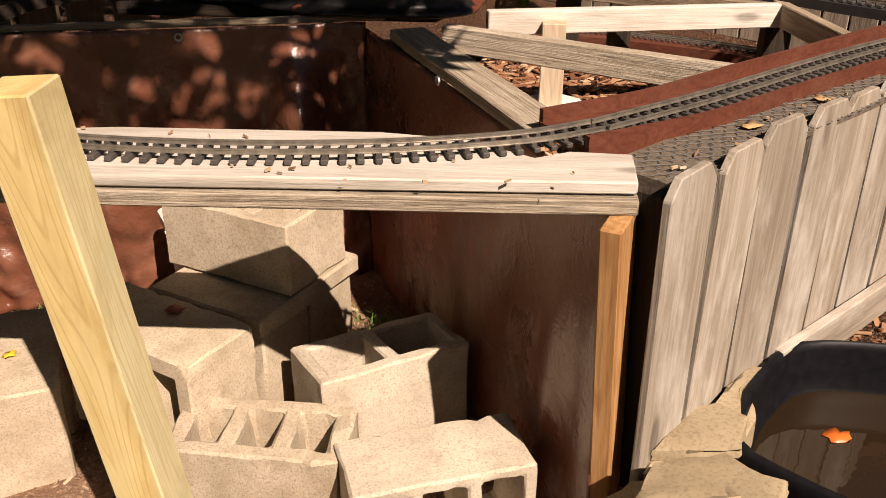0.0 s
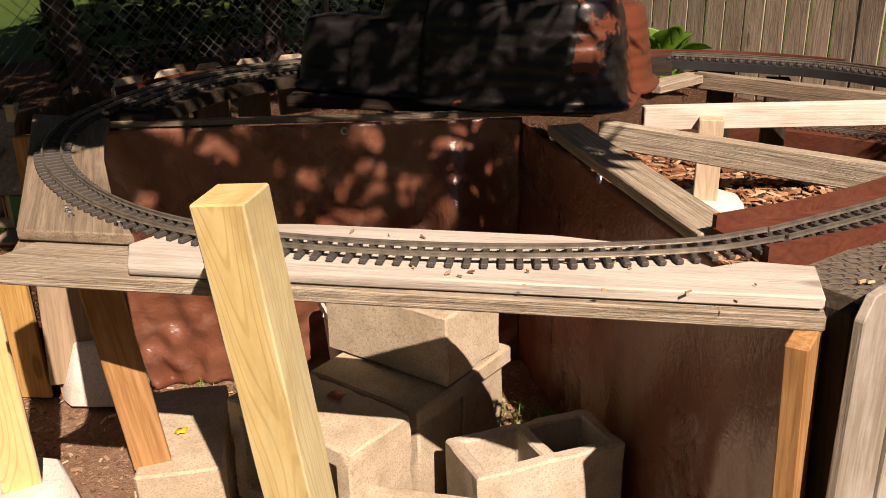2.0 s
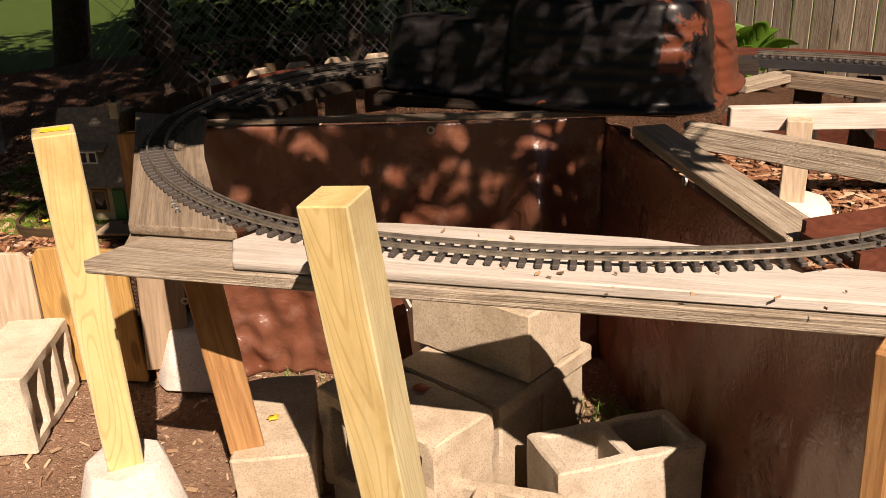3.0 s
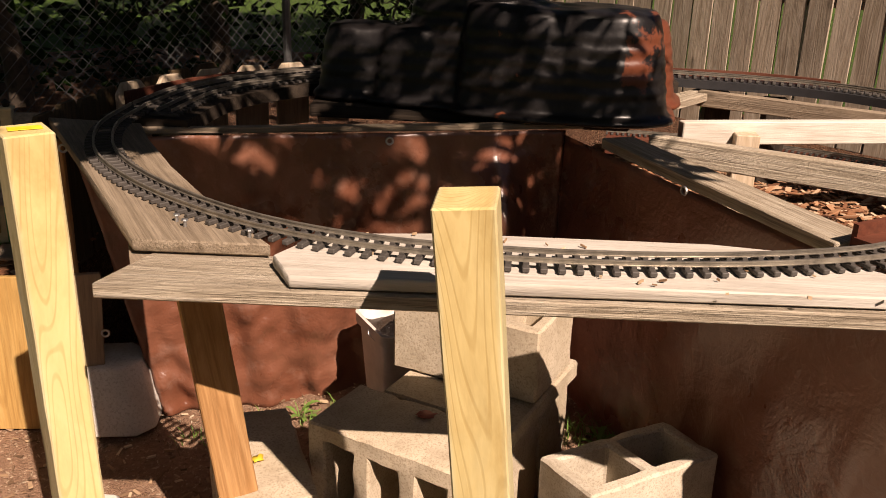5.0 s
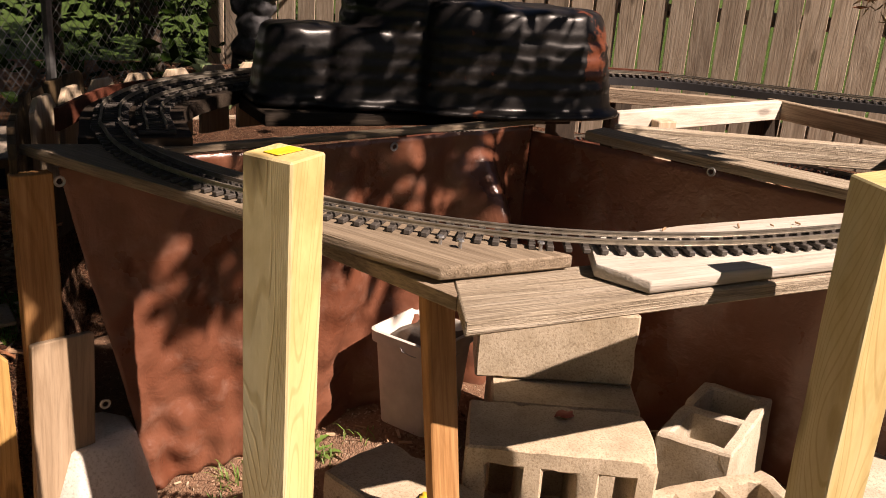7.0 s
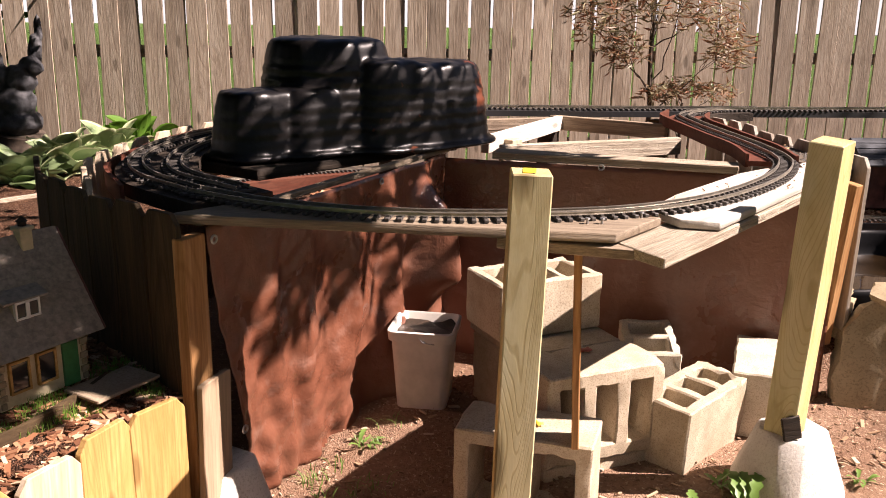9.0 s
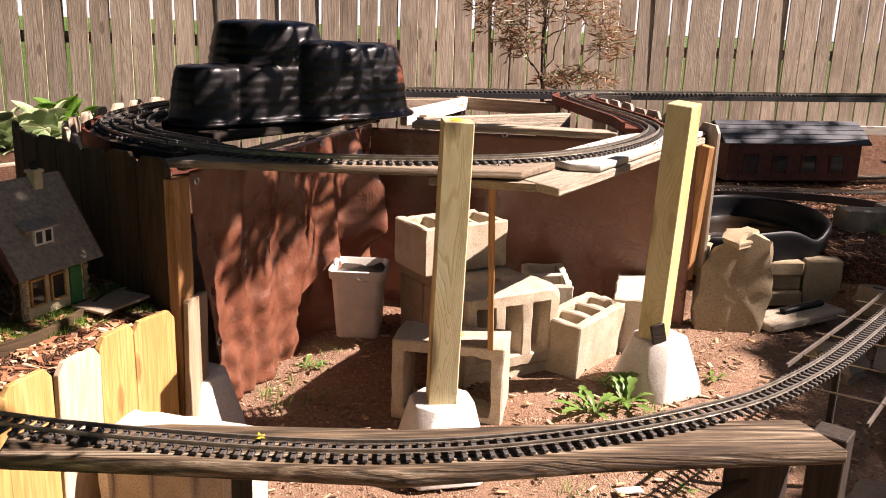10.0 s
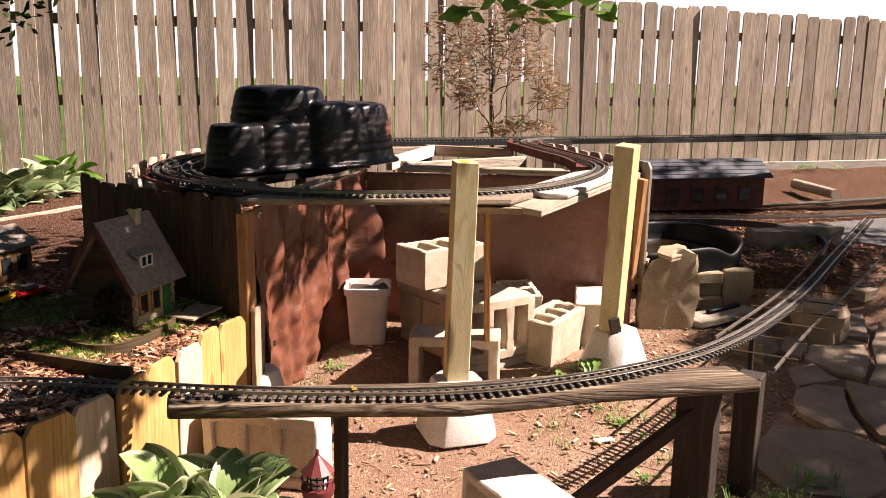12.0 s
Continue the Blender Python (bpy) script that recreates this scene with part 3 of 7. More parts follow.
# legs and corner posts
def upright(name, base, top, w, t, rz, mat, label, category, seed=0, group="", bevel=0.003):
    """A standing timber; its width lies along y turned by rz degrees."""
    p, q = Vector(base), Vector(top)
    x = (q - p).normalized()
    y = Matrix.Rotation(radians(rz), 3, "Z") @ Vector((0, 1, 0))
    y = (y - x * y.dot(x)).normalized()
    m = Matrix.Translation((p + q) / 2) @ Matrix((x, y, x.cross(y))).transposed().to_4x4()
    bm = bmesh.new()
    box(bm, (q - p).length, w, t)
    bmesh.ops.subdivide_edges(bm, edges=[e for e in bm.edges if abs((e.verts[0].co - e.verts[1].co).x) > 1e-6], cuts=10)
    bmesh.ops.bevel(bm, geom=[e for e in bm.edges if e.calc_face_angle(0) > 0.5], offset=bevel, segments=1, affect="EDGES", clamp_overlap=True)
    for v in bm.verts:
        v.co += noise.noise_vector(v.co * 12 + Vector((seed, 0, 0))) * 0.001
    return tagged(part(name, bm, mat, None, "", m, 20), label, category, group)


upright("table_leg", (-1.19, 1.702, 0.305), (-1.255, 1.683, 0.889), 0.085, 0.021, -55, M_cedar, "reddish-brown plank leg under the front board", "leg", 5, "table legs")
upright("corner_post", (0.206, 1.585, 0.27), (0.172, 1.533, 0.892), 0.085, 0.038, -20, M_cedar, "orange-brown timber post under the board's end", "post", 6, "table legs")
upright("corner_post", (-1.955, 2.375, 0.0), (-1.955, 2.385, 0.90), 0.085, 0.038, -70, M_cedar, "orange-brown timber corner post beside the tarp", "post", 9, "table legs")
upright("dark_post", (0.262, 1.64, 0.27), (0.232, 1.60, 0.93), 0.07, 0.07, -35, M_darkwood, "dark post behind the grey picket fence", "post", 7)


# ---- fence boards ----
def picket_mesh(w, h, t, ear, seed=0):
    """A dog-eared picket, its foot at z = 0; grain runs along x, so it is built lying and stood up by its pose."""
    bm = bmesh.new()
    out = [(0, -w / 2), (h - ear, -w / 2), (h, -w / 2 + ear * 0.8), (h, w / 2 - ear * 0.8), (h - ear, w / 2), (0, w / 2)]
    n = 5
    lo = [bm.verts.new((x, y, -t / 2)) for x, y in out]
    hi = [bm.verts.new((x, y, t / 2)) for x, y in out]
    bm.faces.new(lo[::-1])
    bm.faces.new(hi)
    for i in range(6):
        j = (i + 1) % 6
        bm.faces.new((lo[i], lo[j], hi[j], hi[i]))
    bmesh.ops.bevel(bm, geom=bm.edges[:], offset=0.002, segments=1, affect="EDGES", clamp_overlap=True)
    return mesh_of(bm)


def stand(x, y, z, nx, ny, lean=0, tilt=0):
    """The pose of a picket that stands at (x, y, z) and faces (nx, ny)."""
    n = Vector((nx, ny, 0)).normalized()
    up = Vector((0, 0, 1))
    side = up.cross(n)
    r = Matrix((up, side, n)).transposed().to_4x4()
    return Matrix.Translation((x, y, z)) @ r @ pose(0, 0, 0, 0, tilt, lean)


# tall back fence
rng = random.Random(5)
fence = thing("back_fence", pose(1.29, 5.36, 0), "tall weathered board fence with narrow gaps between its pickets", "fence", kind="structure")
long_pickets = [picket_mesh(0.140, h, 0.016, 0.03) for h in (1.86, 1.88, 1.85)]
for i in range(-20, 52):
    s = i * 0.155
    p = FENCE_P + FENCE_D * s
    if p.y < -0.6 or p.x < -1.9:
        continue
    put("picket", long_pickets[rng.randrange(3)], M_fence, fence, stand(p.x, p.y, 0.31 - 0.15 * smooth(0.5, 6.5, s) + rng.uniform(-0.01, 0.015), -FENCE_N.x, -FENCE_N.y, rng.uniform(-0.6, 0.6), rng.uniform(-0.4, 0.4)))
fa, fb = FENCE_P + FENCE_D * -3.2, FENCE_P + FENCE_D * 8.0
for z in (0.50, 1.15, 1.80):
    a, b = fa + FENCE_N * 0.035, fb + FENCE_N * 0.035
    plank("fence_rail", (*a, z), (*b, z), 0.04, 0.085, M_fence, fence, cuts=2)
for k in range(5):
    p = FENCE_P + FENCE_D * (-3.0 + 2.4 * k) + FENCE_N * 0.105
    plank("fence_post", (*p, 0.1), (*p, 2.0), 0.09, 0.09, M_fence, fence, cuts=2)

# the bright hazy sky low over the far lawn behind the fence
far = FENCE_P + FENCE_N * 60
bm = bmesh.new()
arc = [far + FENCE_D * u - FENCE_N * (u * u / 160) for u in range(-90, 91, 15)]
for p, q in zip(arc, arc[1:]):
    bm.faces.new([bm.verts.new((c.x, c.y, z)) for c, z in ((p, 0.0), (q, 0.0), (q, 13.0), (p, 13.0))])
tagged(part("backdrop", bm, M_haze, None), "pale hazy daylight sky low behind the fence", "sky", kind="structure")

# grey picket fence beside the track channel
grey = thing("grey_picket_fence", pose(0.3, 1.6, 0.3), "sun-bleached grey dog-eared picket fence round the table", "fence")
gp, glen = spline([(0.242, 1.50, 0), (0.333, 1.63, 0), (0.427, 1.765, 0), (0.520, 1.875, 0), (0.618, 1.99, 0), (0.717, 2.115, 0), (0.80, 2.21, 0), (0.89, 2.31, 0), (1.0, 2.43, 0), (1.08, 2.56, 0)], 9)
grey_mesh = [picket_mesh(w, h, 0.017, 0.034) for w, h in ((0.153, 0.655), (0.155, 0.648), (0.151, 0.66))]
for i, (a, b) in enumerate(zip(gp, gp[1:])):
    d = (b - a).normalized()
    c = (a + b) / 2
    put("picket", grey_mesh[i % 3], M_grey, grey, stand(c.x, c.y, 0.32, d.y, -d.x, rng.uniform(-1, 1), 0))
plank("kick_board", (0.585, 1.925, 0.375), (1.05, 2.445, 0.375), 0.025, 0.10, M_grey, grey)

# dark picket fence on the outer left side
dark = thing("dark_picket_fence", pose(-1.98, 2.4, 0.4), "dark brown dog-eared picket fence round the table's outer side", "fence")
dp, dlen = spline([(-1.985, 2.37, 0), (-2.01, 2.62, 0), (-2.02, 2.90, 0), (-1.99, 3.20, 0), (-1.88, 3.50, 0)], 9)
dark_mesh = [picket_mesh(0.138, h, 0.017, 0.03) for h in (0.50, 0.505, 0.495)]
for i, (a, b) in enumerate(zip(dp, dp[1:])):
    d = (b - a).normalized()
    c = (a + b) / 2
    put("picket", dark_mesh[i % 3], M_oldbrown, dark, stand(c.x, c.y, 0.46, -d.y, d.x, rng.uniform(-1, 1), 0))

# low scalloped boards round the back of the loop
low_mesh = picket_mesh(0.132, 0.24, 0.017, 0.036)


def low_fence(pts, n, label, mat):
    f = thing("edging_fence", pose(pts[0][0], pts[0][1], 0.75), label, "fence")
    q, _ = spline([(x, y, 0) for x, y in pts], n)
    for a, b in zip(q, q[1:]):
        d = (b - a).normalized()
        c = (a + b) / 2
        put("picket", low_mesh, mat, f, stand(c.x, c.y, 0.735, d.y, -d.x, rng.uniform(-1.5, 1.5), 0))
    return f


low_fence([(-1.99, 2.85), (-1.85, 3.20), (-1.66, 3.42), (-1.42, 3.62), (-1.12, 3.80), (-0.75, 3.92), (-0.4, 3.98)], 13, "pale dog-eared edging boards behind the loop of track", M_palepicket)

# ---- raised bed on the village side ----
W = [(-2.02, 2.352), (-2.09, 2.345), (-2.216, 2.315), (-2.40, 2.235), (-2.56, 2.185), (-2.706, 2.135), (-3.00, 2.06), (-3.5, 2.10), (-4.4, 2.6)]
bed_outline = [(-1.99, 2.385), (-2.06, 2.375), (-2.216, 2.34), (-2.40, 2.26), (-2.56, 2.21), (-2.706, 2.16), (-3.00, 2.085), (-3.5, 2.12), (-4.6, 2.7), (-5.5, 4.0), (-4.0, 7.0), (-0.9, 7.1), (-0.3, 6.4), (-0.6, 4.3), (-1.5, 3.8), (-1.93, 3.45), (-2.03, 2.9)]


def bed_height(x, y):
    return 0.46 + 0.05 * smooth(2.3, 2.8, y) + 0.022 * math.exp(-((x + 2.28) ** 2 + (y - 2.64) ** 2) / 0.06) + 0.012 * noise.noise(Vector((x * 4, y * 4, 1))) + 0.010 * noise.noise(Vector((x * 14, y * 14, 6)))


def filled(name, outline, h, mat, label, step=0.05, z0=0.0):
    """A soil body with a plan outline and an uneven top."""
    poly = [Vector(p) for p in outline]

    def inside(x, y):
        c = False
        for a, b in zip(poly, poly[1:] + poly[:1]):
            if (a.y > y) != (b.y > y) and x < (b.x - a.x) * (y - a.y) / (b.y - a.y) + a.x:
                c = not c
        return c
    bm = bmesh.new()
    lo = Vector((min(p.x for p in poly), min(p.y for p in poly)))
    hi = Vector((max(p.x for p in poly), max(p.y for p in poly)))
    bot = [bm.verts.new((p.x, p.y, z0)) for p in poly]
    top = [bm.verts.new((p.x, p.y, h(p.x, p.y))) for p in poly]
    for i in range(len(poly)):
        j = (i + 1) % len(poly)
        bm.faces.new((bot[i], bot[j], top[j], top[i]))
    f = bm.faces.new(top)
    bmesh.ops.triangulate(bm, faces=[f])
    for cut in range(1, int((hi.x - lo.x) / step)):
        g = bm.verts[:] + bm.edges[:] + bm.faces[:]
        bmesh.ops.bisect_plane(bm, geom=g, plane_co=(lo.x + cut * step, 0, 0), plane_no=(1, 0, 0))
    for cut in range(1, int((hi.y - lo.y) / step)):
        g = bm.verts[:] + bm.edges[:] + bm.faces[:]
        bmesh.ops.bisect_plane(bm, geom=g, plane_co=(0, lo.y + cut * step, 0), plane_no=(0, 1, 0))
    for v in bm.verts:
        if v.co.z > z0 + 0.05 and any(abs(fc.normal.z) > 0.5 for fc in v.link_faces):
            v.co.z = h(v.co.x, v.co.y)
    ob = part(name, bm, mat, None, smooth=50)
    return tagged(ob, label, "garden bed", kind="structure")


filled("mulch_bed", bed_outline, bed_height, M_mulch, "raised garden bed covered with brown wood mulch", 0.16)
RAFT_BED = [(-0.40, 2.95), (-0.05, 2.45), (0.12, 2.0), (0.25, 1.74), (0.40, 1.94), (0.60, 2.19), (0.82, 2.50), (0.93, 2.8), (0.88, 3.4), (0.3, 3.95), (-0.6, 3.9)]
filled("mulch_bed", RAFT_BED, lambda x, y: 0.56 + 0.02 * noise.noise(Vector((x * 4, y * 4, 1))) + 0.012 * noise.noise(Vector((x * 15, y * 15, 3))), M_mulch, "wood mulch filling the space under the open rafters", 0.06)

retain = thing("retaining_pickets", pose(-2.3, 2.25, 0), "pale and yellow stained picket boards holding back the mulch bed", "fence")
wp, _ = spline([(x, y - 0.012, 0) for x, y in W], 16)
ret_mesh = [picket_mesh(0.165, h, 0.018, 0.030) for h in (0.505, 0.51, 0.50)]
for i, (a, b) in enumerate(zip(wp, wp[1:])):
    d = (b - a).normalized()
    c = (a + b) / 2
    put("picket", ret_mesh[i % 3], M_palepicket if i in (2, 3) else M_yellowpicket, retain, stand(c.x, c.y, 0.0, -d.y, d.x, rng.uniform(-1, 1), rng.uniform(-1, 0.5)))

put("picket", picket_mesh(0.15, 0.45, 0.018, 0.006), M_beigepicket, retain, stand(-1.935, 2.355, 0.06, 0.49, -0.87, 3, 0))

# ---- concrete blocks ----
def block_mesh(L=0.395, D=0.193, H=0.193, cells=3, wall=0.030, seed=0, rugged=0.0):
    """A hollow concrete block with open cells along its z axis, its centre at the origin."""
    bm = bmesh.new()
    xs = [-L / 2]
    cw = (L - wall * (cells + 1)) / cells
    for c in range(cells):
        xs += [xs[-1] + wall, xs[-1] + wall + cw]
    xs.append(L / 2)
    ys = [-D / 2, -D / 2 + wall, D / 2 - wall, D / 2]
    top = {}
    for k, z in enumerate((-H / 2, H / 2)):
        for i, x in enumerate(xs):
            for j, y in enumerate(ys):
                top[k, i, j] = bm.verts.new((x, y, z))
    n = len(xs)
    for i in range(n - 1):
        for j in range(3):
            hole = j == 1 and i % 2 == 1
            if not hole:
                bm.faces.new((top[1, i, j], top[1, i + 1, j], top[1, i + 1, j + 1], top[1, i, j + 1]))
            if not hole:
                bm.faces.new((top[0, i, j], top[0, i, j + 1], top[0, i + 1, j + 1], top[0, i + 1, j]))
            if hole:
                r = [(i, j), (i + 1, j), (i + 1, j + 1), (i, j + 1)]
                for a, b in zip(r, r[1:] + r[:1]):
                    bm.faces.new((top[0, *a], top[0, *b], top[1, *b], top[1, *a]))
    for i in range(n - 1):
        bm.faces.new((top[0, i, 0], top[0, i + 1, 0], top[1, i + 1, 0], top[1, i, 0]))
        bm.faces.new((top[0, i, 3], top[1, i, 3], top[1, i + 1, 3], top[0, i + 1, 3]))
    for j in range(3):
        bm.faces.new((top[0, 0, j], top[1, 0, j], top[1, 0, j + 1], top[0, 0, j + 1]))
        bm.faces.new((top[0, n - 1, j], top[0, n - 1, j + 1], top[1, n - 1, j + 1], top[1, n - 1, j]))
    bmesh.ops.recalc_face_normals(bm, faces=bm.faces[:])
    sharp = [e for e in bm.edges if e.calc_face_angle(0) > 0.5]
    bmesh.ops.bevel(bm, geom=sharp, offset=0.006, segments=1, affect="EDGES", clamp_overlap=True)
    bmesh.ops.subdivide_edges(bm, edges=[e for e in bm.edges if e.calc_length() > 0.04], cuts=3, use_grid_fill=True)
    bm.normal_update()
    edge = {v for e in bm.edges if e.calc_face_angle(0) > 0.3 for v in e.verts}
    bite = {v: v.normal * 0.016 * max(0.0, noise.noise(v.co * 24 + Vector((seed * 2.7, seed, 3))) - 0.12) for v in edge}
    for v in bm.verts:
        v.co += noise.noise_vector(v.co * 14 + Vector((seed * 3.3, 0, 1))) * 0.003 + noise.noise_vector(v.co * 60 + Vector((0, seed, 0))) * 0.002
        if v in bite:
            v.co -= bite[v]
        if rugged and v.co.x > 0.3 * L:
            v.co += noise.noise_vector(v.co * 40) * rugged + noise.noise_vector(v.co * 90) * rugged * 0.5
    return mesh_of(bm, 28)


def block(name, m, label, mat=None, **kw):
    return tagged(put("concrete_block", block_mesh(**kw), mat or M_block, None, m), label, "concrete block", "loose concrete blocks")


block("top", pose(-0.706, 2.247, 0.4895, 0, 0, -20.3), "hollow concrete block standing on top of the stack", seed=1, L=0.405, D=0.25, H=0.197, wall=0.036)
block("low", pose(-0.665, 2.298, 0.196, 0, 0, -21), "hollow concrete block at the back of the stack", seed=2, H=0.274, L=0.345, D=0.190, cells=2)
block("low", pose(-0.735, 2.114, 0.196, 0, 0, -21), "hollow concrete block at the bottom of the stack", seed=9, H=0.274, L=0.345, D=0.190, cells=2)
tagged(part("cap_slab", rough_box(0.365, 0.425, 0.052, 0.006, 0.003, 4, 3), M_block, None, "", pose(-0.695, 2.205, 0.361, 0, 0, -21), 40), "thick flat concrete cap slab on the stack", "slab")
block("side", pose(-0.847, 1.897, 0.250, 90, 0, -22.8), "hollow concrete block on its side with open cells facing out", seed=4, L=0.425, D=0.30, H=0.215, wall=0.05)
tagged(part("base_block", rough_box(0.40, 0.19, 0.09, 0.008, 0.003, 4, 5), M_block, None, "", pose(-0.845, 1.90, 0.054, 0, 0, -22.8), 40), "low solid concrete block under the sideways block", "concrete block")
block("left", pose(-1.197, 1.860, 0.155, 90, 0, -63.4), "hollow concrete block lying on its side near the leg", seed=5, L=0.40, D=0.31, H=0.205, cells=2, wall=0.045)
block("tilted", pose(-0.53, 1.70, 0.165, 3, -1, 0), "rough hollow concrete block tilted on the soil", seed=6, H=0.225, rugged=0.012, wall=0.040)
block("pale", pose(-0.323, 1.994, 0.19, -2, 1, 37), "pale hollow concrete block leaning on the others", seed=7, cells=2, wall=0.034, H=0.25, mat=M_paleblock)
block("front", pose(-0.142, 1.645, 0.165, 90, 0, 23.6), "pale concrete block beside the smooth tarp", seed=8, L=0.39, H=0.185, D=0.25, mat=M_paleblock)

# ---- piers and new posts ----
def pier(x, y, z, rz, w0=0.29, w1=0.19, h=0.20, label="white tapered concrete pier block on the soil"):
    bm = bmesh.new()
    a = [(-w0 / 2, -w0 / 2), (w0 / 2, -w0 / 2), (w0 / 2, w0 / 2), (-w0 / 2, w0 / 2)]
    f = w1 / w0
    lo = [bm.verts.new((u, v, 0)) for u, v in a]
    mid = [bm.verts.new((u * 0.97, v * 0.97, h * 0.2)) for u, v in a]
    hi = [bm.verts.new((u * f, v * f, h)) for u, v in a]
    bm.faces.new(lo[::-1])
    bm.faces.new(hi)
    for r, s in ((lo, mid), (mid, hi)):
        for i in range(4):
            j = (i + 1) % 4
            bm.faces.new((r[i], r[j], s[j], s[i]))
    verts = [e for e in bm.edges if abs(e.verts[0].co.z - e.verts[1].co.z) > 0.01]
    bmesh.ops.bevel(bm, geom=verts, offset=0.05, segments=1, affect="EDGES", clamp_overlap=True)
    bmesh.ops.bevel(bm, geom=[e for e in bm.edges if e.calc_face_angle(0) > 0.5], offset=0.006, segments=1, affect="EDGES", clamp_overlap=True)
    for v in bm.verts:
        v.co += noise.noise_vector(v.co * 20 + Vector((x, y, 0))) * 0.002
    ob = part("pier_block", bm, M_pier, None, "", pose(x, y, z, 0, 0, rz), 35)
    return tagged(ob, label, "pier block", "concrete pier blocks")


def post_pose(base, top, rz):
    """Stands a square post on base, with its faces turned by rz about the upright."""
    p, q = Vector(base), Vector(top)
    x = (q - p).normalized()
    y = Matrix.Rotation(radians(rz), 3, "Z") @ Vector((0, 1, 0))
    y = (y - x * y.dot(x)).normalized()
    z = x.cross(y)
    return Matrix.Translation((p + q) / 2) @ Matrix((x, y, z)).transposed().to_4x4()


def square_post(base, top, rz, label, seed):
    n = (Vector(top) - Vector(base)).length
    bm = bmesh.new()
    box(bm, n, 0.0895, 0.0895)
    bmesh.ops.subdivide_edges(bm, edges=[e for e in bm.edges if abs((e.verts[0].co - e.verts[1].co).x) > 1e-6], cuts=10)
    bmesh.ops.bevel(bm, geom=[e for e in bm.edges if e.calc_face_angle(0) > 0.5], offset=0.003, segments=1, affect="EDGES", clamp_overlap=True)
    for v in bm.verts:
        v.co += noise.noise_vector(v.co * 12 + Vector((seed, 0, 0))) * 0.001
    ob = part("timber_post", bm, M_new, None, "", post_pose(base, top, rz), 20)
    return tagged(ob, label, "post", "new timber posts")


square_post((-0.60, 1.36, 0.255), (-0.679, 1.297, 1.144), 0, "fresh yellow treated pine post on a white pier", 1)
square_post((-1.535, 1.65, 0.235), (-1.532, 1.627, 1.118), 44, "fresh yellow treated pine post with dark knots", 2)
pier(-0.57, 1.345, 0.045, -22, h=0.215, label="white tapered concrete pier under a new post")
pier(-1.53, 1.65, 0.0, 50, h=0.24, label="white tapered concrete pier under a knotty post")
pier(-1.865, 2.445, 0.0, 13, 0.27, 0.19, 0.21, label="white concrete pier at the corner of the bay")
pier(0.06, 3.0, 0.50, 10, 0.26, 0.2, 0.14, "white concrete pier among the mulch")
board_thing("short_post", (0.05, 3.0, 0.62), (0.05, 3.0, 0.90), 0.075, 0.075, M_palepicket, "pale short timber post under the rafters", "post", seed=21)

# ---- open rafters ----
for p, q, w, t, mat, lab, sd in (
        ((-0.27, 2.79, 0.888), (0.53, 2.42, 0.888), 0.04, 0.075, M_under, "weathered timber rafter of the open table", 11),
        ((-0.16, 2.975, 0.895), (0.785, 3.28, 0.888), 0.04, 0.075, M_bleached, "bleached timber rafter of the open table", 12),
        ((0.79, 3.34, 0.888), (0.90, 2.70, 0.892), 0.04, 0.075, M_brownboard, "brown timber rafter joining the outer curve", 13),
        ((0.0, 3.70, 0.885), (0.80, 3.31, 0.885), 0.04, 0.06, M_brownboard, "brown timber rafter at the far side of the table", 14)):
    board_thing("rafter", p, q, w, t, mat, lab, "rafter", seed=sd, group="open rafters")
board_thing("far_brace", (-0.16, 3.46, 0.892), (0.06, 3.80, 0.892), 0.09, 0.03, M_under, "short pale board propped under the far track", "board", seed=19)
board_thing("far_post", (0.10, 3.86, 0.3), (0.10, 3.86, 0.885), 0.10, 0.10, M_darkwood, "dark square post under the far red board", "post", seed=22)
board_thing("far_post", (0.80, 3.38, 0.3), (0.80, 3.36, 0.85), 0.085, 0.085, M_darkwood, "dark square post under the rafters' joint", "post", seed=15)

# ---- railway track ----
def tie_mesh():
    bm = bmesh.new()
    box(bm, 0.0125, 0.088, 0.009, pose(0, 0, 0.0045), 0.0015)
    for s in (-1, 1):
        box(bm, 0.009, 0.013, 0.004, pose(0, s * 0.0225, 0.0105))
    return mesh_of(bm)


TIE = tie_mesh()
RAIL = [(-0.003, 0), (0.003, 0), (0.003, 0.0015), (0.0012, 0.002), (0.0012, 0.0065), (0.0022, 0.007), (0.0022, 0.0095), (-0.0022, 0.0095), (-0.0022, 0.007), (-0.0012, 0.0065), (-0.0012, 0.002), (-0.003, 0.0015)]


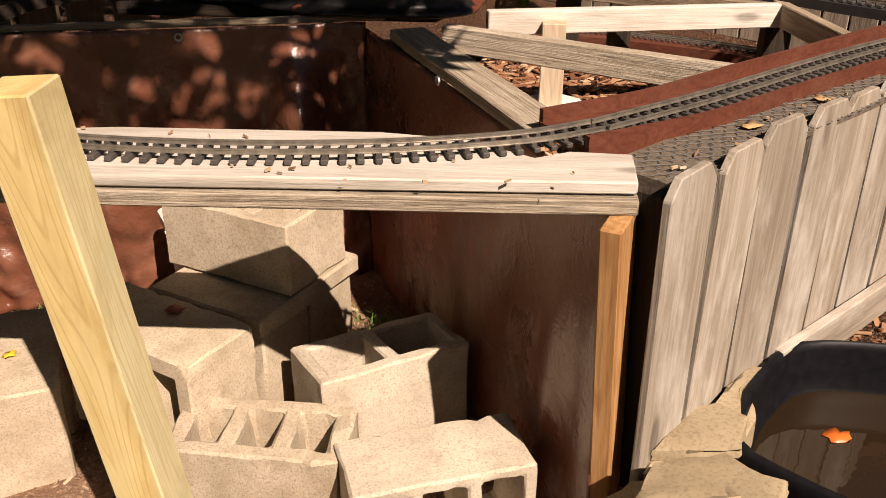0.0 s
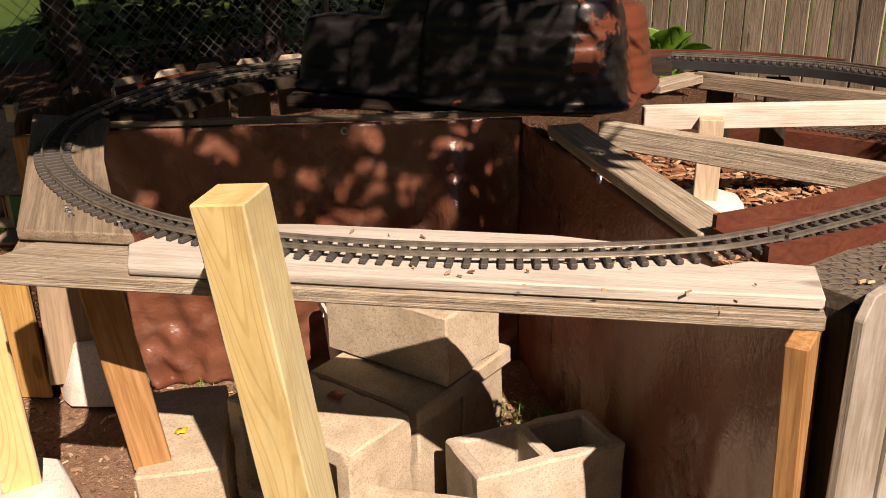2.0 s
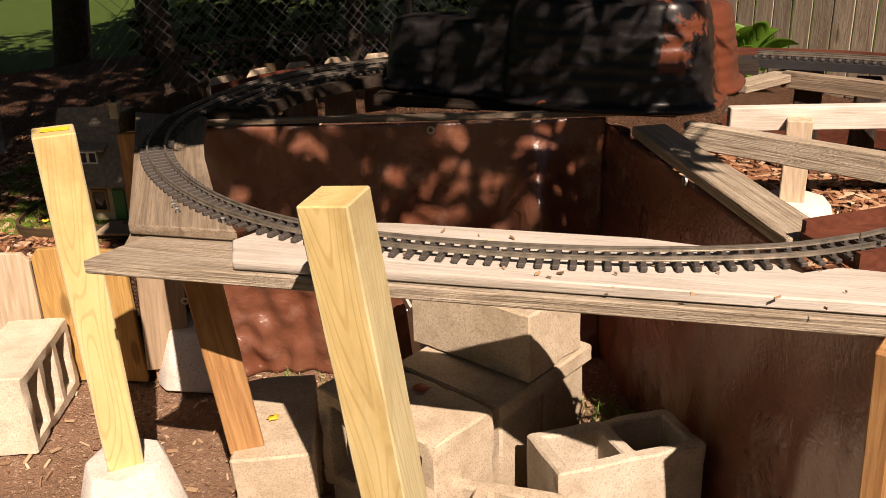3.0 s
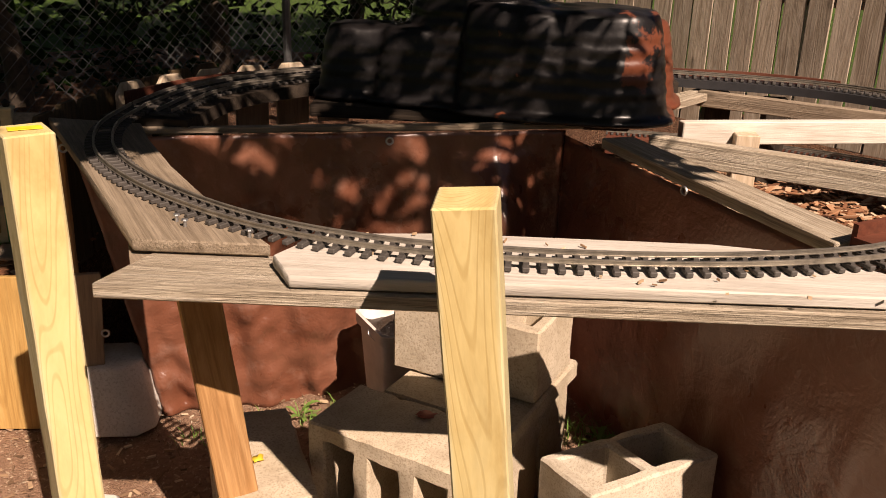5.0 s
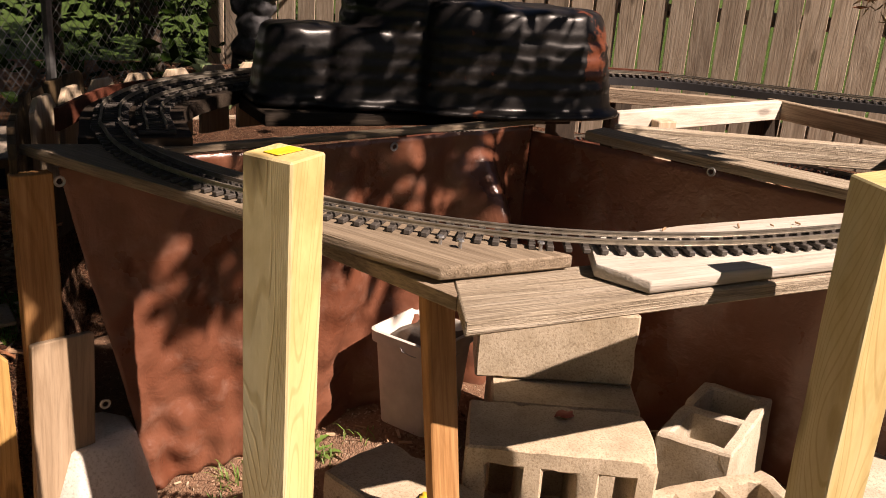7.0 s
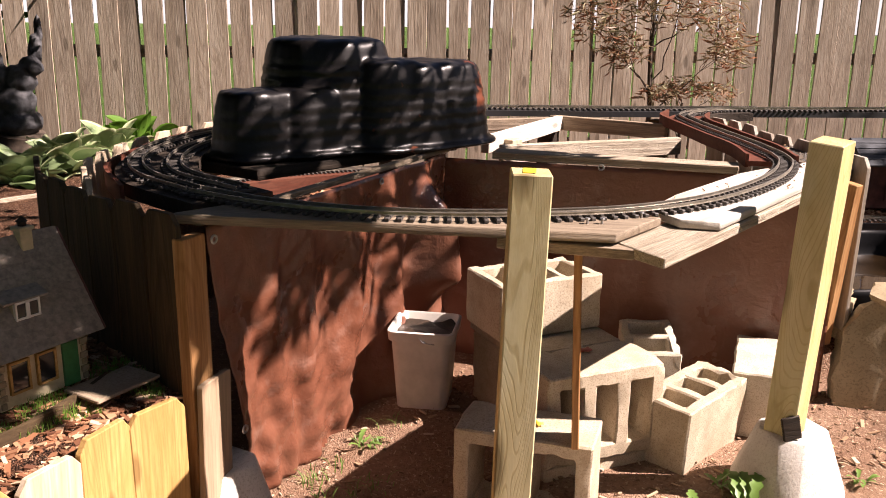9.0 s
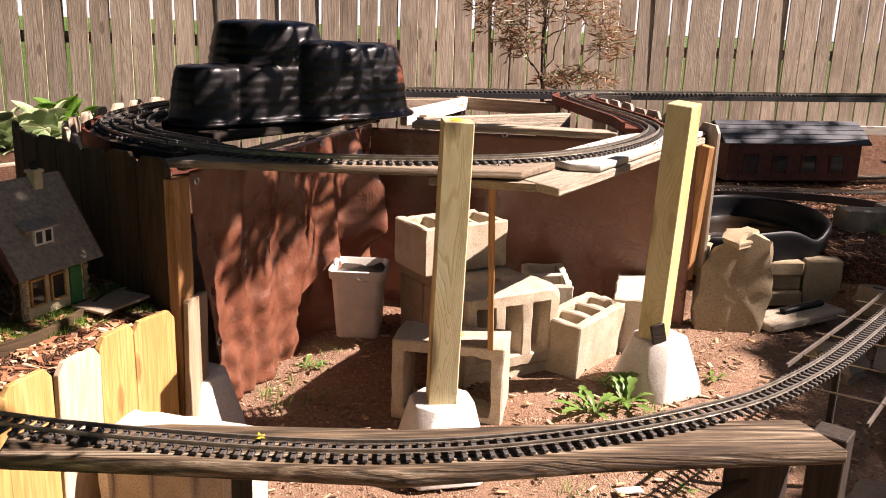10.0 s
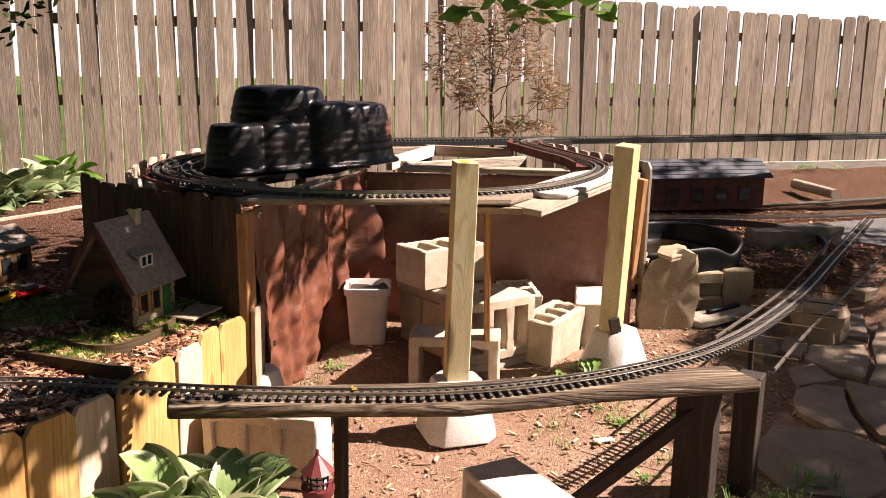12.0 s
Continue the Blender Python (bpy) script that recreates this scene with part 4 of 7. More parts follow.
def track(pts, label, single=True, spacing=0.030, group="garden railway track"):
    """Two-rail garden railway track along a 3D path that gives the level of its bed."""
    _, n = spline(pts, 2)
    path, _ = spline(pts, max(12, int(n / 0.04)))
    ob = thing("railway_track", Matrix.Translation(path[0]), label, "track", group)
    for s in (-1, 1):
        part("rail", sweep([p + Vector((0, 0, 0.0125)) for p in path], [(a + s * 0.0225, b) for a, b in RAIL]), M_railmetal, ob)
    ties, _ = spline(pts, int(n / spacing) + 1)
    if single:
        for i, p in enumerate(ties):
            d = ties[min(i + 1, len(ties) - 1)] - ties[max(i - 1, 0)]
            put("tie", TIE, M_tie, ob, Matrix.Translation(p) @ d.to_track_quat("X", "Z").to_matrix().to_4x4())
    else:
        bm = bmesh.new()
        for i, p in enumerate(ties):
            d = ties[min(i + 1, len(ties) - 1)] - ties[max(i - 1, 0)]
            box(bm, 0.0125, 0.088, 0.010, Matrix.Translation(p) @ d.to_track_quat("X", "Z").to_matrix().to_4x4() @ pose(0, 0, 0.005))
        tagged(part("ties", bm, M_tie, ob), kind="stuff")
    return ob


Z = 0.949
track([(0.14, 1.79, Z), (0.0, 1.70, Z), (-0.25, 1.615, Z), (-0.55, 1.57, Z), (-0.85, 1.575, Z), (-1.12, 1.655, Z), (-1.38, 1.82, Z + 0.002), (-1.60, 2.05, Z + 0.002), (-1.74, 2.33, Z + 0.002), (-1.79, 2.62, Z)], "garden railway track with dark ties curving over the boards", True)
track([(-1.79, 2.63, Z), (-1.77, 2.95, Z), (-1.64, 3.25, Z), (-1.40, 3.50, Z), (-1.05, 3.68, Z), (-0.65, 3.78, Z), (-0.2, 3.80, Z)], "dark garden railway track on the shaded outer loop")
track([(-1.68, 2.55, Z), (-1.67, 2.9, Z), (-1.53, 3.18, Z), (-1.28, 3.42, Z), (-0.95, 3.58, Z), (-0.5, 3.68, Z)], "dark garden railway track on the shaded inner loop")
track([(0.145, 1.792, Z), (0.36, 2.0, Z), (0.585, 2.245, Z), (0.74, 2.41, Z), (0.89, 2.56, Z), (1.04, 2.69, Z), (1.22, 2.755, Z)], "garden railway track running inside a red-brown channel", True)
track([(1.22, 2.755, Z), (1.45, 2.735, Z), (1.72, 2.58, Z), (2.80, 1.72, Z), (4.2, 0.66, Z), (5.6, -0.5, Z)], "garden railway track along the elevated fence line")
track([(-0.1, 3.80, Z), (0.25, 3.74, Z), (0.55, 3.62, Z), (1.0, 3.21, Z), (1.72, 2.62, Z)], "dark garden railway track behind the rafters")

# red-brown channel boards and the elevated deck
def swept(name, pts, prof, mat, label, category, n=40):
    path, _ = spline(pts, n)
    return tagged(part(name, sweep(path, prof), mat, None, smooth=40), label, category)


for pts in ([(0.120, 1.71, 0.92), (0.35, 1.885, 0.92), (0.555, 2.10, 0.92), (0.80, 2.35, 0.92), (0.95, 2.50, 0.92), (1.10, 2.60, 0.92), (1.24, 2.655, 0.92)],
            [(0.035, 1.86, 0.92), (0.25, 2.03, 0.92), (0.46, 2.26, 0.92), (0.66, 2.47, 0.92), (0.81, 2.63, 0.92), (0.97, 2.78, 0.92), (1.18, 2.86, 0.92)]):
    swept("channel_side", pts, [(-0.006, 0), (0.006, 0), (0.006, 0.05), (-0.006, 0.05)], M_redboard, "thin red-brown board along the track channel", "board", 60)
swept("channel_floor", [(0.085, 1.79, 0.92), (0.34, 1.99, 0.92), (0.565, 2.245, 0.92), (0.73, 2.41, 0.92), (0.88, 2.56, 0.92), (1.03, 2.685, 0.92), (1.22, 2.75, 0.92)], [(-0.085, 0.005), (0.085, 0.005), (0.085, 0.024), (-0.085, 0.024)], M_redboard, "red-brown board under the track", "board", 60)
STRIP = [(0.215, 1.615, 0.925), (0.325, 1.745, 0.925), (0.43, 1.875, 0.925), (0.53, 1.985, 0.925), (0.63, 2.10, 0.925), (0.735, 2.225, 0.925), (0.84, 2.335, 0.925)]
swept("roofing_strip", STRIP, [(-0.085, 0.0), (0.07, 0.0), (0.07, 0.012), (-0.085, 0.012)], M_grit, "dark gritty strip between the channel and the pickets", "strip")
swept("elevated_deck", [(-0.15, 3.80, 0.925), (0.25, 3.74, 0.925), (0.55, 3.62, 0.925), (1.0, 3.21, 0.925), (1.72, 2.62, 0.925), (2.8, 1.72, 0.925), (4.2, 0.66, 0.925), (5.6, -0.5, 0.925)], [(-0.06, -0.008), (0.06, -0.008), (0.06, 0.023), (-0.06, 0.023)], M_blackedge, "narrow dark deck carrying the far track", "deck")
swept("loop_deck", [(-1.73, 2.52, 0.925), (-1.72, 2.92, 0.925), (-1.58, 3.21, 0.925), (-1.34, 3.46, 0.925), (-1.0, 3.63, 0.925), (-0.55, 3.74, 0.925), (-0.1, 3.78, 0.925)], [(-0.13, -0.02), (0.13, -0.02), (0.13, 0.022), (-0.13, 0.022)], M_darkwood, "dark curved deck under the loop of track", "deck")
swept("outer_deck", [(1.235, 2.755, 0.925), (1.35, 2.755, 0.925), (1.48, 2.72, 0.925), (1.62, 2.63, 0.925)], [(-0.07, -0.02), (0.07, -0.02), (0.07, 0.022), (-0.07, 0.022)], M_darkwood, "dark curved deck at the outer corner", "deck")
swept("loop_edging_board", [(-1.92, 2.80, 0.925), (-1.80, 3.15, 0.925), (-1.62, 3.36, 0.925), (-1.39, 3.56, 0.925), (-1.10, 3.73, 0.925), (-0.74, 3.85, 0.925), (-0.32, 3.88, 0.925)], [(-0.006, -0.02), (0.006, -0.02), (0.006, 0.04), (-0.006, 0.04)], M_redboard, "thin red-brown board round the outside of the loop", "board", 60)
LOW = [(-0.25, 5.10), (0.24, 5.05), (0.65, 4.92), (1.03, 4.74), (1.45, 4.40), (1.75, 4.05), (1.93, 3.68), (2.02, 3.30)]
swept("low_track_board", [(x, y, 0.42) for x, y in LOW], [(-0.11, -0.09), (0.11, -0.09), (0.11, 0.0), (-0.11, 0.0)], M_redboard, "red-brown board bed of the low track by the fence", "board", 60)
track([(x, y, 0.421) for x, y in LOW], "garden railway track on the low bed by the fence")
swept("far_channel_side", [(-0.34, 3.80, 0.93), (-0.16, 3.835, 0.93), (0.16, 3.83, 0.93), (0.36, 3.775, 0.93), (0.52, 3.70, 0.93)], [(-0.006, -0.02), (0.006, -0.02), (0.006, 0.045), (-0.006, 0.045)], M_redboard, "red-brown board along the far track", "board")
for x, y in ((0.3, 3.72), (1.3, 2.98), (4.3, 0.58), (5.3, -0.25)):
    board_thing("deck_post", (x, y, 0.2), (x, y, 0.895), 0.085, 0.085, M_oldbrown if x > 1 else M_darkwood, "square timber post under the far track", "post", seed=int(10 * x), group="deck posts")

# ---- low bridge with its track ----
LB = 0.485
track([(-3.55, 2.75, 0.50), (-3.12, 2.52, 0.50), (-2.86, 2.22, LB), (-2.62, 1.76, LB), (-2.30, 1.28, LB), (-1.95, 0.97, LB), (-1.55, 0.75, LB), (-1.15, 0.67, LB - 0.02), (-0.6, 0.65, 0.425), (0.2, 0.645, 0.388), (1.2, 0.675, 0.358), (2.2, 0.70, 0.335), (3.2, 0.72, 0.325)], "garden railway track crossing the low wooden bridge", True)

# rails of the unfinished roadbed beside the path
for pts in ([(-1.30, 0.475, 0.447), (-0.58, 0.485, 0.412), (0.3, 0.47, 0.380), (1.2, 0.455, 0.348), (1.7, 0.45, 0.335)], [(-1.0, 0.765, 0.437), (0.12, 0.745, 0.388), (1.2, 0.785, 0.350), (2.6, 0.84, 0.330)]):
    swept("roadbed_rail", pts, [(-0.0035, -0.012), (0.0035, -0.012), (0.0035, 0.0), (-0.0035, 0.0)], M_greyrail, "thin grey rail laid beside the path track", "rail")
for k in range(10):
    x = -1.12 + 0.29 * k
    z = 0.463 - 0.048 * (x + 1.2) + 0.006 * max(0, x) ** 2
    board_thing("roadbed_crossbar", (x, 0.43, z - 0.022), (x - 0.03, 0.80, z - 0.022), 0.008, 0.006, M_oldbrown, "thin brown wooden crossbar under the path track", "crossbar", seed=50 + k, group="roadbed crossbars", cuts=2)
for x, y, z in ((-0.83, 0.66, 0.41), (1.62, 0.68, 0.32)):
    board_thing("roadbed_stake", (x, y, height(x, y) - 0.02), (x, y, z), 0.02, 0.02, M_darkwood, "dark stake under the path track", "stake", seed=int(70 + 10 * x), group="roadbed stakes", cuts=2)
# yard tracks in front of the model shed
track([(1.7, 2.6, 0.325), (2.18, 2.2, 0.325), (2.75, 1.45, 0.325), (3.45, 0.78, 0.325), (4.6, -0.1, 0.325)], "yard track passing in front of the model shed")
track([(3.25, 1.70, 0.325), (3.42, 1.55, 0.325), (4.42, 0.88, 0.325), (5.4, 0.2, 0.325)], "yard track beside the model shed")
swept("path_edging", [(1.7, 2.4, 0.31), (1.94, 2.12, 0.31), (2.32, 1.64, 0.31), (2.36, 1.16, 0.31), (1.94, 0.84, 0.31), (1.35, 0.75, 0.31)], [(-0.008, 0), (0.008, 0), (0.010, 0.05), (-0.010, 0.05)], M_blackedge, "black plastic edging curving through the mulch", "edging")
bm = prism([(2.15, 0.35), (2.3, 0.95), (2.6, 1.2), (3.6, 0.55), (4.4, -0.4), (3.4, -0.3)], 0.28, 0.318, 0.004)
tagged(part("gravel_bed", bm, M_gravel, None), "grey gravel bed under the yard tracks", "gravel", kind="structure")
tagged(part("ground_plank", rough_box(0.52, 0.17, 0.04, 0.006, 0.002, 4, 8), M_under, None, "", pose(0.58, 1.16, 0.085, 0, 0, -22), 40), "weathered plank lying on the soil", "plank")
tagged(part("tool_bar", rough_box(0.30, 0.035, 0.025, 0.01, 0.002, 3, 9), M_blackplastic, None, "", pose(0.64, 1.15, 0.117, 0, 0, -20), 40), "black bar lying on the weathered plank", "tool")
board_thing("retaining_board", (1.10, 1.075, 0.165), (1.10, 0.86, 0.07), 0.022, 0.22, M_redboard, "sloping red-brown board holding back the terrace", "board", seed=61)
tagged(part("timber_log", cone(bmesh.new(), 0.05, 0.045, 0.7, pose(4.6, 1.55, 0.40, 90, 0, -50), 14), M_under, None, smooth=40), "short weathered log lying near the fence", "log")


def chicken_wire():
    """A hexagonal wire netting lying on the dark strip."""
    path, n = spline(STRIP, 200)
    a = 0.0145
    def at(u, v):
        i = max(0, min(198, int(u / n * 199)))
        d = (path[i + 1] - path[i]).normalized()
        return path[i] + Vector((d.y, -d.x, 0)) * v + Vector((0, 0, 0.0145 + 0.003 * noise.noise(Vector((u * 14, v * 30, 0)))))
    bm = bmesh.new()
    for i in range(int(n / (a * 1.5))):
        for j in range(-3, 3):
            u = i * a * 1.5 + a
            v = (j + 0.5 * (i % 2)) * a * 1.732
            c = [(u + a * math.cos(math.pi / 3 * k), v + a * math.sin(math.pi / 3 * k)) for k in range(4)]
            for p, q in zip(c, c[1:]):
                tube(bm, [at(*p), at(*q)], 0.0008, 3)
    return tagged(part("wire_netting", bm, M_galv, None), "hexagonal wire netting lying on the dark strip", "netting")


chicken_wire()

# ---- mountain ----
def mountain():
    """An upturned black pond shell: round lobes with stepped ribs on their sides and a flared lip."""
    lobes = [(-0.83, 3.22, 0.235, 0.235, 0.425), (-1.21, 3.16, 0.150, 0.125, 0.245), (-0.44, 3.05, 0.215, 0.205, 0.335), (-0.71, 3.04, 0.165, 0.160, 0.345), (-0.96, 3.11, 0.20, 0.13, 0.25), (-0.57, 3.05, 0.20, 0.20, 0.332), (-0.36, 3.30, 0.185, 0.185, 0.285)]
    bm = bmesh.new()
    na = 72
    for cx, cy, rx, ry, hh in lobes:
        prof = [(1.24, 0.0), (1.27, 0.008), (1.24, 0.020), (1.13, 0.024)]
        n = int(hh / 0.0055)
        for k in range(1, n):
            f = k / n
            z = 0.016 + (hh - 0.016) * f * 0.93
            r = 1.13 - 0.19 * f - 0.05 * f ** 5
            rib = 0.013 * math.tanh(2.2 * math.sin(z * 2 * math.pi / 0.042)) * smooth(0.10, 0.2, f) * (1 - smooth(0.80, 0.9, f))
            prof.append((r + rib, z))
        prof += [(0.865, hh * 0.955), (0.82, hh * 0.975), (0.72, hh * 0.99), (0.4, hh), (0.12, hh)]
        prev = None
        for r, z in prof:
            ring = []
            for q in range(na):
                a = 2 * math.pi * q / na
                w = 1 + 0.07 * noise.noise(Vector((math.cos(a) * 1.4 + cx * 9, math.sin(a) * 1.4, 0))) + 0.02 * noise.noise(Vector((math.cos(a) * 5, math.sin(a) * 5, cx + z * 2)))
                zz = z + 0.008 * noise.noise(Vector((math.cos(a) * r * 3, math.sin(a) * r * 3, cx))) * min(1, z * 10)
                w *= (abs(math.cos(a)) ** 2.7 + abs(math.sin(a)) ** 2.7) ** (-1 / 2.7)
                ring.append(bm.verts.new((cx + rx * r * w * math.cos(a), cy + ry * r * w * math.sin(a), zz)))
            if prev:
                for q in range(na):
                    bm.faces.new((prev[q], prev[(q + 1) % na], ring[(q + 1) % na], ring[q]))
            else:
                first = ring
            prev = ring
        bm.faces.new(prev)
        bm.faces.new(first[::-1])
    ob = part("mountain_shell", bm, M_mountain, None, "", pose(0, 0, 0.932), 180)
    mod = ob.modifiers.new("one_body", "REMESH")
    mod.mode = "VOXEL"
    mod.voxel_size = 0.007
    mod.use_smooth_shade = True
    mod = ob.modifiers.new("soften", "SMOOTH")
    mod.factor = 0.5
    mod.iterations = 9
    return tagged(ob, "upturned black plastic pond shell splashed with red paint, serving as a mountain", "model mountain")


mountain()
tagged(part("mountain_platform", prism([(-1.36, 2.95), (-0.60, 2.98), (-0.32, 2.99), (-0.22, 3.32), (-0.5, 3.58), (-1.1, 3.55), (-1.40, 3.25)], 0.885, 0.925, 0.004), M_darkwood, None, smooth=40), "dark platform board carrying the mountain", "board")
board_thing("inner_shelf", (-1.50, 2.70, 0.70), (-0.72, 3.02, 0.70), 0.16, 0.02, M_redboard, "red-brown shelf board under the mountain", "shelf", seed=41)
track([(-1.50, 2.70, 0.711), (-1.1, 2.865, 0.711), (-0.72, 3.02, 0.711)], "short track on the red-brown shelf")

# ---- bucket ----
def bucket():
    ob = thing("bucket", pose(-0.965, 2.525, 0.092, 0, 0, 35), "dirty white square plastic bucket with dark soil in it", "bucket")
    m = world_of(ob)
    def ring(w, z, r=0.03):
        pts = []
        for cx, cy, a0 in ((1, 1, 0), (-1, 1, 90), (-1, -1, 180), (1, -1, 270)):
            for k in range(5):
                a = radians(a0 + 22.5 * k)
                pts.append((cx * (w / 2 - r) + r * math.cos(a), cy * (w / 2 - r) + r * math.sin(a), z))
        return pts
    bm = bmesh.new()
    prev = None
    first = None
    for w, z in ((0.178, 0.0), (0.212, 0.257), (0.231, 0.259), (0.236, 0.293), (0.222, 0.296), (0.213, 0.289), (0.170, 0.012)):
        r = [bm.verts.new(p) for p in ring(w, z)]
        if prev:
            for i in range(20):
                bm.faces.new((prev[i], prev[(i + 1) % 20], r[(i + 1) % 20], r[i]))
        else:
            bm.faces.new(r[::-1])
        prev = r
    bm.faces.new(prev)
    part("shell", bm, M_bucket, ob, m=m, smooth=40)
    bm = bmesh.new()
    bm.faces.new([bm.verts.new(p) for p in ring(0.207, 0.262)])
    bmesh.ops.triangulate(bm, faces=bm.faces[:])
    bmesh.ops.subdivide_edges(bm, edges=bm.edges[:], cuts=4, use_grid_fill=True)
    for v in bm.verts:
        v.co.z += 0.03 * noise.noise(v.co * 20)
    part("soil", bm, M_mud, ob, "dark crumbly soil", m, 180)
    bm = bmesh.new()
    tube(bm, [Vector((-0.116, 0, 0.276))] + [Vector((-0.12 * math.cos(a), -0.12 * math.sin(a) * 0.9, 0.266 - 0.03 * math.sin(a))) for a in np.linspace(0.1, math.pi - 0.1, 12)] + [Vector((0.116, 0, 0.276))], 0.002)
    part("handle", bm, M_metal, ob, m=m)


bucket()


# ---- low bridge ----
slab_board("bridge_deck", [(-2.81, 1.87), (-2.62, 1.62), (-2.30, 1.16), (-1.95, 0.86), (-1.56, 0.46), (-1.47, 0.60), (-1.80, 0.95), (-2.14, 1.28), (-2.48, 1.72), (-2.74, 1.95)], 0.444, 0.482, M_bridge, "rugged dark-grained plank carrying the low bridge track", -48, 0.006)
board_thing("bridge_post", (-1.588, 0.652, -0.02), (-1.588, 0.652, 0.442), 0.13, 0.09, M_darkwood, "dark stained square post under the bridge", "post", seed=31, group="bridge posts")
board_thing("bridge_post", (-1.385, 0.535, -0.02), (-1.385, 0.535, 0.440), 0.085, 0.085, M_darkwood, "dark stained square post at the bridge end", "post", seed=32, group="bridge posts")
board_thing("bridge_post", (-2.46, 1.50, -0.02), (-2.46, 1.50, 0.442), 0.035, 0.035, M_darkwood, "thin dark post under the bridge plank", "post", seed=33, group="bridge posts")
board_thing("bridge_brace", (-1.60, 0.64, 0.36), (-1.95, 0.98, 0.03), 0.03, 0.05, M_darkwood, "dark diagonal brace under the bridge", "brace", seed=34)
block("step", pose(-2.174, 1.0, 0.103, 90, 0, 242), "white-topped hollow concrete block on its side near the bridge", L=0.44, D=0.20, H=0.205, cells=2, wall=0.035, seed=12, mat=M_paleblock)
corner_block = block("corner", pose(-2.245, 2.01, 0.138, 90, 0, 113.6), "tan hollow concrete block on its side by the retaining pickets", L=0.42, D=0.27, H=0.20, cells=3, wall=0.042, seed=13, mat=M_paleblock)
part("inner_web", rough_box(0.40, 0.25, 0.03, 0.004, 0.002, 4, 3), M_paleblock, corner_block, "", world_of(corner_block) @ pose(0, 0, -0.07), 40)


# ---- rock, stones, pond ----
def stone(name, x, y, z, sx, sy, sz, rz, seed, mat, label, rx=0, ry=0, group=""):
    bm = bmesh.new()
    bmesh.ops.create_cube(bm, size=1)
    bmesh.ops.subdivide_edges(bm, edges=bm.edges[:], cuts=11, use_grid_fill=True)
    for v in bm.verts:
        n = noise.noise_vector(v.co * 1.6 + Vector((seed * 3.1, seed, 0)))
        v.co = Vector((v.co.x * sx, v.co.y * sy, v.co.z * sz)) + Vector((n.x * sx, n.y * sy, n.z * sz * 0.7)) * 0.26
        v.co += noise.noise_vector(v.co * 18 + Vector((seed, 0, 0))) * 0.010 + noise.noise_vector(Vector((v.co.x * 6, v.co.y * 30, v.co.z * 9)) + Vector((seed, 0, 0))) * 0.006
    ob = part(name, bm, mat, None, "", pose(x, y, z, rx, ry, rz), 45)
    return tagged(ob, label, "stone", group)


def slab_stone(name, pts, z0, z1, m, mat, label, seed, group="", layers=4, rough=0.006, category="stone", step=0.03):
    """A split stone of a plan outline with flat faces, ragged layered edges and a slightly uneven top."""
    ring = []
    for a, b in zip(pts, pts[1:] + pts[:1]):
        a, b = Vector(a), Vector(b)
        n = max(1, int((b - a).length / step))
        ring += [a.lerp(b, k / n) for k in range(n)]
    c = sum(ring, Vector((0, 0))) / len(ring)
    bm = bmesh.new()
    prev = None
    for L in range(layers + 1):
        z = z0 + (z1 - z0) * L / layers
        shift = rough * 1.2 * noise.noise(Vector((L * 1.7, seed, 0)))
        row = []
        for p in ring:
            d = (p - c).normalized()
            o = shift + rough * 1.6 * noise.noise(Vector((p.x * 14, p.y * 14, seed + L * 0.7))) + rough * noise.noise(Vector((p.x * 45, p.y * 45, seed + L * 3.1)))
            row.append(bm.verts.new((p.x + d.x * o, p.y + d.y * o, z)))
        if prev:
            for i in range(len(ring)):
                k = (i + 1) % len(ring)
                bm.faces.new((prev[i], prev[k], row[k], row[i]))
        else:
            bm.faces.new(row[::-1])
        prev = row
    for f in (0.93, 0.62, 0.3):
        row = [bm.verts.new((c.x + (p.x - c.x) * f, c.y + (p.y - c.y) * f, z1 + 0.004 + rough * 1.1 * noise.noise(Vector((p.x * f * 16, p.y * f * 16, seed))) - (0.002 if f > 0.9 else 0))) for p in ring]
        for i in range(len(ring)):
            k = (i + 1) % len(ring)
            bm.faces.new((prev[i], prev[k], row[k], row[i]))
        prev = row
    bm.faces.new(prev)
    return tagged(part(name, bm, mat, None, "", m, 28), label, category, group)


UP = Matrix(((1, 0, 0, 0), (0, 0, -1, 0), (0, 1, 0, 0), (0, 0, 0, 1)))
slab_stone("rock_slab", [(-0.15, 0), (0.13, 0), (0.165, 0.20), (0.15, 0.44), (0.07, 0.47), (-0.08, 0.39), (-0.14, 0.30), (-0.165, 0.12)], -0.06, 0.06,
           pose(0.27, 1.37, 0.03, 0, 0, -62) @ pose(0, 0, 0, -9, 0, 0) @ UP, M_rock, "large tan sandstone slab leaning by the table's corner", 2, rough=0.010)
slab_stone("rock_chip", [(0.20, 1.375), (0.30, 1.34), (0.44, 1.37), (0.46, 1.43), (0.40, 1.46), (0.37, 1.50), (0.25, 1.47)], 0.455, 0.480, pose(0.02, -0.03, 0.0) @ pose(0.3, 1.45, 0.49, 3, -6, 0) @ pose(-0.3, -1.45, -0.49), M_rock, "broken tan sandstone sheet on the big slab", 3, layers=3)
slab_stone("flat_stone", [(0.26, 1.50), (0.42, 1.54), (0.50, 1.70), (0.50, 1.80), (0.40, 1.71), (0.30, 1.60)], 0.27, 0.40, Matrix(), M_rock, "thick tan flagstone below the grey pickets", 5, "flat stones by the pond")
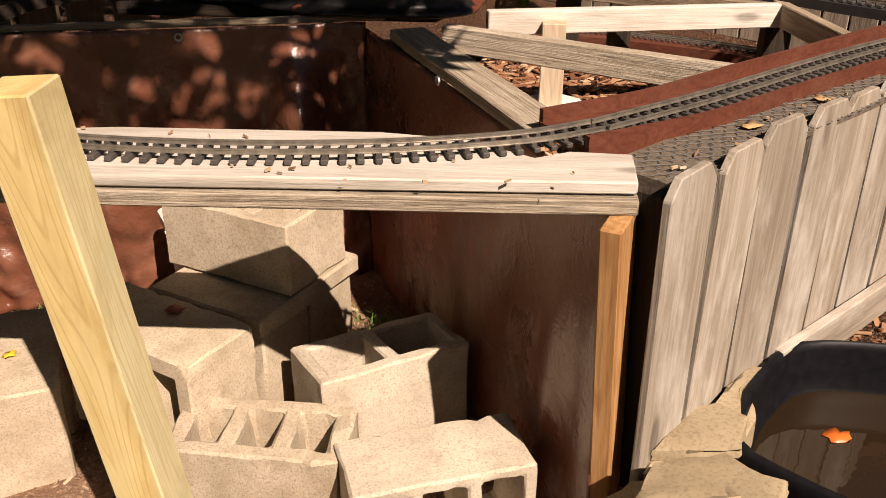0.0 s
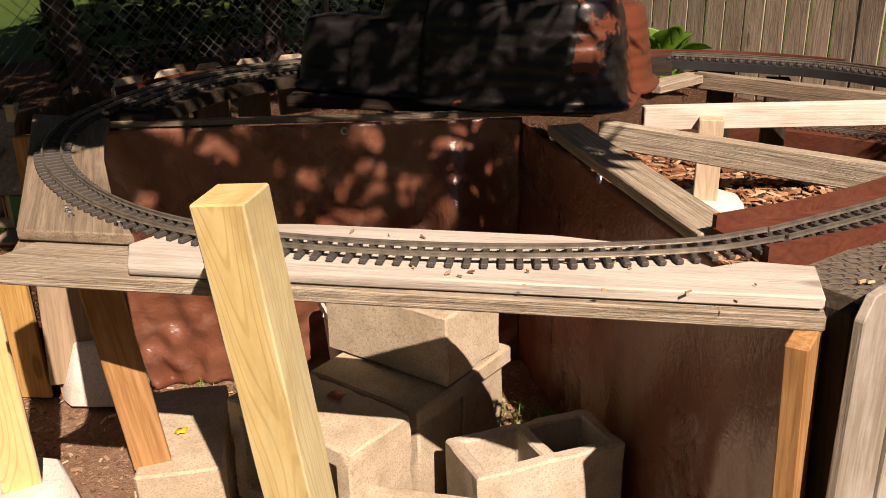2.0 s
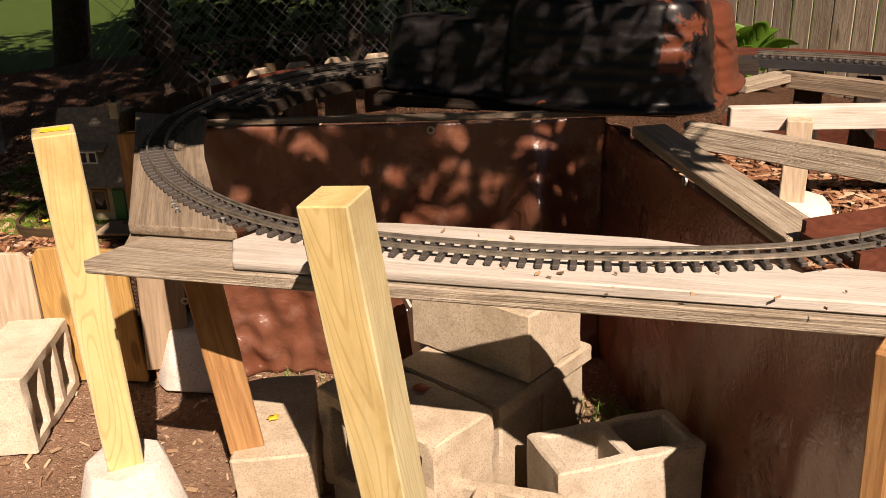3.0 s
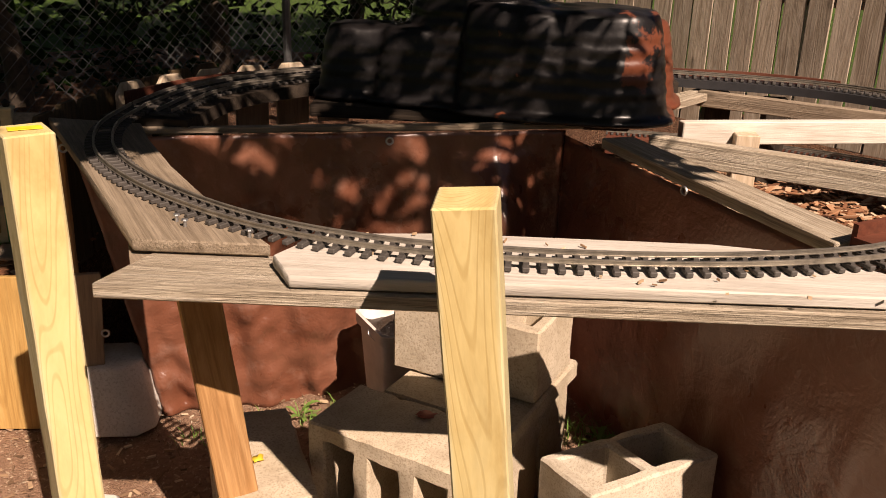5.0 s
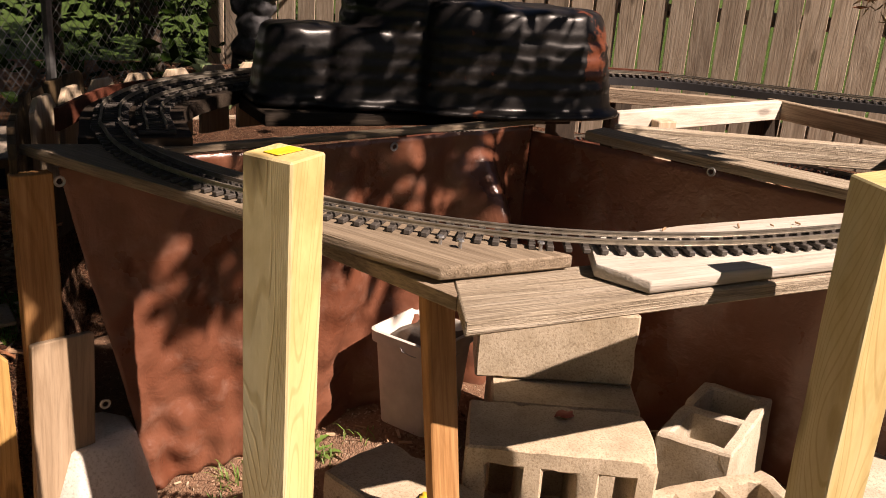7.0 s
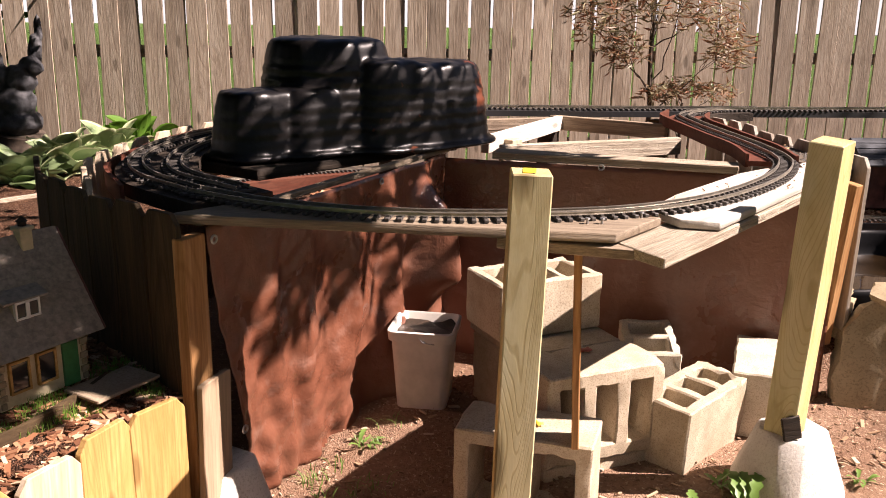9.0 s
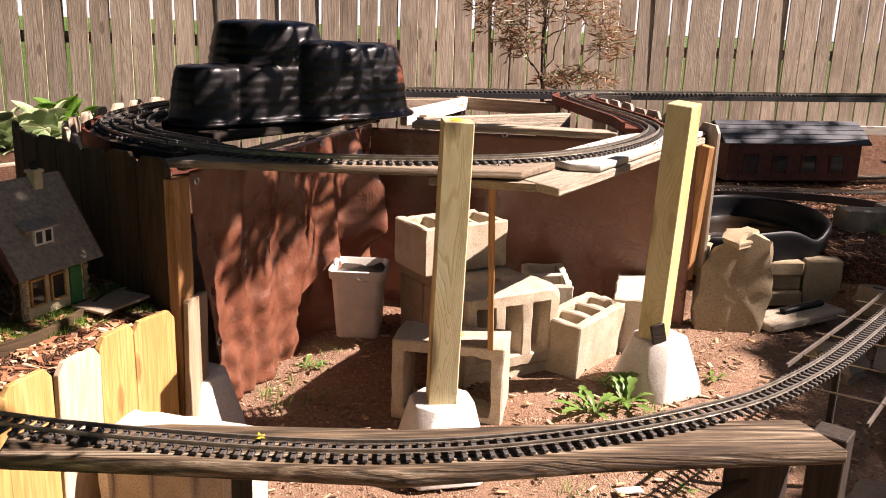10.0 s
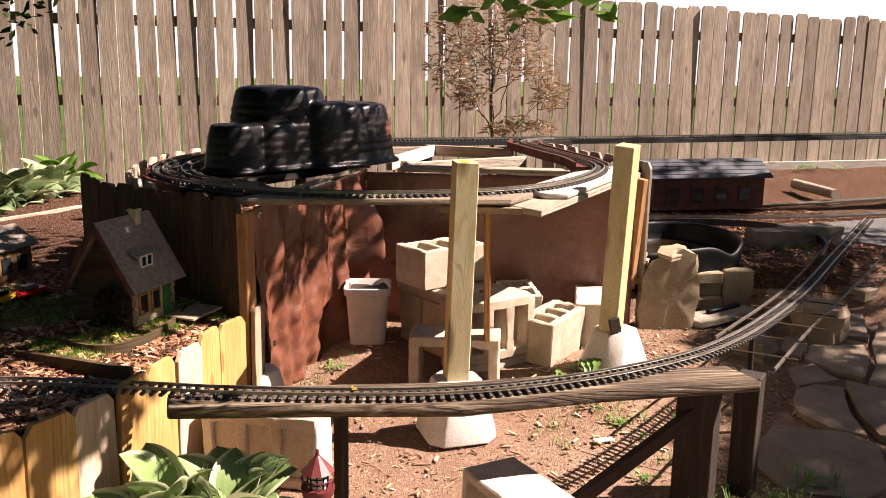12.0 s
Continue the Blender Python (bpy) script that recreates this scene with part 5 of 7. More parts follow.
slab_stone("flat_stone", [(0.275, 1.53), (0.44, 1.56), (0.47, 1.66), (0.42, 1.70), (0.375, 1.68)], 0.405, 0.428, pose(0, 0, 0.003, 0, 0, 0), M_rock, "flat tan flagstone below the grey pickets", 6, "flat stones by the pond", 3)
slab_stone("flat_stone", [(0.40, 1.68), (0.46, 1.66), (0.475, 1.76), (0.54, 1.86), (0.52, 1.865), (0.47, 1.80)], 0.40, 0.418, pose(0, 0, 0.004, 0, 0, 0), M_rock, "narrow tan flagstone below the grey pickets", 7, "flat stones by the pond", 3)
slab_stone("flat_stone", [(0.50, 1.81), (0.545, 1.87), (0.60, 1.95), (0.575, 1.945), (0.505, 1.85)], 0.27, 0.405, Matrix(), M_rock, "small tan flagstone under the pond's lip", 8, "flat stones by the pond", 3)
# low wall in front of the pond
for x, y, z0, z1, sx, sy, rz, sd in ((0.875, 1.345, 0.04, 0.115, 0.21, 0.14, -50, 1), (0.90, 1.345, 0.115, 0.20, 0.18, 0.11, -50, 2), (0.875, 1.35, 0.20, 0.272, 0.21, 0.14, -50, 3), (1.02, 1.185, 0.04, 0.275, 0.195, 0.10, -51, 4)):
    tagged(part("wall_stone", rough_box(sx, sy, z1 - z0, 0.008, 0.004, 5, sd), M_rock, None, "", pose(x, y, (z0 + z1) / 2, 0, 0, rz), 40), "squared tan stone in the low wall before the pond", "stone", "low wall stones")
slab_stone("wall_stone", [(-0.17, -0.08), (0.17, -0.07), (0.175, 0.08), (-0.165, 0.085)], 0.26, 0.40, pose(1.85, 1.15, 0, 0, 0, -52), M_stone, "brown squared stone edging the mulch terrace", 14, "low wall stones", rough=0.012)
slab_stone("wall_stone", [(-0.20, -0.08), (0.21, -0.08), (0.20, 0.08), (-0.21, 0.075)], 0.26, 0.41, pose(2.13, 0.97, 0, 0, 0, -48), M_stone, "brown squared stone edging the mulch terrace", 15, "low wall stones", rough=0.012)


def pond():
    ob = thing("pond_liner", pose(1.05, 1.70, 0.378), "black moulded plastic pond tub with dark water", "pond")
    m = world_of(ob)
    loop = [(0.432, 1.60), (0.47, 1.74), (0.525, 1.85), (0.60, 1.95), (0.69, 1.99), (0.86, 1.99), (1.12, 1.95), (1.40, 1.97), (1.60, 1.86), (1.66, 1.62), (1.55, 1.40), (1.36, 1.27), (1.18, 1.20), (1.02, 1.22), (0.84, 1.32), (0.65, 1.42), (0.50, 1.52)]
    q, _ = spline(loop[-2:] + loop + loop[:3], 400)
    start = min(range(200), key=lambda i: (q[i] - Vector(loop[0])).length)
    end = min(range(200, 400), key=lambda i: (q[i] - Vector(loop[0])).length)
    out = [Vector((q[start + (end - start) * k // 72].x - 1.05, q[start + (end - start) * k // 72].y - 1.70, 0)) for k in range(72)]
    bm = bmesh.new()
    prev = None
    for f, z in ((0.99, -0.11), (1.0, 0.0), (1.012, 0.02), (1.005, 0.038), (0.988, 0.045), (0.968, 0.042), (0.957, 0.025), (0.945, -0.03), (0.935, -0.07), (0.915, -0.082), (0.88, -0.10), (0.78, -0.30)):
        r = [bm.verts.new((p.x * f, p.y * f, z - 0.06 * math.exp(-(((p.x + 0.02) / 0.10) ** 2 + ((p.y + 0.48) / 0.2) ** 2)) * (1 if z > -0.05 else 0))) for p in out]
        if prev:
            for i in range(72):
                bm.faces.new((prev[i], prev[(i + 1) % 72], r[(i + 1) % 72], r[i]))
        prev = r
    bm.faces.new(prev)
    part("shell", bm, M_blackplastic, ob, m=m, smooth=60)
    bm = bmesh.new()
    bm.faces.new([bm.verts.new((p.x * 0.925, p.y * 0.925, -0.078)) for p in out])
    k = Mat("pond_water", 0.03, spec=0.5)
    k.color((0.020, 0.012, 0.006))
    k.bump(k.noise(k.mapped(1.0), 14, 2), 0.05, 0.01)
    part("water", bm, k.m, ob, "dark brown still water", m)


pond()

# flagstone path: plan outlines of the stones
FLAGS = [[(-1.04, 0.58), (-0.73, 0.56), (-0.66, 0.28), (-0.73, 0.16), (-1.09, 0.08), (-1.25, 0.16), (-1.31, 0.39), (-1.18, 0.52)],
         [(-0.42, 0.55), (-0.24, 0.565), (-0.11, 0.51), (-0.085, 0.39), (-0.40, 0.32), (-0.66, 0.21), (-0.66, 0.35), (-0.55, 0.49)],
         [(-0.01, 0.385), (-0.04, 0.12), (-0.62, -0.02), (-0.62, 0.17), (-0.40, 0.28)],
         [(0.05, 0.66), (0.20, 0.57), (0.02, 0.43), (-0.16, 0.57)],
         [(0.25, 0.62), (0.52, 0.64), (0.70, 0.40), (0.36, 0.33), (0.09, 0.33), (0.14, 0.47)],
         [(0.29, 0.75), (0.57, 0.79), (0.72, 0.71), (0.53, 0.665), (0.26, 0.645)],
         [(1.25, 0.64), (1.42, 0.50), (0.88, 0.40), (0.84, 0.54)],
         [(-1.44, 0.36), (-1.34, 0.30), (-1.30, 0.15), (-1.52, 0.12), (-1.6, 0.28)],
         [(0.05, 0.29), (0.36, 0.29), (0.34, 0.0), (0.0, 0.02)],
         [(0.75, 0.36), (1.15, 0.38), (1.2, 0.08), (0.42, 0.05), (0.42, 0.30)],
         [(-0.70, 0.12), (-0.66, -0.05), (-0.05, 0.06), (-0.05, -0.3), (-0.9, -0.3), (-1.05, 0.04)],
         [(1.5, 0.70), (1.65, 0.60), (1.62, 0.44), (1.46, 0.50)]]
for i, pts in enumerate(FLAGS):
    cx, cy = sum(p[0] for p in pts) / len(pts), sum(p[1] for p in pts) / len(pts)
    z = height(cx, cy)
    slab_stone("flagstone", [(p[0] - cx, p[1] - cy) for p in pts], -0.035, 0.016 + 0.006 * (i % 3), pose(cx, cy, z, (i * 37) % 3 - 1, (i * 53) % 3 - 1), M_flag, "flat angular grey-brown flagstone set tightly in the path", 30 + i, "flagstone path", 3, 0.007, "flagstone", 0.05)
slab_stone("boulder", [(0.60, 0.70), (0.70, 0.78), (0.86, 0.72), (0.90, 0.58), (0.76, 0.50), (0.64, 0.54)], 0.0, 0.20, Matrix(), M_flag, "rough brown boulder beside the path track", 51, "stones under the path track", 5, 0.022)
slab_stone("boulder", [(0.10, 0.80), (0.16, 0.96), (0.30, 1.0), (0.34, 0.84), (0.24, 0.76)], 0.0, 0.09, Matrix(), M_flag, "low brown stone under the path track", 52, "stones under the path track", 4, 0.015)
slab_stone("boulder", [(0.98, 0.86), (1.02, 1.0), (1.16, 1.0), (1.20, 0.86), (1.08, 0.80)], 0.03, 0.17, Matrix(), M_flag, "flat brown stone beside the path track", 53, "stones under the path track", 4, 0.015)


# ---- far shed ----
def shed():
    d = Vector((0.72, -0.69, 0)).normalized()
    yaw = math.degrees(math.atan2(d.y, d.x))
    ob = thing("model_shed", pose(3.03, 2.03, 0.33, 0, 0, yaw), "dark red model engine shed with a slate-black pitched roof", "model building")
    m = world_of(ob)
    L, D, H = 1.02, 0.36, 0.26
    bm = bmesh.new()
    box(bm, L, D, H, pose(0, 0, H / 2), 0.004)
    part("wall_body", bm, M_brickred, ob, m=m)
    for s in (-1, 1):
        bm = bmesh.new()
        box(bm, L + 0.10, 0.26, 0.016, pose(0, s * 0.105, H + 0.075, -s * 32, 0, 0), 0.003)
        for k in range(1, 5):
            box(bm, L + 0.10, 0.006, 0.004, pose(0, s * 0.105, H + 0.075, -s * 32, 0, 0) @ pose(0, -0.13 + 0.052 * k, 0.010))
        part("roof_slope", bm, M_slate, ob, m=m)
    for k in range(4):
        bm = bmesh.new()
        box(bm, 0.10, 0.008, 0.12, pose(-0.33 + 0.22 * k, -D / 2 - 0.002, 0.12), 0.002)
        w = part("window", bm, M_glass, ob, m=m)
        bm = bmesh.new()
        for sx in (-1, 1):
            box(bm, 0.012, 0.014, 0.14, pose(-0.33 + 0.22 * k + sx * 0.055, -D / 2 - 0.004, 0.12))
        box(bm, 0.12, 0.014, 0.012, pose(-0.33 + 0.22 * k, -D / 2 - 0.004, 0.19))
        part("window_frame", bm, M_brickred, w, m=m)


shed()

# ---- model cottage ----
def cottage():
    d = Vector((0.25, 0.065, 0)).normalized()
    yaw = math.degrees(math.atan2(d.y, d.x))
    ob = thing("model_cottage", pose(-2.312, 2.668, 0.515, 0, 0, yaw), "cream stone model cottage with a steep grey shingle roof", "model building")
    m = world_of(ob)
    L, D, H, R = 0.25, 0.25, 0.165, 0.365
    bm = prism([(-D / 2, 0), (D / 2, 0), (D / 2, H), (0, R - 0.03), (-D / 2, H)], -L / 2, L / 2)
    part("wall_body", bm, M_cream, ob, m=m @ Matrix(((0, 0, 1, 0), (1, 0, 0, 0), (0, 1, 0, 0), (0, 0, 0, 1))))
    a = math.degrees(math.atan2(R - H, D / 2))
    n = math.hypot(R - H, D / 2) + 0.06
    for s in (-1, 1):
        bm = bmesh.new()
        mm = pose(0, s * (D / 4 + 0.012), (R + H) / 2 - 0.01, -s * a, 0, 0)
        box(bm, L + 0.07, n, 0.010, mm, 0.002)
        roof = part("roof_slope", bm, M_roofgrey, ob, m=m)
        for k in range(12):
            bm = bmesh.new()
            box(bm, L + 0.07, n / 12 * 1.12, 0.004, mm @ pose(0, -n / 2 + n * (k + 0.5) / 12, 0.0075, s * 2.5, 0, 0))
            part("shingle_course", bm, M_roofgrey, roof, m=m)
        for e in (-1, 1):
            bm = bmesh.new()
            box(bm, 0.008, n, 0.020, mm @ pose(e * (L / 2 + 0.038), 0, 0), 0.002)
            part("barge_board", bm, M_brickred, roof, m=m)
    # water wheel on the darkened gable end
    bm = bmesh.new()
    for rr_ in (0.075, 0.048):
        tube(bm, [Vector((-L / 2 - 0.030, 0.075 + rr_ * math.cos(a) - 0.13, 0.075 + rr_ * math.sin(a))) for a in np.linspace(0, 2 * math.pi, 25)], 0.004, 5)
    tube(bm, [Vector((-L / 2 - 0.05, -0.055, 0.075)), Vector((-L / 2 + 0.01, -0.055, 0.075))], 0.006, 6)
    wheel = part("water_wheel", bm, M_darkwood, ob, m=m)
    for q in range(12):
        a = 2 * math.pi * q / 12
        bm = bmesh.new()
        box(bm, 0.035, 0.034, 0.004, pose(-L / 2 - 0.030, -0.055 + 0.062 * math.cos(a), 0.075 + 0.062 * math.sin(a), math.degrees(a), 0, 0))
        part("paddle", bm, M_darkwood, wheel, m=m)
        bm = tube(bmesh.new(), [Vector((-L / 2 - 0.030, -0.055, 0.075)), Vector((-L / 2 - 0.030, -0.055 + 0.07 * math.cos(a), 0.075 + 0.07 * math.sin(a)))], 0.002, 4)
        part("spoke", bm, M_darkwood, wheel, m=m)
    # thin brown sheet over the cream gable, kept dark to stand in for shade
    bm = prism([(-D / 2 + 0.004, 0), (D / 2 - 0.004, 0), (D / 2 - 0.004, H), (0, R - 0.035), (-D / 2 + 0.004, H)], -L / 2 - 0.005, -L / 2 - 0.001)
    part("gable", bm, M_oldbrown, ob, m=m @ Matrix(((0, 0, 1, 0), (1, 0, 0, 0), (0, 1, 0, 0), (0, 0, 0, 1))))
    for x in (-0.07, 0.005):
        bm = bmesh.new()
        box(bm, 0.045, 0.006, 0.07, pose(x, -D / 2 - 0.002, 0.075))
        w = part("window", bm, M_glass, ob, m=m)
        bm = bmesh.new()
        for sx in (-1, 1):
            box(bm, 0.006, 0.012, 0.08, pose(x + sx * 0.025, -D / 2 - 0.003, 0.075))
        for zz in (0.037, 0.113):
            box(bm, 0.056, 0.012, 0.006, pose(x, -D / 2 - 0.003, zz))
        part("window_frame", bm, M_yellowpicket, w, m=m)
    bm = bmesh.new()
    box(bm, 0.045, 0.008, 0.115, pose(0.075, -D / 2 - 0.003, 0.06), 0.001)
    part("door", bm, M_green, ob, "green painted door", m)
    for k in range(7):
        for e in (-1, 1):
            bm = bmesh.new()
            box(bm, 0.022 if k % 2 else 0.014, 0.010, 0.016, pose(e * (L / 2 - 0.008), -D / 2, 0.012 + 0.019 * k), 0.001)
            part("corner_stone", bm, M_rock, ob, m=m)
    bm = bmesh.new()
    box(bm, 0.034, 0.032, 0.10, pose(0.06, -0.012, R - 0.01), 0.003)
    box(bm, 0.042, 0.040, 0.010, pose(0.06, -0.012, R + 0.038), 0.002)
    part("chimney", bm, M_cream, ob, m=m)
    bm = bmesh.new()
    cone(bm, 0.010, 0.012, 0.014, pose(0.06, -0.012, R + 0.042), 8)
    cone(bm, 0.016, 0.002, 0.012, pose(0.06, -0.012, R + 0.055), 8)
    part("chimney_cap", bm, M_darkwood, ob, m=m)
    # dormer
    bm = bmesh.new()
    box(bm, 0.070, 0.07, 0.055, pose(-0.02, -0.075, 0.232), 0.002)
    dm = part("dormer", bm, M_cream, ob, m=m)
    bm = bmesh.new()
    box(bm, 0.125, 0.11, 0.008, pose(-0.02, -0.065, 0.275, 24, 0, 0), 0.002)
    part("dormer_roof", bm, M_roofgrey, dm, m=m)
    for x in (-0.037, -0.003):
        bm = bmesh.new()
        box(bm, 0.024, 0.006, 0.036, pose(x, -0.1115, 0.230))
        part("dormer_window", bm, M_glass, dm, m=m)
        bm = bmesh.new()
        for sx in (-1, 1):
            box(bm, 0.005, 0.010, 0.046, pose(x + sx * 0.0145, -0.1125, 0.230))
        for zz in (0.210, 0.250):
            box(bm, 0.034, 0.010, 0.005, pose(x, -0.1125, zz))
        part("dormer_frame", bm, M_white, dm, m=m)


cottage()
tagged(part("cottage_path", rough_box(0.20, 0.13, 0.010, 0.003, 0.002, 3, 9), M_flag, None, "", pose(-2.13, 2.50, 0.513, 0, 0, 14), 40), "flat pale paving slab in front of the cottage", "paving")


def turf(region, n, seed, h, label):
    """A patch of short grass blades."""
    r = np.random.RandomState(seed)
    verts, faces = [], []
    while len(verts) < 3 * n:
        x, y = r.uniform(region[0], region[1]), r.uniform(region[2], region[3])
        if noise.noise(Vector((x * 5, y * 5, seed))) < -0.15 or not in_poly(poly_bed, x, y):
            continue
        z, a, L = bed_height(x, y), r.uniform(0, 6.28), r.uniform(0.5, 1.3) * h
        k = len(verts)
        verts += [(x - 0.002 * math.cos(a), y - 0.002 * math.sin(a), z - 0.003), (x + 0.002 * math.cos(a), y + 0.002 * math.sin(a), z - 0.003), (x + r.uniform(-0.01, 0.01), y + r.uniform(-0.01, 0.01), z + L)]
        faces.append((k, k + 1, k + 2))
    me = bpy.data.meshes.new("turf")
    me.from_pydata(verts, [], faces)
    return tagged(put("grass_patch", me, M_grass), label, "grass", kind="stuff")


poly_bed = [Vector(p) for p in bed_outline]


def in_poly(poly, x, y):
    c = False
    for a, b in zip(poly, poly[1:] + poly[:1]):
        if (a.y > y) != (b.y > y) and x < (b.x - a.x) * (y - a.y) / (b.y - a.y) + a.x:
            c = not c
    return c


turf((-2.75, -2.02, 2.42, 2.66), 5000, 3, 0.022, "short green grass round the model cottage")
turf((-3.1, -2.3, 2.66, 3.4), 8000, 4, 0.022, "short green grass in front of the model house")


def far_building():
    ob = thing("model_house", pose(-2.30, 3.66, 0.50, 0, 0, 12), "small model house with ochre walls and a grey roof", "model building")
    m = world_of(ob)
    bm = bmesh.new()
    box(bm, 0.34, 0.24, 0.15, pose(0, 0, 0.075), 0.003)
    part("wall_body", bm, M_ochre, ob, m=m)
    for s in (-1, 1):
        bm = bmesh.new()
        box(bm, 0.40, 0.16, 0.012, pose(0, s * 0.068, 0.19, -s * 30, 0, 0), 0.002)
        part("roof_slope", bm, M_roofgrey, ob, m=m)
    for x in (-0.09, 0.02, 0.11):
        bm = bmesh.new()
        box(bm, 0.05, 0.008, 0.07, pose(x, -0.121, 0.08))
        part("window", bm, M_glass, ob, m=m)


far_building()


def toy_car(x, y, z, rz, mat, label):
    ob = thing("toy_car", pose(x, y, z, 0, 0, rz), label, "toy car", "toy cars")
    m = world_of(ob)
    bm = bmesh.new()
    box(bm, 0.15, 0.062, 0.026, pose(0, 0, 0.027), 0.008, 2)
    part("body", bm, mat, ob, m=m, smooth=50)
    bm = bmesh.new()
    box(bm, 0.075, 0.054, 0.024, pose(-0.01, 0, 0.048), 0.008, 2)
    part("cabin", bm, M_glass, ob, m=m, smooth=50)
    for u in (-0.045, 0.045):
        for v in (-0.03, 0.03):
            bm = bmesh.new()
            cone(bm, 0.014, 0.014, 0.01, pose(u, v - 0.005, 0.014, -90, 0, 0), 14)
            part("wheel", bm, M_blackplastic, ob, m=m, smooth=40)


toy_car(-2.37, 3.20, 0.512, 8, M_carred, "shiny red toy car parked on the grass patch")
toy_car(-2.50, 3.20, 0.512, 15, M_yellow, "small yellow toy car parked on the grass patch")


# ---- lighthouse ----
def lighthouse():
    ob = thing("model_lighthouse", pose(-2.60, 1.475, 0.0), "black and white striped toy lighthouse with a red roof", "ornament")
    m = world_of(ob)
    for k in range(5):
        bm = bmesh.new()
        cone(bm, 0.058 - 0.005 * k, 0.053 - 0.005 * k, 0.05, pose(0, 0, 0.05 * k))
        part("tower_band", bm, M_white if k % 2 else M_blackpaint, ob, m=m, smooth=50)
    bm = bmesh.new()
    cone(bm, 0.05, 0.05, 0.008, pose(0, 0, 0.25), 24)
    cone(bm, 0.046, 0.050, 0.02, pose(0, 0, 0.232), 24)
    part("gallery", bm, M_red, ob, m=m, smooth=50)
    bm = bmesh.new()
    for k in range(10):
        a = 2 * math.pi * k / 10
        tube(bm, [Vector((0.047 * math.cos(a), 0.047 * math.sin(a), 0.255)), Vector((0.047 * math.cos(a), 0.047 * math.sin(a), 0.285))], 0.0015, 5)
    tube(bm, [Vector((0.047 * math.cos(a), 0.047 * math.sin(a), 0.285)) for a in np.linspace(0, 2 * math.pi, 25)], 0.002, 5)
    part("railing", bm, M_red, ob, m=m)
    bm = bmesh.new()
    cone(bm, 0.030, 0.030, 0.05, pose(0, 0, 0.258), 10)
    part("lantern", bm, M_white, ob, m=m)
    bm = bmesh.new()
    for k in range(10):
        a = 2 * math.pi * k / 10
        tube(bm, [Vector((0.031 * math.cos(a), 0.031 * math.sin(a), 0.258)), Vector((0.031 * math.cos(a), 0.031 * math.sin(a), 0.308))], 0.002, 4)
    for zz in (0.272, 0.29):
        tube(bm, [Vector((0.032 * math.cos(a), 0.032 * math.sin(a), zz)) for a in np.linspace(0, 2 * math.pi, 21)], 0.0018, 4)
    part("lantern_bars", bm, M_blackplastic, ob, m=m)
    bm = bmesh.new()
    cone(bm, 0.050, 0.006, 0.05, pose(0, 0, 0.306), 10)
    cone(bm, 0.007, 0.004, 0.018, pose(0, 0, 0.355), 8)
    part("roof", bm, M_red, ob, m=m)


lighthouse()


# ---- plants ----
def hosta(x, y, z, count, size, seed, mats, label):
    """A clump of stalked oval leaves: inner ones upright, outer ones arching down."""
    rr = random.Random(seed)
    ob = thing("hosta", pose(x, y, z), label, "plant")
    for k in range(count):
        u = (k + 0.5) / count                       # 0 inner leaf, 1 outer leaf
        a = k * 2.4 + rr.uniform(-0.3, 0.3)
        L = size * rr.uniform(0.75, 1.1)
        p0, p1 = radians(80 - 35 * u + rr.uniform(-8, 8)), radians(35 - 70 * u + rr.uniform(-15, 15))
        stalk = L * (0.75 - 0.2 * u)
        tilt, twist = p0 + radians(6), rr.uniform(-0.5, 0.5)
        out = Vector((math.cos(a), math.sin(a), 0))
        side = Vector((-math.sin(a), math.cos(a), 0)) * math.cos(twist) + Vector((0, 0, 1)) * math.sin(twist)
        p = out * (0.012 + stalk * math.cos(tilt)) + Vector((0, 0, stalk * math.sin(tilt)))
        bm = bmesh.new()
        tube(bm, [out * 0.012 + Vector((0, 0, -0.03)), p * 0.5 + out * 0.004, p], [0.006, 0.005, 0.004], 5)
        for f in bm.faces:
            f.material_index = 0
        n, w = 10, 16
        rows = []
        for i in range(n + 1):
            t = i / n
            ang = p0 + (p1 - p0) * t
            d = out * math.cos(ang) + Vector((0, 0, math.sin(ang)))
            nrm = d.cross(side).normalized()
            wd = L * 0.40 * math.sin(math.pi * min(1, (t * 0.97 + 0.03) ** 0.72)) ** 0.85
            rows.append([bm.verts.new(p + side * wd * (2 * j / w - 1) + nrm * (0.38 * wd * abs(2 * j / w - 1) ** 1.3 + 0.022 * L * math.cos(j * math.pi) * math.sin(math.pi * t) + 0.02 * L * noise.noise(Vector((j * 0.5, t * 3, k))))) for j in range(w + 1)])
            p = p + d * L / n
        for i in range(n):
            for j in range(w):
                f = bm.faces.new((rows[i][j], rows[i][j + 1], rows[i + 1][j + 1], rows[i + 1][j]))
                f.material_index = 1 if j in (0, 1, w - 2, w - 1) else 0
        me = mesh_of(bm, 180)
        me.materials.append(mats[0])
        me.materials.append(mats[1])
        put("leaf", me, None, ob, Matrix.Translation((x, y, z)))
    return ob


hosta(-2.73, 1.69, 0.03, 26, 0.195, 3, (M_hosta, M_hostarim), "hosta plant with broad cream-edged green leaves")
hosta(-2.87, 1.84, 0.03, 26, 0.20, 4, (M_hosta, M_hostarim), "hosta plant with broad cream-edged green leaves")
hosta(-0.92, 5.58, 0.37, 44, 0.24, 6, (M_palehosta, M_hostarim), "large pale green hosta plant beside the fence")
hosta(-0.56, 5.74, 0.36, 38, 0.24, 8, (M_palehosta, M_hostarim), "large pale green hosta plant beside the fence")
hosta(-1.22, 5.44, 0.37, 30, 0.23, 9, (M_palehosta, M_palehosta), "large leafy green hosta plant behind the loop of track")


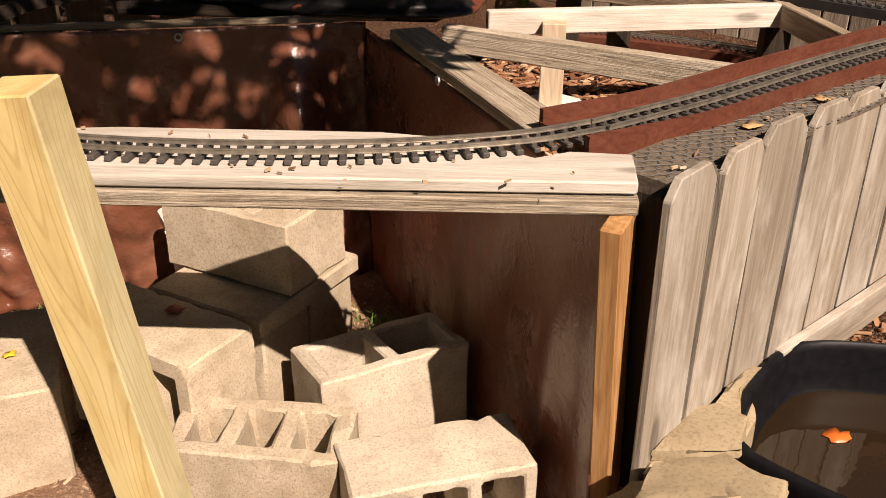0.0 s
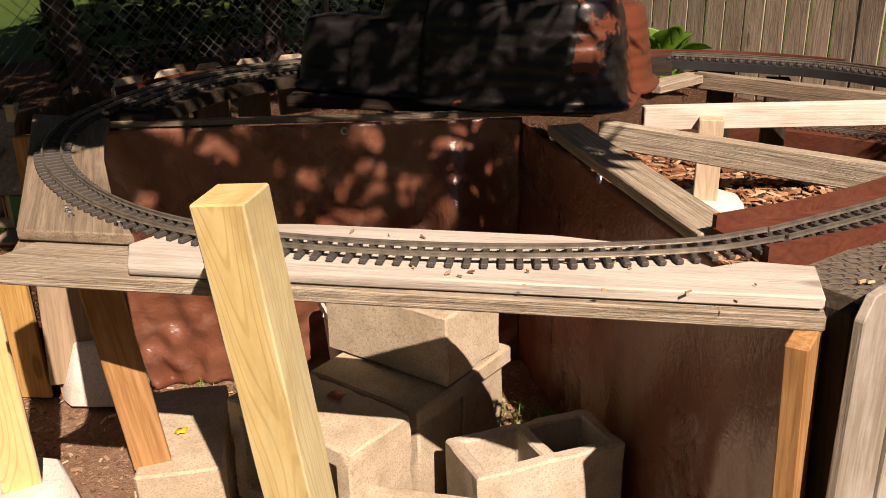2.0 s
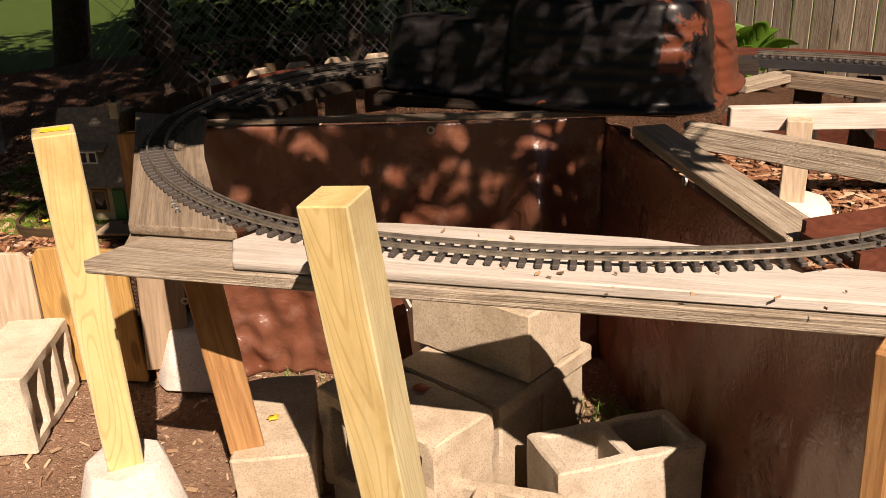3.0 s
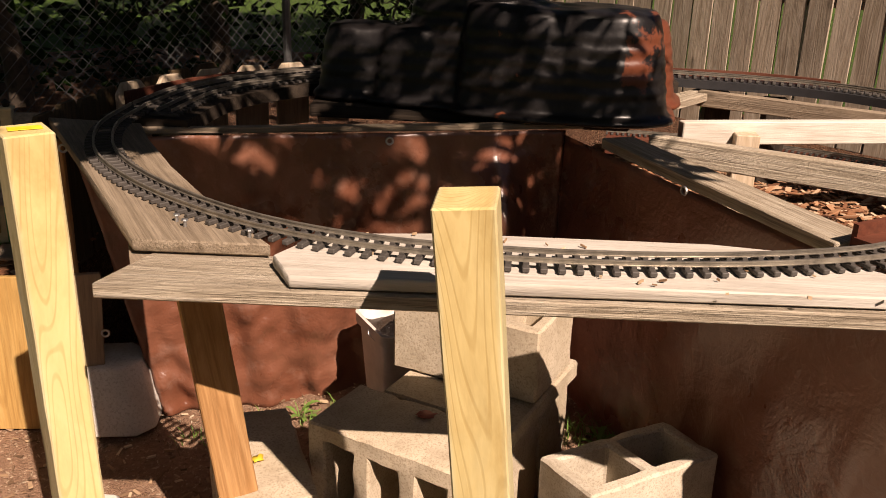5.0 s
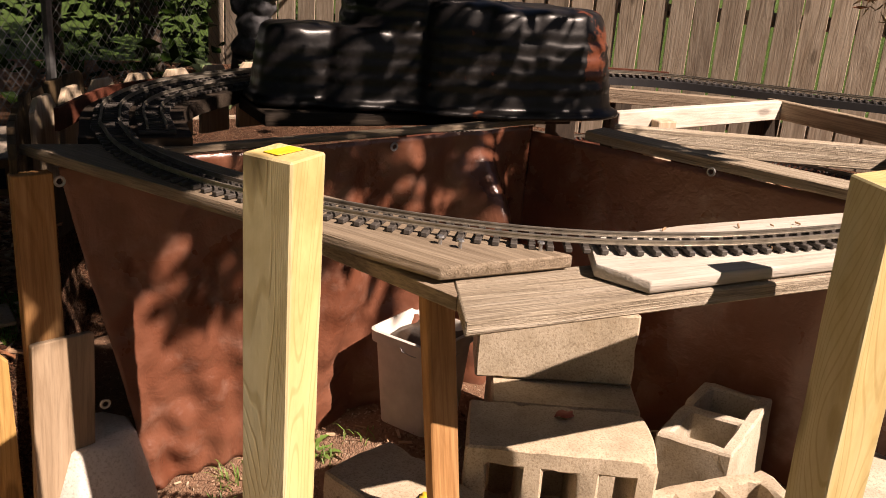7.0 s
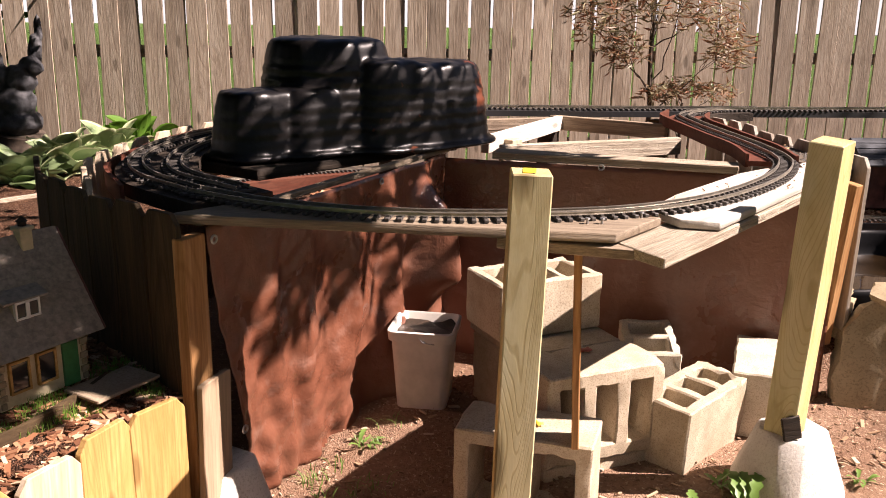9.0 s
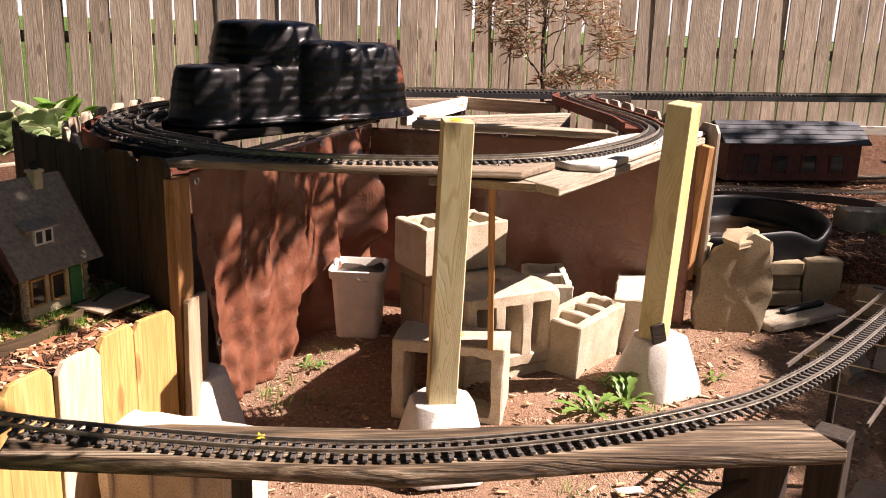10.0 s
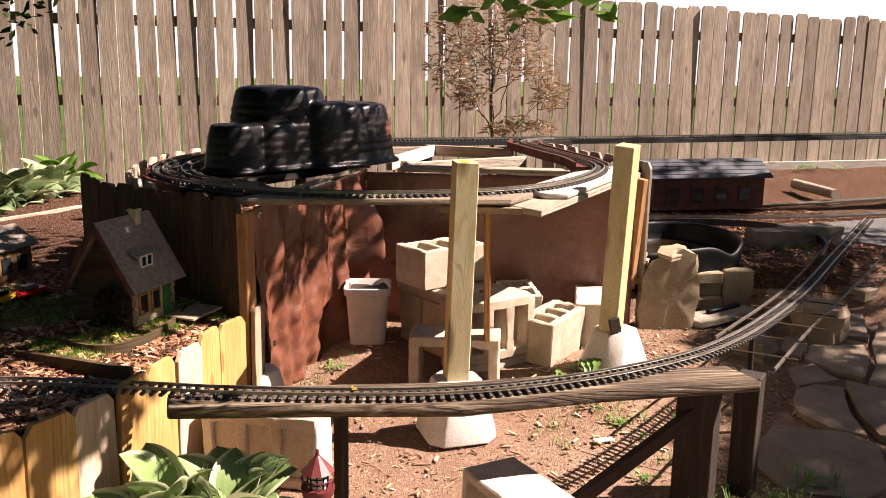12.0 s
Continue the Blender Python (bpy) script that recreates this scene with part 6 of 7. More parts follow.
hosta(-0.16, 6.15, 0.36, 16, 0.26, 10, (M_leafsun, M_leafsun), "bright green broad-leaved plant before the tall fence")


def weed(x, y, z, n, size, seed, label):
    """A rosette of toothed, arching leaves."""
    rr = random.Random(seed)
    ob = thing("weed", pose(x, y, z), label, "weed", "weeds in the soil")
    for k in range(n):
        bm = bmesh.new()
        a, L, rise = rr.uniform(0, 6.28), size * rr.uniform(0.6, 1.2), rr.uniform(0.35, 1.0)
        ox, oy = rr.uniform(-0.02, 0.02), rr.uniform(-0.02, 0.02)
        curl = rr.uniform(-0.25, 0.25)
        rows = []
        for i in range(12):
            t = i / 11
            wd = L * 0.085 * (0.12 + math.sin(math.pi * t ** 1.4) ** 0.8) * (1.25 if i % 2 else 0.7) * (1 - 0.9 * t ** 6)
            r, h = L * t * 0.75, L * rise * (t * 1.2 - 0.8 * t * t)
            b = a + curl * t
            rows.append([bm.verts.new((ox + r * math.cos(b) - math.sin(b) * wd * q, oy + r * math.sin(b) + math.cos(b) * wd * q, h + 0.35 * wd * abs(q))) for q in (-1, 0, 1)])
        for u, v in zip(rows, rows[1:]):
            for q in (0, 1):
                bm.faces.new((u[q], u[q + 1], v[q + 1], v[q]))
        part("leaf", bm, M_weed, ob, m=pose(x, y, z), smooth=180)
    return ob


for i, (x, y, n, s) in enumerate(((-0.95, 1.42, 14, 0.16), (-0.82, 1.36, 12, 0.18), (-0.70, 1.50, 10, 0.13), (-0.35, 1.20, 9, 0.08), (-1.05, 1.25, 10, 0.08), (-1.12, 1.1, 12, 0.07), (-1.75, 0.75, 14, 0.10), (-1.5, 0.85, 10, 0.08), (-0.35, 2.45, 9, 0.10), (-1.28, 2.50, 9, 0.09), (-1.25, 0.35, 14, 0.11), (-1.6, 0.35, 10, 0.1), (-1.0, 1.05, 8, 0.07), (-1.15, 0.98, 8, 0.06))):
    weed(x, y, height(x, y) - 0.005, n, s, 40 + i, "small bright green broad-leaved weed")


def leaf_cards(centers, n, size, spread, seed, flat=0.5, narrow=0.5):
    """Many small bent leaves scattered round the given centres (x, y, z, radius)."""
    r = np.random.RandomState(seed)
    verts, faces = [], []
    for cx, cy, cz, rad in centers:
        for _ in range(n):
            d = r.normal(size=3)
            d /= np.linalg.norm(d)
            p = np.array((cx, cy, cz)) + d * rad * r.uniform(0.15, 1.0) ** 0.5 * np.array((1, 1, flat))
            L = size * r.uniform(0.6, 1.3)
            u = r.normal(size=3) * np.array((1, 1, 0.5))
            u /= np.linalg.norm(u)
            w = np.cross(u, r.normal(size=3))
            w /= np.linalg.norm(w)
            nn = np.cross(u, w)
            k = len(verts)
            verts += [tuple(p), tuple(p + u * L * 0.5 + w * L * narrow * 0.5 + nn * L * 0.08), tuple(p + u * L), tuple(p + u * L * 0.5 - w * L * narrow * 0.5 + nn * L * 0.08)]
            faces += [(k, k + 1, k + 2), (k, k + 2, k + 3)]
    me = bpy.data.meshes.new("leaves")
    me.from_pydata(verts, [], faces)
    return me


def limb(bm, a, b, r0, r1, seed, k=7, wob=0.06):
    a, b = Vector(a), Vector(b)
    n = 9
    path = [a.lerp(b, i / n) + noise.noise_vector(Vector((i * 0.6, seed, 0))) * wob * (b - a).length * (0 if i in (0,) else 1) for i in range(n + 1)]
    tube(bm, path, [r0 + (r1 - r0) * i / n for i in range(n + 1)], k)
    return path


def tree(name, base, trunk_top, r, clumps, n, size, seed, label, leaf, flat=0.6, narrow=0.5, low=4):
    ob = thing(name, Matrix.Translation(base), label, "tree")
    bm = bmesh.new()
    path = limb(bm, base, trunk_top, r, r * 0.55, seed, 9, 0.03)
    rr = random.Random(seed)
    for i, c in enumerate(clumps):
        s = path[rr.randrange(low, 10)]
        q = limb(bm, s, c[:3], r * 0.32, r * 0.06, seed + i, 6)
        for k in range(3):
            e = Vector(c[:3]) + Vector((rr.uniform(-1, 1), rr.uniform(-1, 1), rr.uniform(-0.4, 0.6))) * c[3] * 0.8
            limb(bm, q[6], e, r * 0.1, r * 0.02, seed + i * 7 + k, 5)
    part("trunk", bm, M_bark, ob, m=Matrix(), smooth=60)
    put("crown", leaf_cards(clumps, n, size, 1, seed, flat, narrow), leaf, ob, Matrix())
    return ob


# the big tree beside the lawn whose crown dapples the table and shades the village
def shade_spots(targets, h):
    """Crown clumps above the ground spots that lie in leaf shade."""
    return [(x + to_sun.x / to_sun.z * (hh - z), y + to_sun.y / to_sun.z * (hh - z), hh, r) for (x, y, z, r), hh in zip(targets, h)]


rr = random.Random(8)
spots = [(-1.42, 2.86, 0.9, 0.36), (-1.05, 2.85, 0.9, 0.40), (-0.6, 3.05, 1.1, 0.38), (-0.9, 3.3, 1.2, 0.36), (-1.35, 3.2, 1.0, 0.5), (-1.9, 3.1, 0.9, 0.5), (-1.8, 3.7, 0.9, 0.7), (-1.2, 3.9, 0.9, 0.6), (-2.3, 2.75, 0.7, 0.36), (-2.38, 2.85, 0.75, 0.2), (-2.32, 2.68, 0.62, 0.24), (-2.46, 2.62, 0.6, 0.18), (-2.5, 3.3, 0.6, 0.5), (-0.85, 2.75, 0.62, 0.26),
         (-0.45, 2.80, 0.9, 0.25), (-0.50, 2.78, 0.8, 0.22), (-0.42, 2.75, 0.9, 0.20), (-0.55, 2.80, 0.6, 0.18), (-1.25, 2.62, 0.75, 0.20), (-1.55, 2.56, 0.60, 0.13), (-2.8, 3.9, 0.6, 0.7), (-3.2, 3.2, 0.6, 0.6), (-3.08, 2.1, 0.35, 0.16), (-3.4, 2.2, 0.3, 0.3), (-2.06, 2.62, 0.75, 0.22), (-2.15, 2.95, 0.75, 0.3), (-1.74, 2.44, 0.78, 0.15), (-1.84, 2.41, 0.66, 0.13), (-1.96, 2.38, 0.72, 0.11), (-2.96, 2.28, 0.3, 0.17), (-3.0, 2.35, 0.22, 0.16)]
# spots that an unseen, added tree shades: hedge and far corner
spots_far = [(-1.6, 6.4, 2.0, 1.0), (-2.4, 5.6, 2.0, 1.0), (-3.2, 4.8, 2.0, 1.0), (-2.2, 5.0, 1.0, 0.9), (-1.4, 5.8, 1.0, 0.9), (-3.0, 4.0, 1.0, 0.9), (-2.6, 6.4, 3.0, 1.0), (-3.8, 5.2, 3.0, 1.0), (-4.0, 4.0, 1.5, 0.9), (-3.4, 3.4, 0.6, 0.7)]
tree("garden_tree", (-7.2, -0.9, 0.0), (-6.4, -0.5, 4.8), 0.16, shade_spots(spots, [rr.uniform(2.6, 3.3) for _ in spots]), 58, 0.135, 3, "leafy garden tree whose crown dapples the table", M_leaf, low=8)
tree("garden_tree", (-8.5, 1.5, 0.0), (-7.5, 1.6, 5.4), 0.16, shade_spots(spots_far, [rr.uniform(5.2, 6.4) for _ in spots_far]), 700, 0.17, 4, "unseen leafy tree added to shade the far corner", M_leaf, low=8)
# path and shed spots kept dim by another added tree out of view
spots = [(-0.6, 0.25, 0.05, 0.5), (-1.1, 0.28, 0.05, 0.42), (-0.2, 0.55, 0.05, 0.32), (2.4, 2.0, 0.5, 0.8), (1.3, 0.6, 0.3, 0.55), (0.6, 0.3, 0.2, 0.6), (0.0, 0.2, 0.1, 0.55), (2.2, 0.6, 0.3, 0.7), (0.25, 0.9, 0.1, 0.28), (0.85, 1.0, 0.15, 0.3), (1.6, 1.3, 0.3, 0.45)]
tree("garden_tree", (9.5, -6.0, 0.0), (9.0, -5.6, 5.4), 0.2, shade_spots(spots, [rr.uniform(5.4, 7.0) for _ in spots]), 520, 0.13, 5, "unseen leafy garden tree added to shade the flagstone path", M_leaf)

# unseen dense crown added over the far corner to cut its sky light
rr = random.Random(21)
over = [(rr.uniform(-6.5, -0.6), rr.uniform(3.9, 9.0), rr.uniform(3.0, 4.8), rr.uniform(0.8, 1.1)) for _ in range(44)]
over += [(rr.uniform(-6.0, -1.5), rr.uniform(3.5, 7.5), rr.uniform(2.9, 3.5), rr.uniform(0.55, 0.8)) for _ in range(26)]
tree("garden_tree", (-5.2, 5.6, 0.0), (-4.6, 5.6, 4.2), 0.15, over, 300, 0.2, 22, "unseen leafy tree added to darken the far corner", M_hedgeshade, low=6)

# unseen trees added to close the garden behind the camera and block low sky
for i, (x, y) in enumerate(((2.5, -8.5), (-1.5, -8.0), (-5.0, -7.0), (-8.5, -4.5), (-9.5, -1.0), (-9.5, 3.0), (6.0, -8.0), (12.0, -6.5))):
    rr = random.Random(170 + i)
    cl = [(x + rr.uniform(-1.6, 1.6), y + rr.uniform(-1.0, 1.0), rr.uniform(0.8, 6.4), rr.uniform(0.7, 1.1)) for _ in range(20)]
    tree("garden_tree", (x, y, 0.0), (x + rr.uniform(-0.2, 0.2), y, 4.4), 0.10, cl, 230, 0.2, 190 + i, "unseen dense green tree added to block low sky", M_leaf, 0.8)

# the twig of leaves over the path's end
sp = [(-2.16, 1.17, 1.635, 0.09), (-2.11, 1.09, 1.625, 0.07), (-2.06, 0.98, 1.64, 0.08), (-2.0, 0.87, 1.65, 0.08), (-2.2, 1.3, 1.73, 0.09)]
ob = thing("overhanging_twig", pose(-2.6, 1.0, 2.2), "twig with bright green hanging leaves", "branch")
bm = bmesh.new()
limb(bm, (-6.42, -0.5, 4.7), (-2.30, 1.25, 1.85), 0.03, 0.006, 3, 7, 0.02)
limb(bm, (-2.32, 1.24, 1.87), (-1.98, 0.86, 1.73), 0.006, 0.002, 5)
part("stem", bm, M_bark, ob, m=Matrix())
put("leaf_spray", leaf_cards(sp, 9, 0.10, 1, 4, 0.5, 0.45), M_leafsun, ob, Matrix())


# Japanese maple by the fence
clumps = [(2.0 + dx, 3.51 + dy, z, r) for dx, dy, z, r in ((0, 0, 1.55, 0.25), (0.2, -0.15, 1.75, 0.25), (-0.2, 0.2, 1.75, 0.25), (0.35, -0.25, 1.5, 0.22), (-0.3, 0.2, 1.45, 0.2), (0.05, 0, 1.95, 0.28), (0.3, -0.2, 1.95, 0.25), (-0.15, 0.1, 1.25, 0.16), (0.4, -0.35, 1.25, 0.15))]
tree("japanese_maple", (2.05, 3.51, 0.3), (2.03, 3.51, 1.5), 0.018, clumps, 260, 0.085, 12, "slender Japanese maple with thin reddish leaves by the fence", M_maple, 0.9, 0.16)
tree("low_shrub", (2.2, 3.35, 0.3), (2.2, 3.35, 0.9), 0.015, [(2.2, 3.35, 1.0, 0.16), (2.35, 3.2, 0.98, 0.15), (2.08, 3.45, 0.97, 0.13)], 150, 0.07, 14, "low shrub with dry orange leaves behind the track", M_maple, 0.5, 0.2)

stump = bmesh.new()
limb(stump, (-0.94, 6.19, 0.28), (-0.93, 6.20, 0.68), 0.17, 0.15, 31, 14, 0.03)
tagged(part("tree_stump", stump, M_bark, None, smooth=60), "cut tree stump carrying a dark statue beside the hostas", "stump")


def statue():
    """A weathered dark garden statue as one plain lumpy shape: a seated body with a raised wing."""
    bm = bmesh.new()
    for x, y, z, rx, ry, rz in ((0, 0, 0.08, 0.15, 0.13, 0.09), (0, 0, 0.20, 0.12, 0.11, 0.13), (0.03, -0.02, 0.34, 0.10, 0.09, 0.10), (0.09, -0.06, 0.42, 0.08, 0.07, 0.06), (-0.10, 0.02, 0.40, 0.06, 0.05, 0.14), (-0.15, 0.03, 0.56, 0.05, 0.04, 0.14), (0.14, -0.02, 0.50, 0.035, 0.05, 0.12), (0.17, -0.02, 0.62, 0.022, 0.035, 0.11)):
        bmesh.ops.create_icosphere(bm, subdivisions=4, radius=1, matrix=pose(x, y, z) @ Matrix.Diagonal((rx, ry, rz, 1)))
    for v in bm.verts:
        v.co += noise.noise_vector(v.co * 16) * 0.018 + noise.noise_vector(v.co * 45) * 0.008
    ob = part("statue", bm, M_statue, None, "", pose(-0.93, 6.20, 0.665), 180)
    mod = ob.modifiers.new("one_body", "REMESH")
    mod.mode = "VOXEL"
    mod.voxel_size = 0.009
    mod.use_smooth_shade = True
    return tagged(ob, "weathered dark grey garden statue on a tree stump", "statue")


statue()


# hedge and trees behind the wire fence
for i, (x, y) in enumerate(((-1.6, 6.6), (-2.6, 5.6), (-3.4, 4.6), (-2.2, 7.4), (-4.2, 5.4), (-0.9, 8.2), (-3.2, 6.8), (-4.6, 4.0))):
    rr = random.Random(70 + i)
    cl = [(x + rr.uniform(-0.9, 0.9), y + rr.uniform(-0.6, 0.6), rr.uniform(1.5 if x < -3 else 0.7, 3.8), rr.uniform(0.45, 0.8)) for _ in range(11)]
    tree("hedge_tree", (x, y, 0.2), (x + rr.uniform(-0.2, 0.2), y, 2.6), 0.07, cl, 260, 0.11, 90 + i, "dense green tree behind the wire fence, leaves darkened for shade", M_hedgeshade, 0.8)


def chain_link():
    ob = thing("chain_link_fence", pose(-2.5, 4.0, 0.4), "galvanised chain-link fence in front of dark trees", "fence", kind="structure")
    a, b = Vector((-3.4, 3.2, 0.45)), Vector((-0.75, 6.95, 0.45))
    d = (b - a).normalized()
    n = (b - a).length
    bm = bmesh.new()
    h = 1.25
    step = 0.062
    k = int(n / step)
    for i in range(-int(h / step), k):
        for sgn in (1, -1):
            s0 = i * step if sgn > 0 else i * step + h
            t0, t1 = 0.0, 1.0
            p0, p1 = s0, s0 + sgn * h
            pts = []
            for t in (0.0, 1.0):
                pts.append((p0 + (p1 - p0) * t, h * t))
            if min(p0, p1) < 0 or max(p0, p1) > n:
                continue
            tube(bm, [a + d * pts[0][0] + Vector((0, 0, pts[0][1])), a + d * pts[1][0] + Vector((0, 0, pts[1][1]))], 0.0016, 3)
    part("mesh_wire", bm, M_galv, ob, m=Matrix())
    bm = bmesh.new()
    tube(bm, [a + Vector((0, 0, h)), b + Vector((0, 0, h))], 0.018, 8)
    part("top_rail", bm, M_galv, ob, m=Matrix())
    for t in (0.0, 0.5, 1.0):
        p = a.lerp(b, t)
        bm = bmesh.new()
        tube(bm, [p + Vector((0, 0, -0.2)), p + Vector((0, 0, h + 0.05))], 0.024, 8)
        part("fence_pipe", bm, M_galv, ob, m=Matrix())


chain_link()


# ---- fallen leaves and loose bits ----
def fallen(x, y, z, size, rz, mat, label, seed):
    bm = bmesh.new()
    c = bm.verts.new((0, 0, 0.004))
    ring = []
    for k in range(12):
        a = 2 * math.pi * k / 12
        r = size * (0.5 + 0.28 * abs(math.cos(2.5 * a)))
        ring.append(bm.verts.new((r * math.cos(a), r * math.sin(a) * 0.8, 0.004 + 0.01 * noise.noise(Vector((math.cos(a), math.sin(a), seed))))))
    for i in range(12):
        bm.faces.new((c, ring[i], ring[(i + 1) % 12]))
    ob = part("fallen_leaf", bm, mat, None, "", pose(x, y, z, 0, 0, rz), 180)
    mod = ob.modifiers.new("thickness", "SOLIDIFY")
    mod.thickness = 0.0008
    return tagged(ob, label, "leaf", "fallen leaves")


fallen(-0.812, 1.942, 0.405, 0.036, 20, M_leafred, "red fallen leaf on a concrete block", 1)
fallen(-1.19, 1.83, 0.314, 0.024, 60, M_leafyellow, "yellow fallen leaf on a concrete block", 2)
fallen(0.44, 1.90, 0.942, 0.035, 10, M_leafdry, "dry tan leaf on the dark strip", 3)
fallen(-2.42, 1.48, 0.50, 0.02, 10, M_leafyellow, "yellow fallen leaf on the bridge track", 4)


def chips(n, region, h, mats, label, smin, smax, seed, name="wood_chips"):
    """Loose chips lying on a surface."""
    r = np.random.RandomState(seed)
    verts, faces = [], []
    for _ in range(n):
        x, y = r.uniform(region[0], region[1]), r.uniform(region[2], region[3])
        z = h(x, y)
        if z is None:
            continue
        L, w, t = r.uniform(smin, smax), r.uniform(0.12, 0.4), r.uniform(0.002, 0.006)
        a, tl = r.uniform(0, math.pi), r.uniform(-0.35, 0.35)
        dx, dy = math.cos(a), math.sin(a)
        k = len(verts)
        for sx, sy, sz in ((-1, -1, 0), (1, -1, 0), (1, 1, 0), (-1, 1, 0), (-1, -1, 1), (1, -1, 1), (1, 1, 1), (-1, 1, 1)):
            u, v = sx * L / 2 * r.uniform(0.8, 1.0), sy * L * w / 2 * r.uniform(0.7, 1.0)
            verts.append((x + dx * u - dy * v, y + dy * u + dx * v, z + sz * t + u * tl + 0.001))
        faces += [tuple(k + q for q in f) for f in ((4, 5, 6, 7), (0, 1, 5, 4), (1, 2, 6, 5), (2, 3, 7, 6), (3, 0, 4, 7))]
    me = bpy.data.meshes.new("chips")
    me.from_pydata(verts, [], faces)
    k = Mat(name + "_mat", 0.85, spec=0.2)
    k.color(k.ramp(k.island(), mats))
    return tagged(put(name, me, k.m), label, "mulch", kind="stuff")


CHIP = [(0.0, (0.09, 0.036, 0.02)), (0.4, (0.25, 0.11, 0.055)), (0.75, (0.38, 0.22, 0.125)), (1.0, (0.55, 0.41, 0.28))]
SOILCHIP = [(0.0, (0.10, 0.06, 0.035)), (0.5, (0.24, 0.15, 0.09)), (0.85, (0.36, 0.26, 0.17)), (1.0, (0.55, 0.45, 0.33))]
chips(11000, (-3.6, -1.95, 2.05, 4.0), lambda x, y: bed_height(x, y) if in_poly(poly_bed, x, y) else None, CHIP, "brown wood mulch chips on the raised bed", 0.015, 0.065, 1)
poly_raft = [Vector(p) for p in RAFT_BED]
chips(4500, (-0.5, 1.0, 1.8, 3.9), lambda x, y: 0.565 + 0.02 * noise.noise(Vector((x * 4, y * 4, 1))) if in_poly(poly_raft, x, y) else None, CHIP, "curly brown wood shavings under the rafters", 0.02, 0.085, 2)
chips(3000, (-2.6, 0.6, 0.3, 2.7), lambda x, y: height(x, y) + noise.noise(Vector((x * 1.3, y * 1.3, 0))) * 0.018 - 0.004, SOILCHIP, "scattered bark bits and crumbs on the bare soil", 0.006, 0.022, 3, "soil_crumbs")
chips(7000, (0.6, 3.6, 0.4, 3.2), lambda x, y: height(x, y) + noise.noise(Vector((x * 1.3, y * 1.3, 0))) * 0.018 - 0.003 if height(x, y) > 0.12 and math.hypot((x - 1.05) / 0.60, (y - 1.70) / 0.36) > 1.05 else None, CHIP, "brown wood mulch chips on the terrace", 0.012, 0.05, 4)

PEBBLE = [(0.0, (0.22, 0.21, 0.20)), (0.5, (0.42, 0.41, 0.39)), (1.0, (0.66, 0.65, 0.62))]
chips(1500, (-3.25, -2.72, 2.15, 2.68), lambda x, y: bed_height(x, y) + 0.004 if abs((x + 3.0) * 0.66 - (y - 2.40) * -0.75) < 0.085 and in_poly(poly_bed, x, y) else None, PEBBLE, "pale grey gravel along the village track", 0.006, 0.016, 9, "track_gravel")

# small details
fallen(0.70, 1.80, 0.298, 0.045, 30, M_leaforange, "orange leaf floating on the dark pond", 5)
for i, (x, y, z, sz, mt, lb) in enumerate(((-1.34, 1.10, 0.02, 0.018, M_leafdry, "dry tan leaf on the bare soil"), (-0.93, 1.18, 0.035, 0.022, M_leafdry, "dry tan leaf on the bare soil"), (-1.7, 1.25, 0.012, 0.02, M_leafdry, "dry tan leaf on the bare soil"), (-1.05, 1.62, 0.06, 0.022, M_leafdry, "dry tan leaf on the bare soil"),
                                        (-2.05, 1.45, 0.012, 0.02, M_leafdry, "dry tan leaf on the bare soil"), (-0.2, 1.35, 0.06, 0.025, M_leafdry, "dry tan leaf on the bare soil"), (-2.50, 2.50, 0.505, 0.022, M_leafyellow, "yellow fallen leaf on the mulch bed"), (-1.45, 2.05, 0.012, 0.022, M_leafdry, "dry tan leaf on the bare soil"),
                                        (0.62, 2.10, 0.942, 0.03, M_leafdry, "dry tan leaf on the dark strip"), (-0.43, 2.28, 0.07, 0.03, M_leafred, "red fallen leaf on the soil"), (0.15, 1.22, 0.065, 0.03, M_leafdry, "dry tan leaf on the bare soil"))):
    fallen(x, y, z, sz, 40 * i, mt, lb, 20 + i)
tagged(part("white_chip", rough_box(0.085, 0.03, 0.008, 0.002, 0.001, 2, 3), M_white, None, "", pose(-1.29, 1.10, 0.016, 0, 0, -40), 40), "small white scrap of board on the soil", "scrap")
tagged(part("wedge", rough_box(0.055, 0.012, 0.075, 0.003, 0.001, 1, 3), M_darkwood, None, "", pose(-0.655, 1.318, 0.298, 0, -14, -40), 40), "small dark wedge at the post's foot", "wedge")
for i, (x, y) in enumerate(((-1.235, 1.63), (-1.262, 1.655), (-1.10, 1.60))):
    bm = bmesh.new()
    cone(bm, 0.0035, 0.0035, 0.014, pose(0, 0, 0), 8)
    cone(bm, 0.007, 0.006, 0.003, pose(0, 0, 0.013), 8)
    tagged(part("screw", bm, M_metal, None, "", pose(x, y, 0.949), 40), "small steel screw standing out of the board", "screw", "screws in the board")
# soil edging and gravel by the cottage
swept("bed_edging", [(-2.95, 2.95, 0.485), (-2.83, 2.70, 0.485), (-2.76, 2.44, 0.485), (-2.72, 2.25, 0.485), (-2.70, 2.16, 0.485)], [(-0.009, -0.03), (0.009, -0.03), (0.009, 0.03), (-0.009, 0.03)], M_oldbrown, "dark brown board edging along the village track", "edging")
swept("bed_edging", [(-2.72, 3.05, 0.50), (-2.66, 2.64, 0.50), (-2.59, 2.45, 0.49), (-2.43, 2.42, 0.49), (-2.22, 2.50, 0.50), (-2.10, 2.58, 0.50)], [(-0.006, -0.03), (0.006, -0.03), (0.006, 0.018), (-0.006, 0.018)], M_oldbrown, "thin dark edging round the green grass patch", "edging")


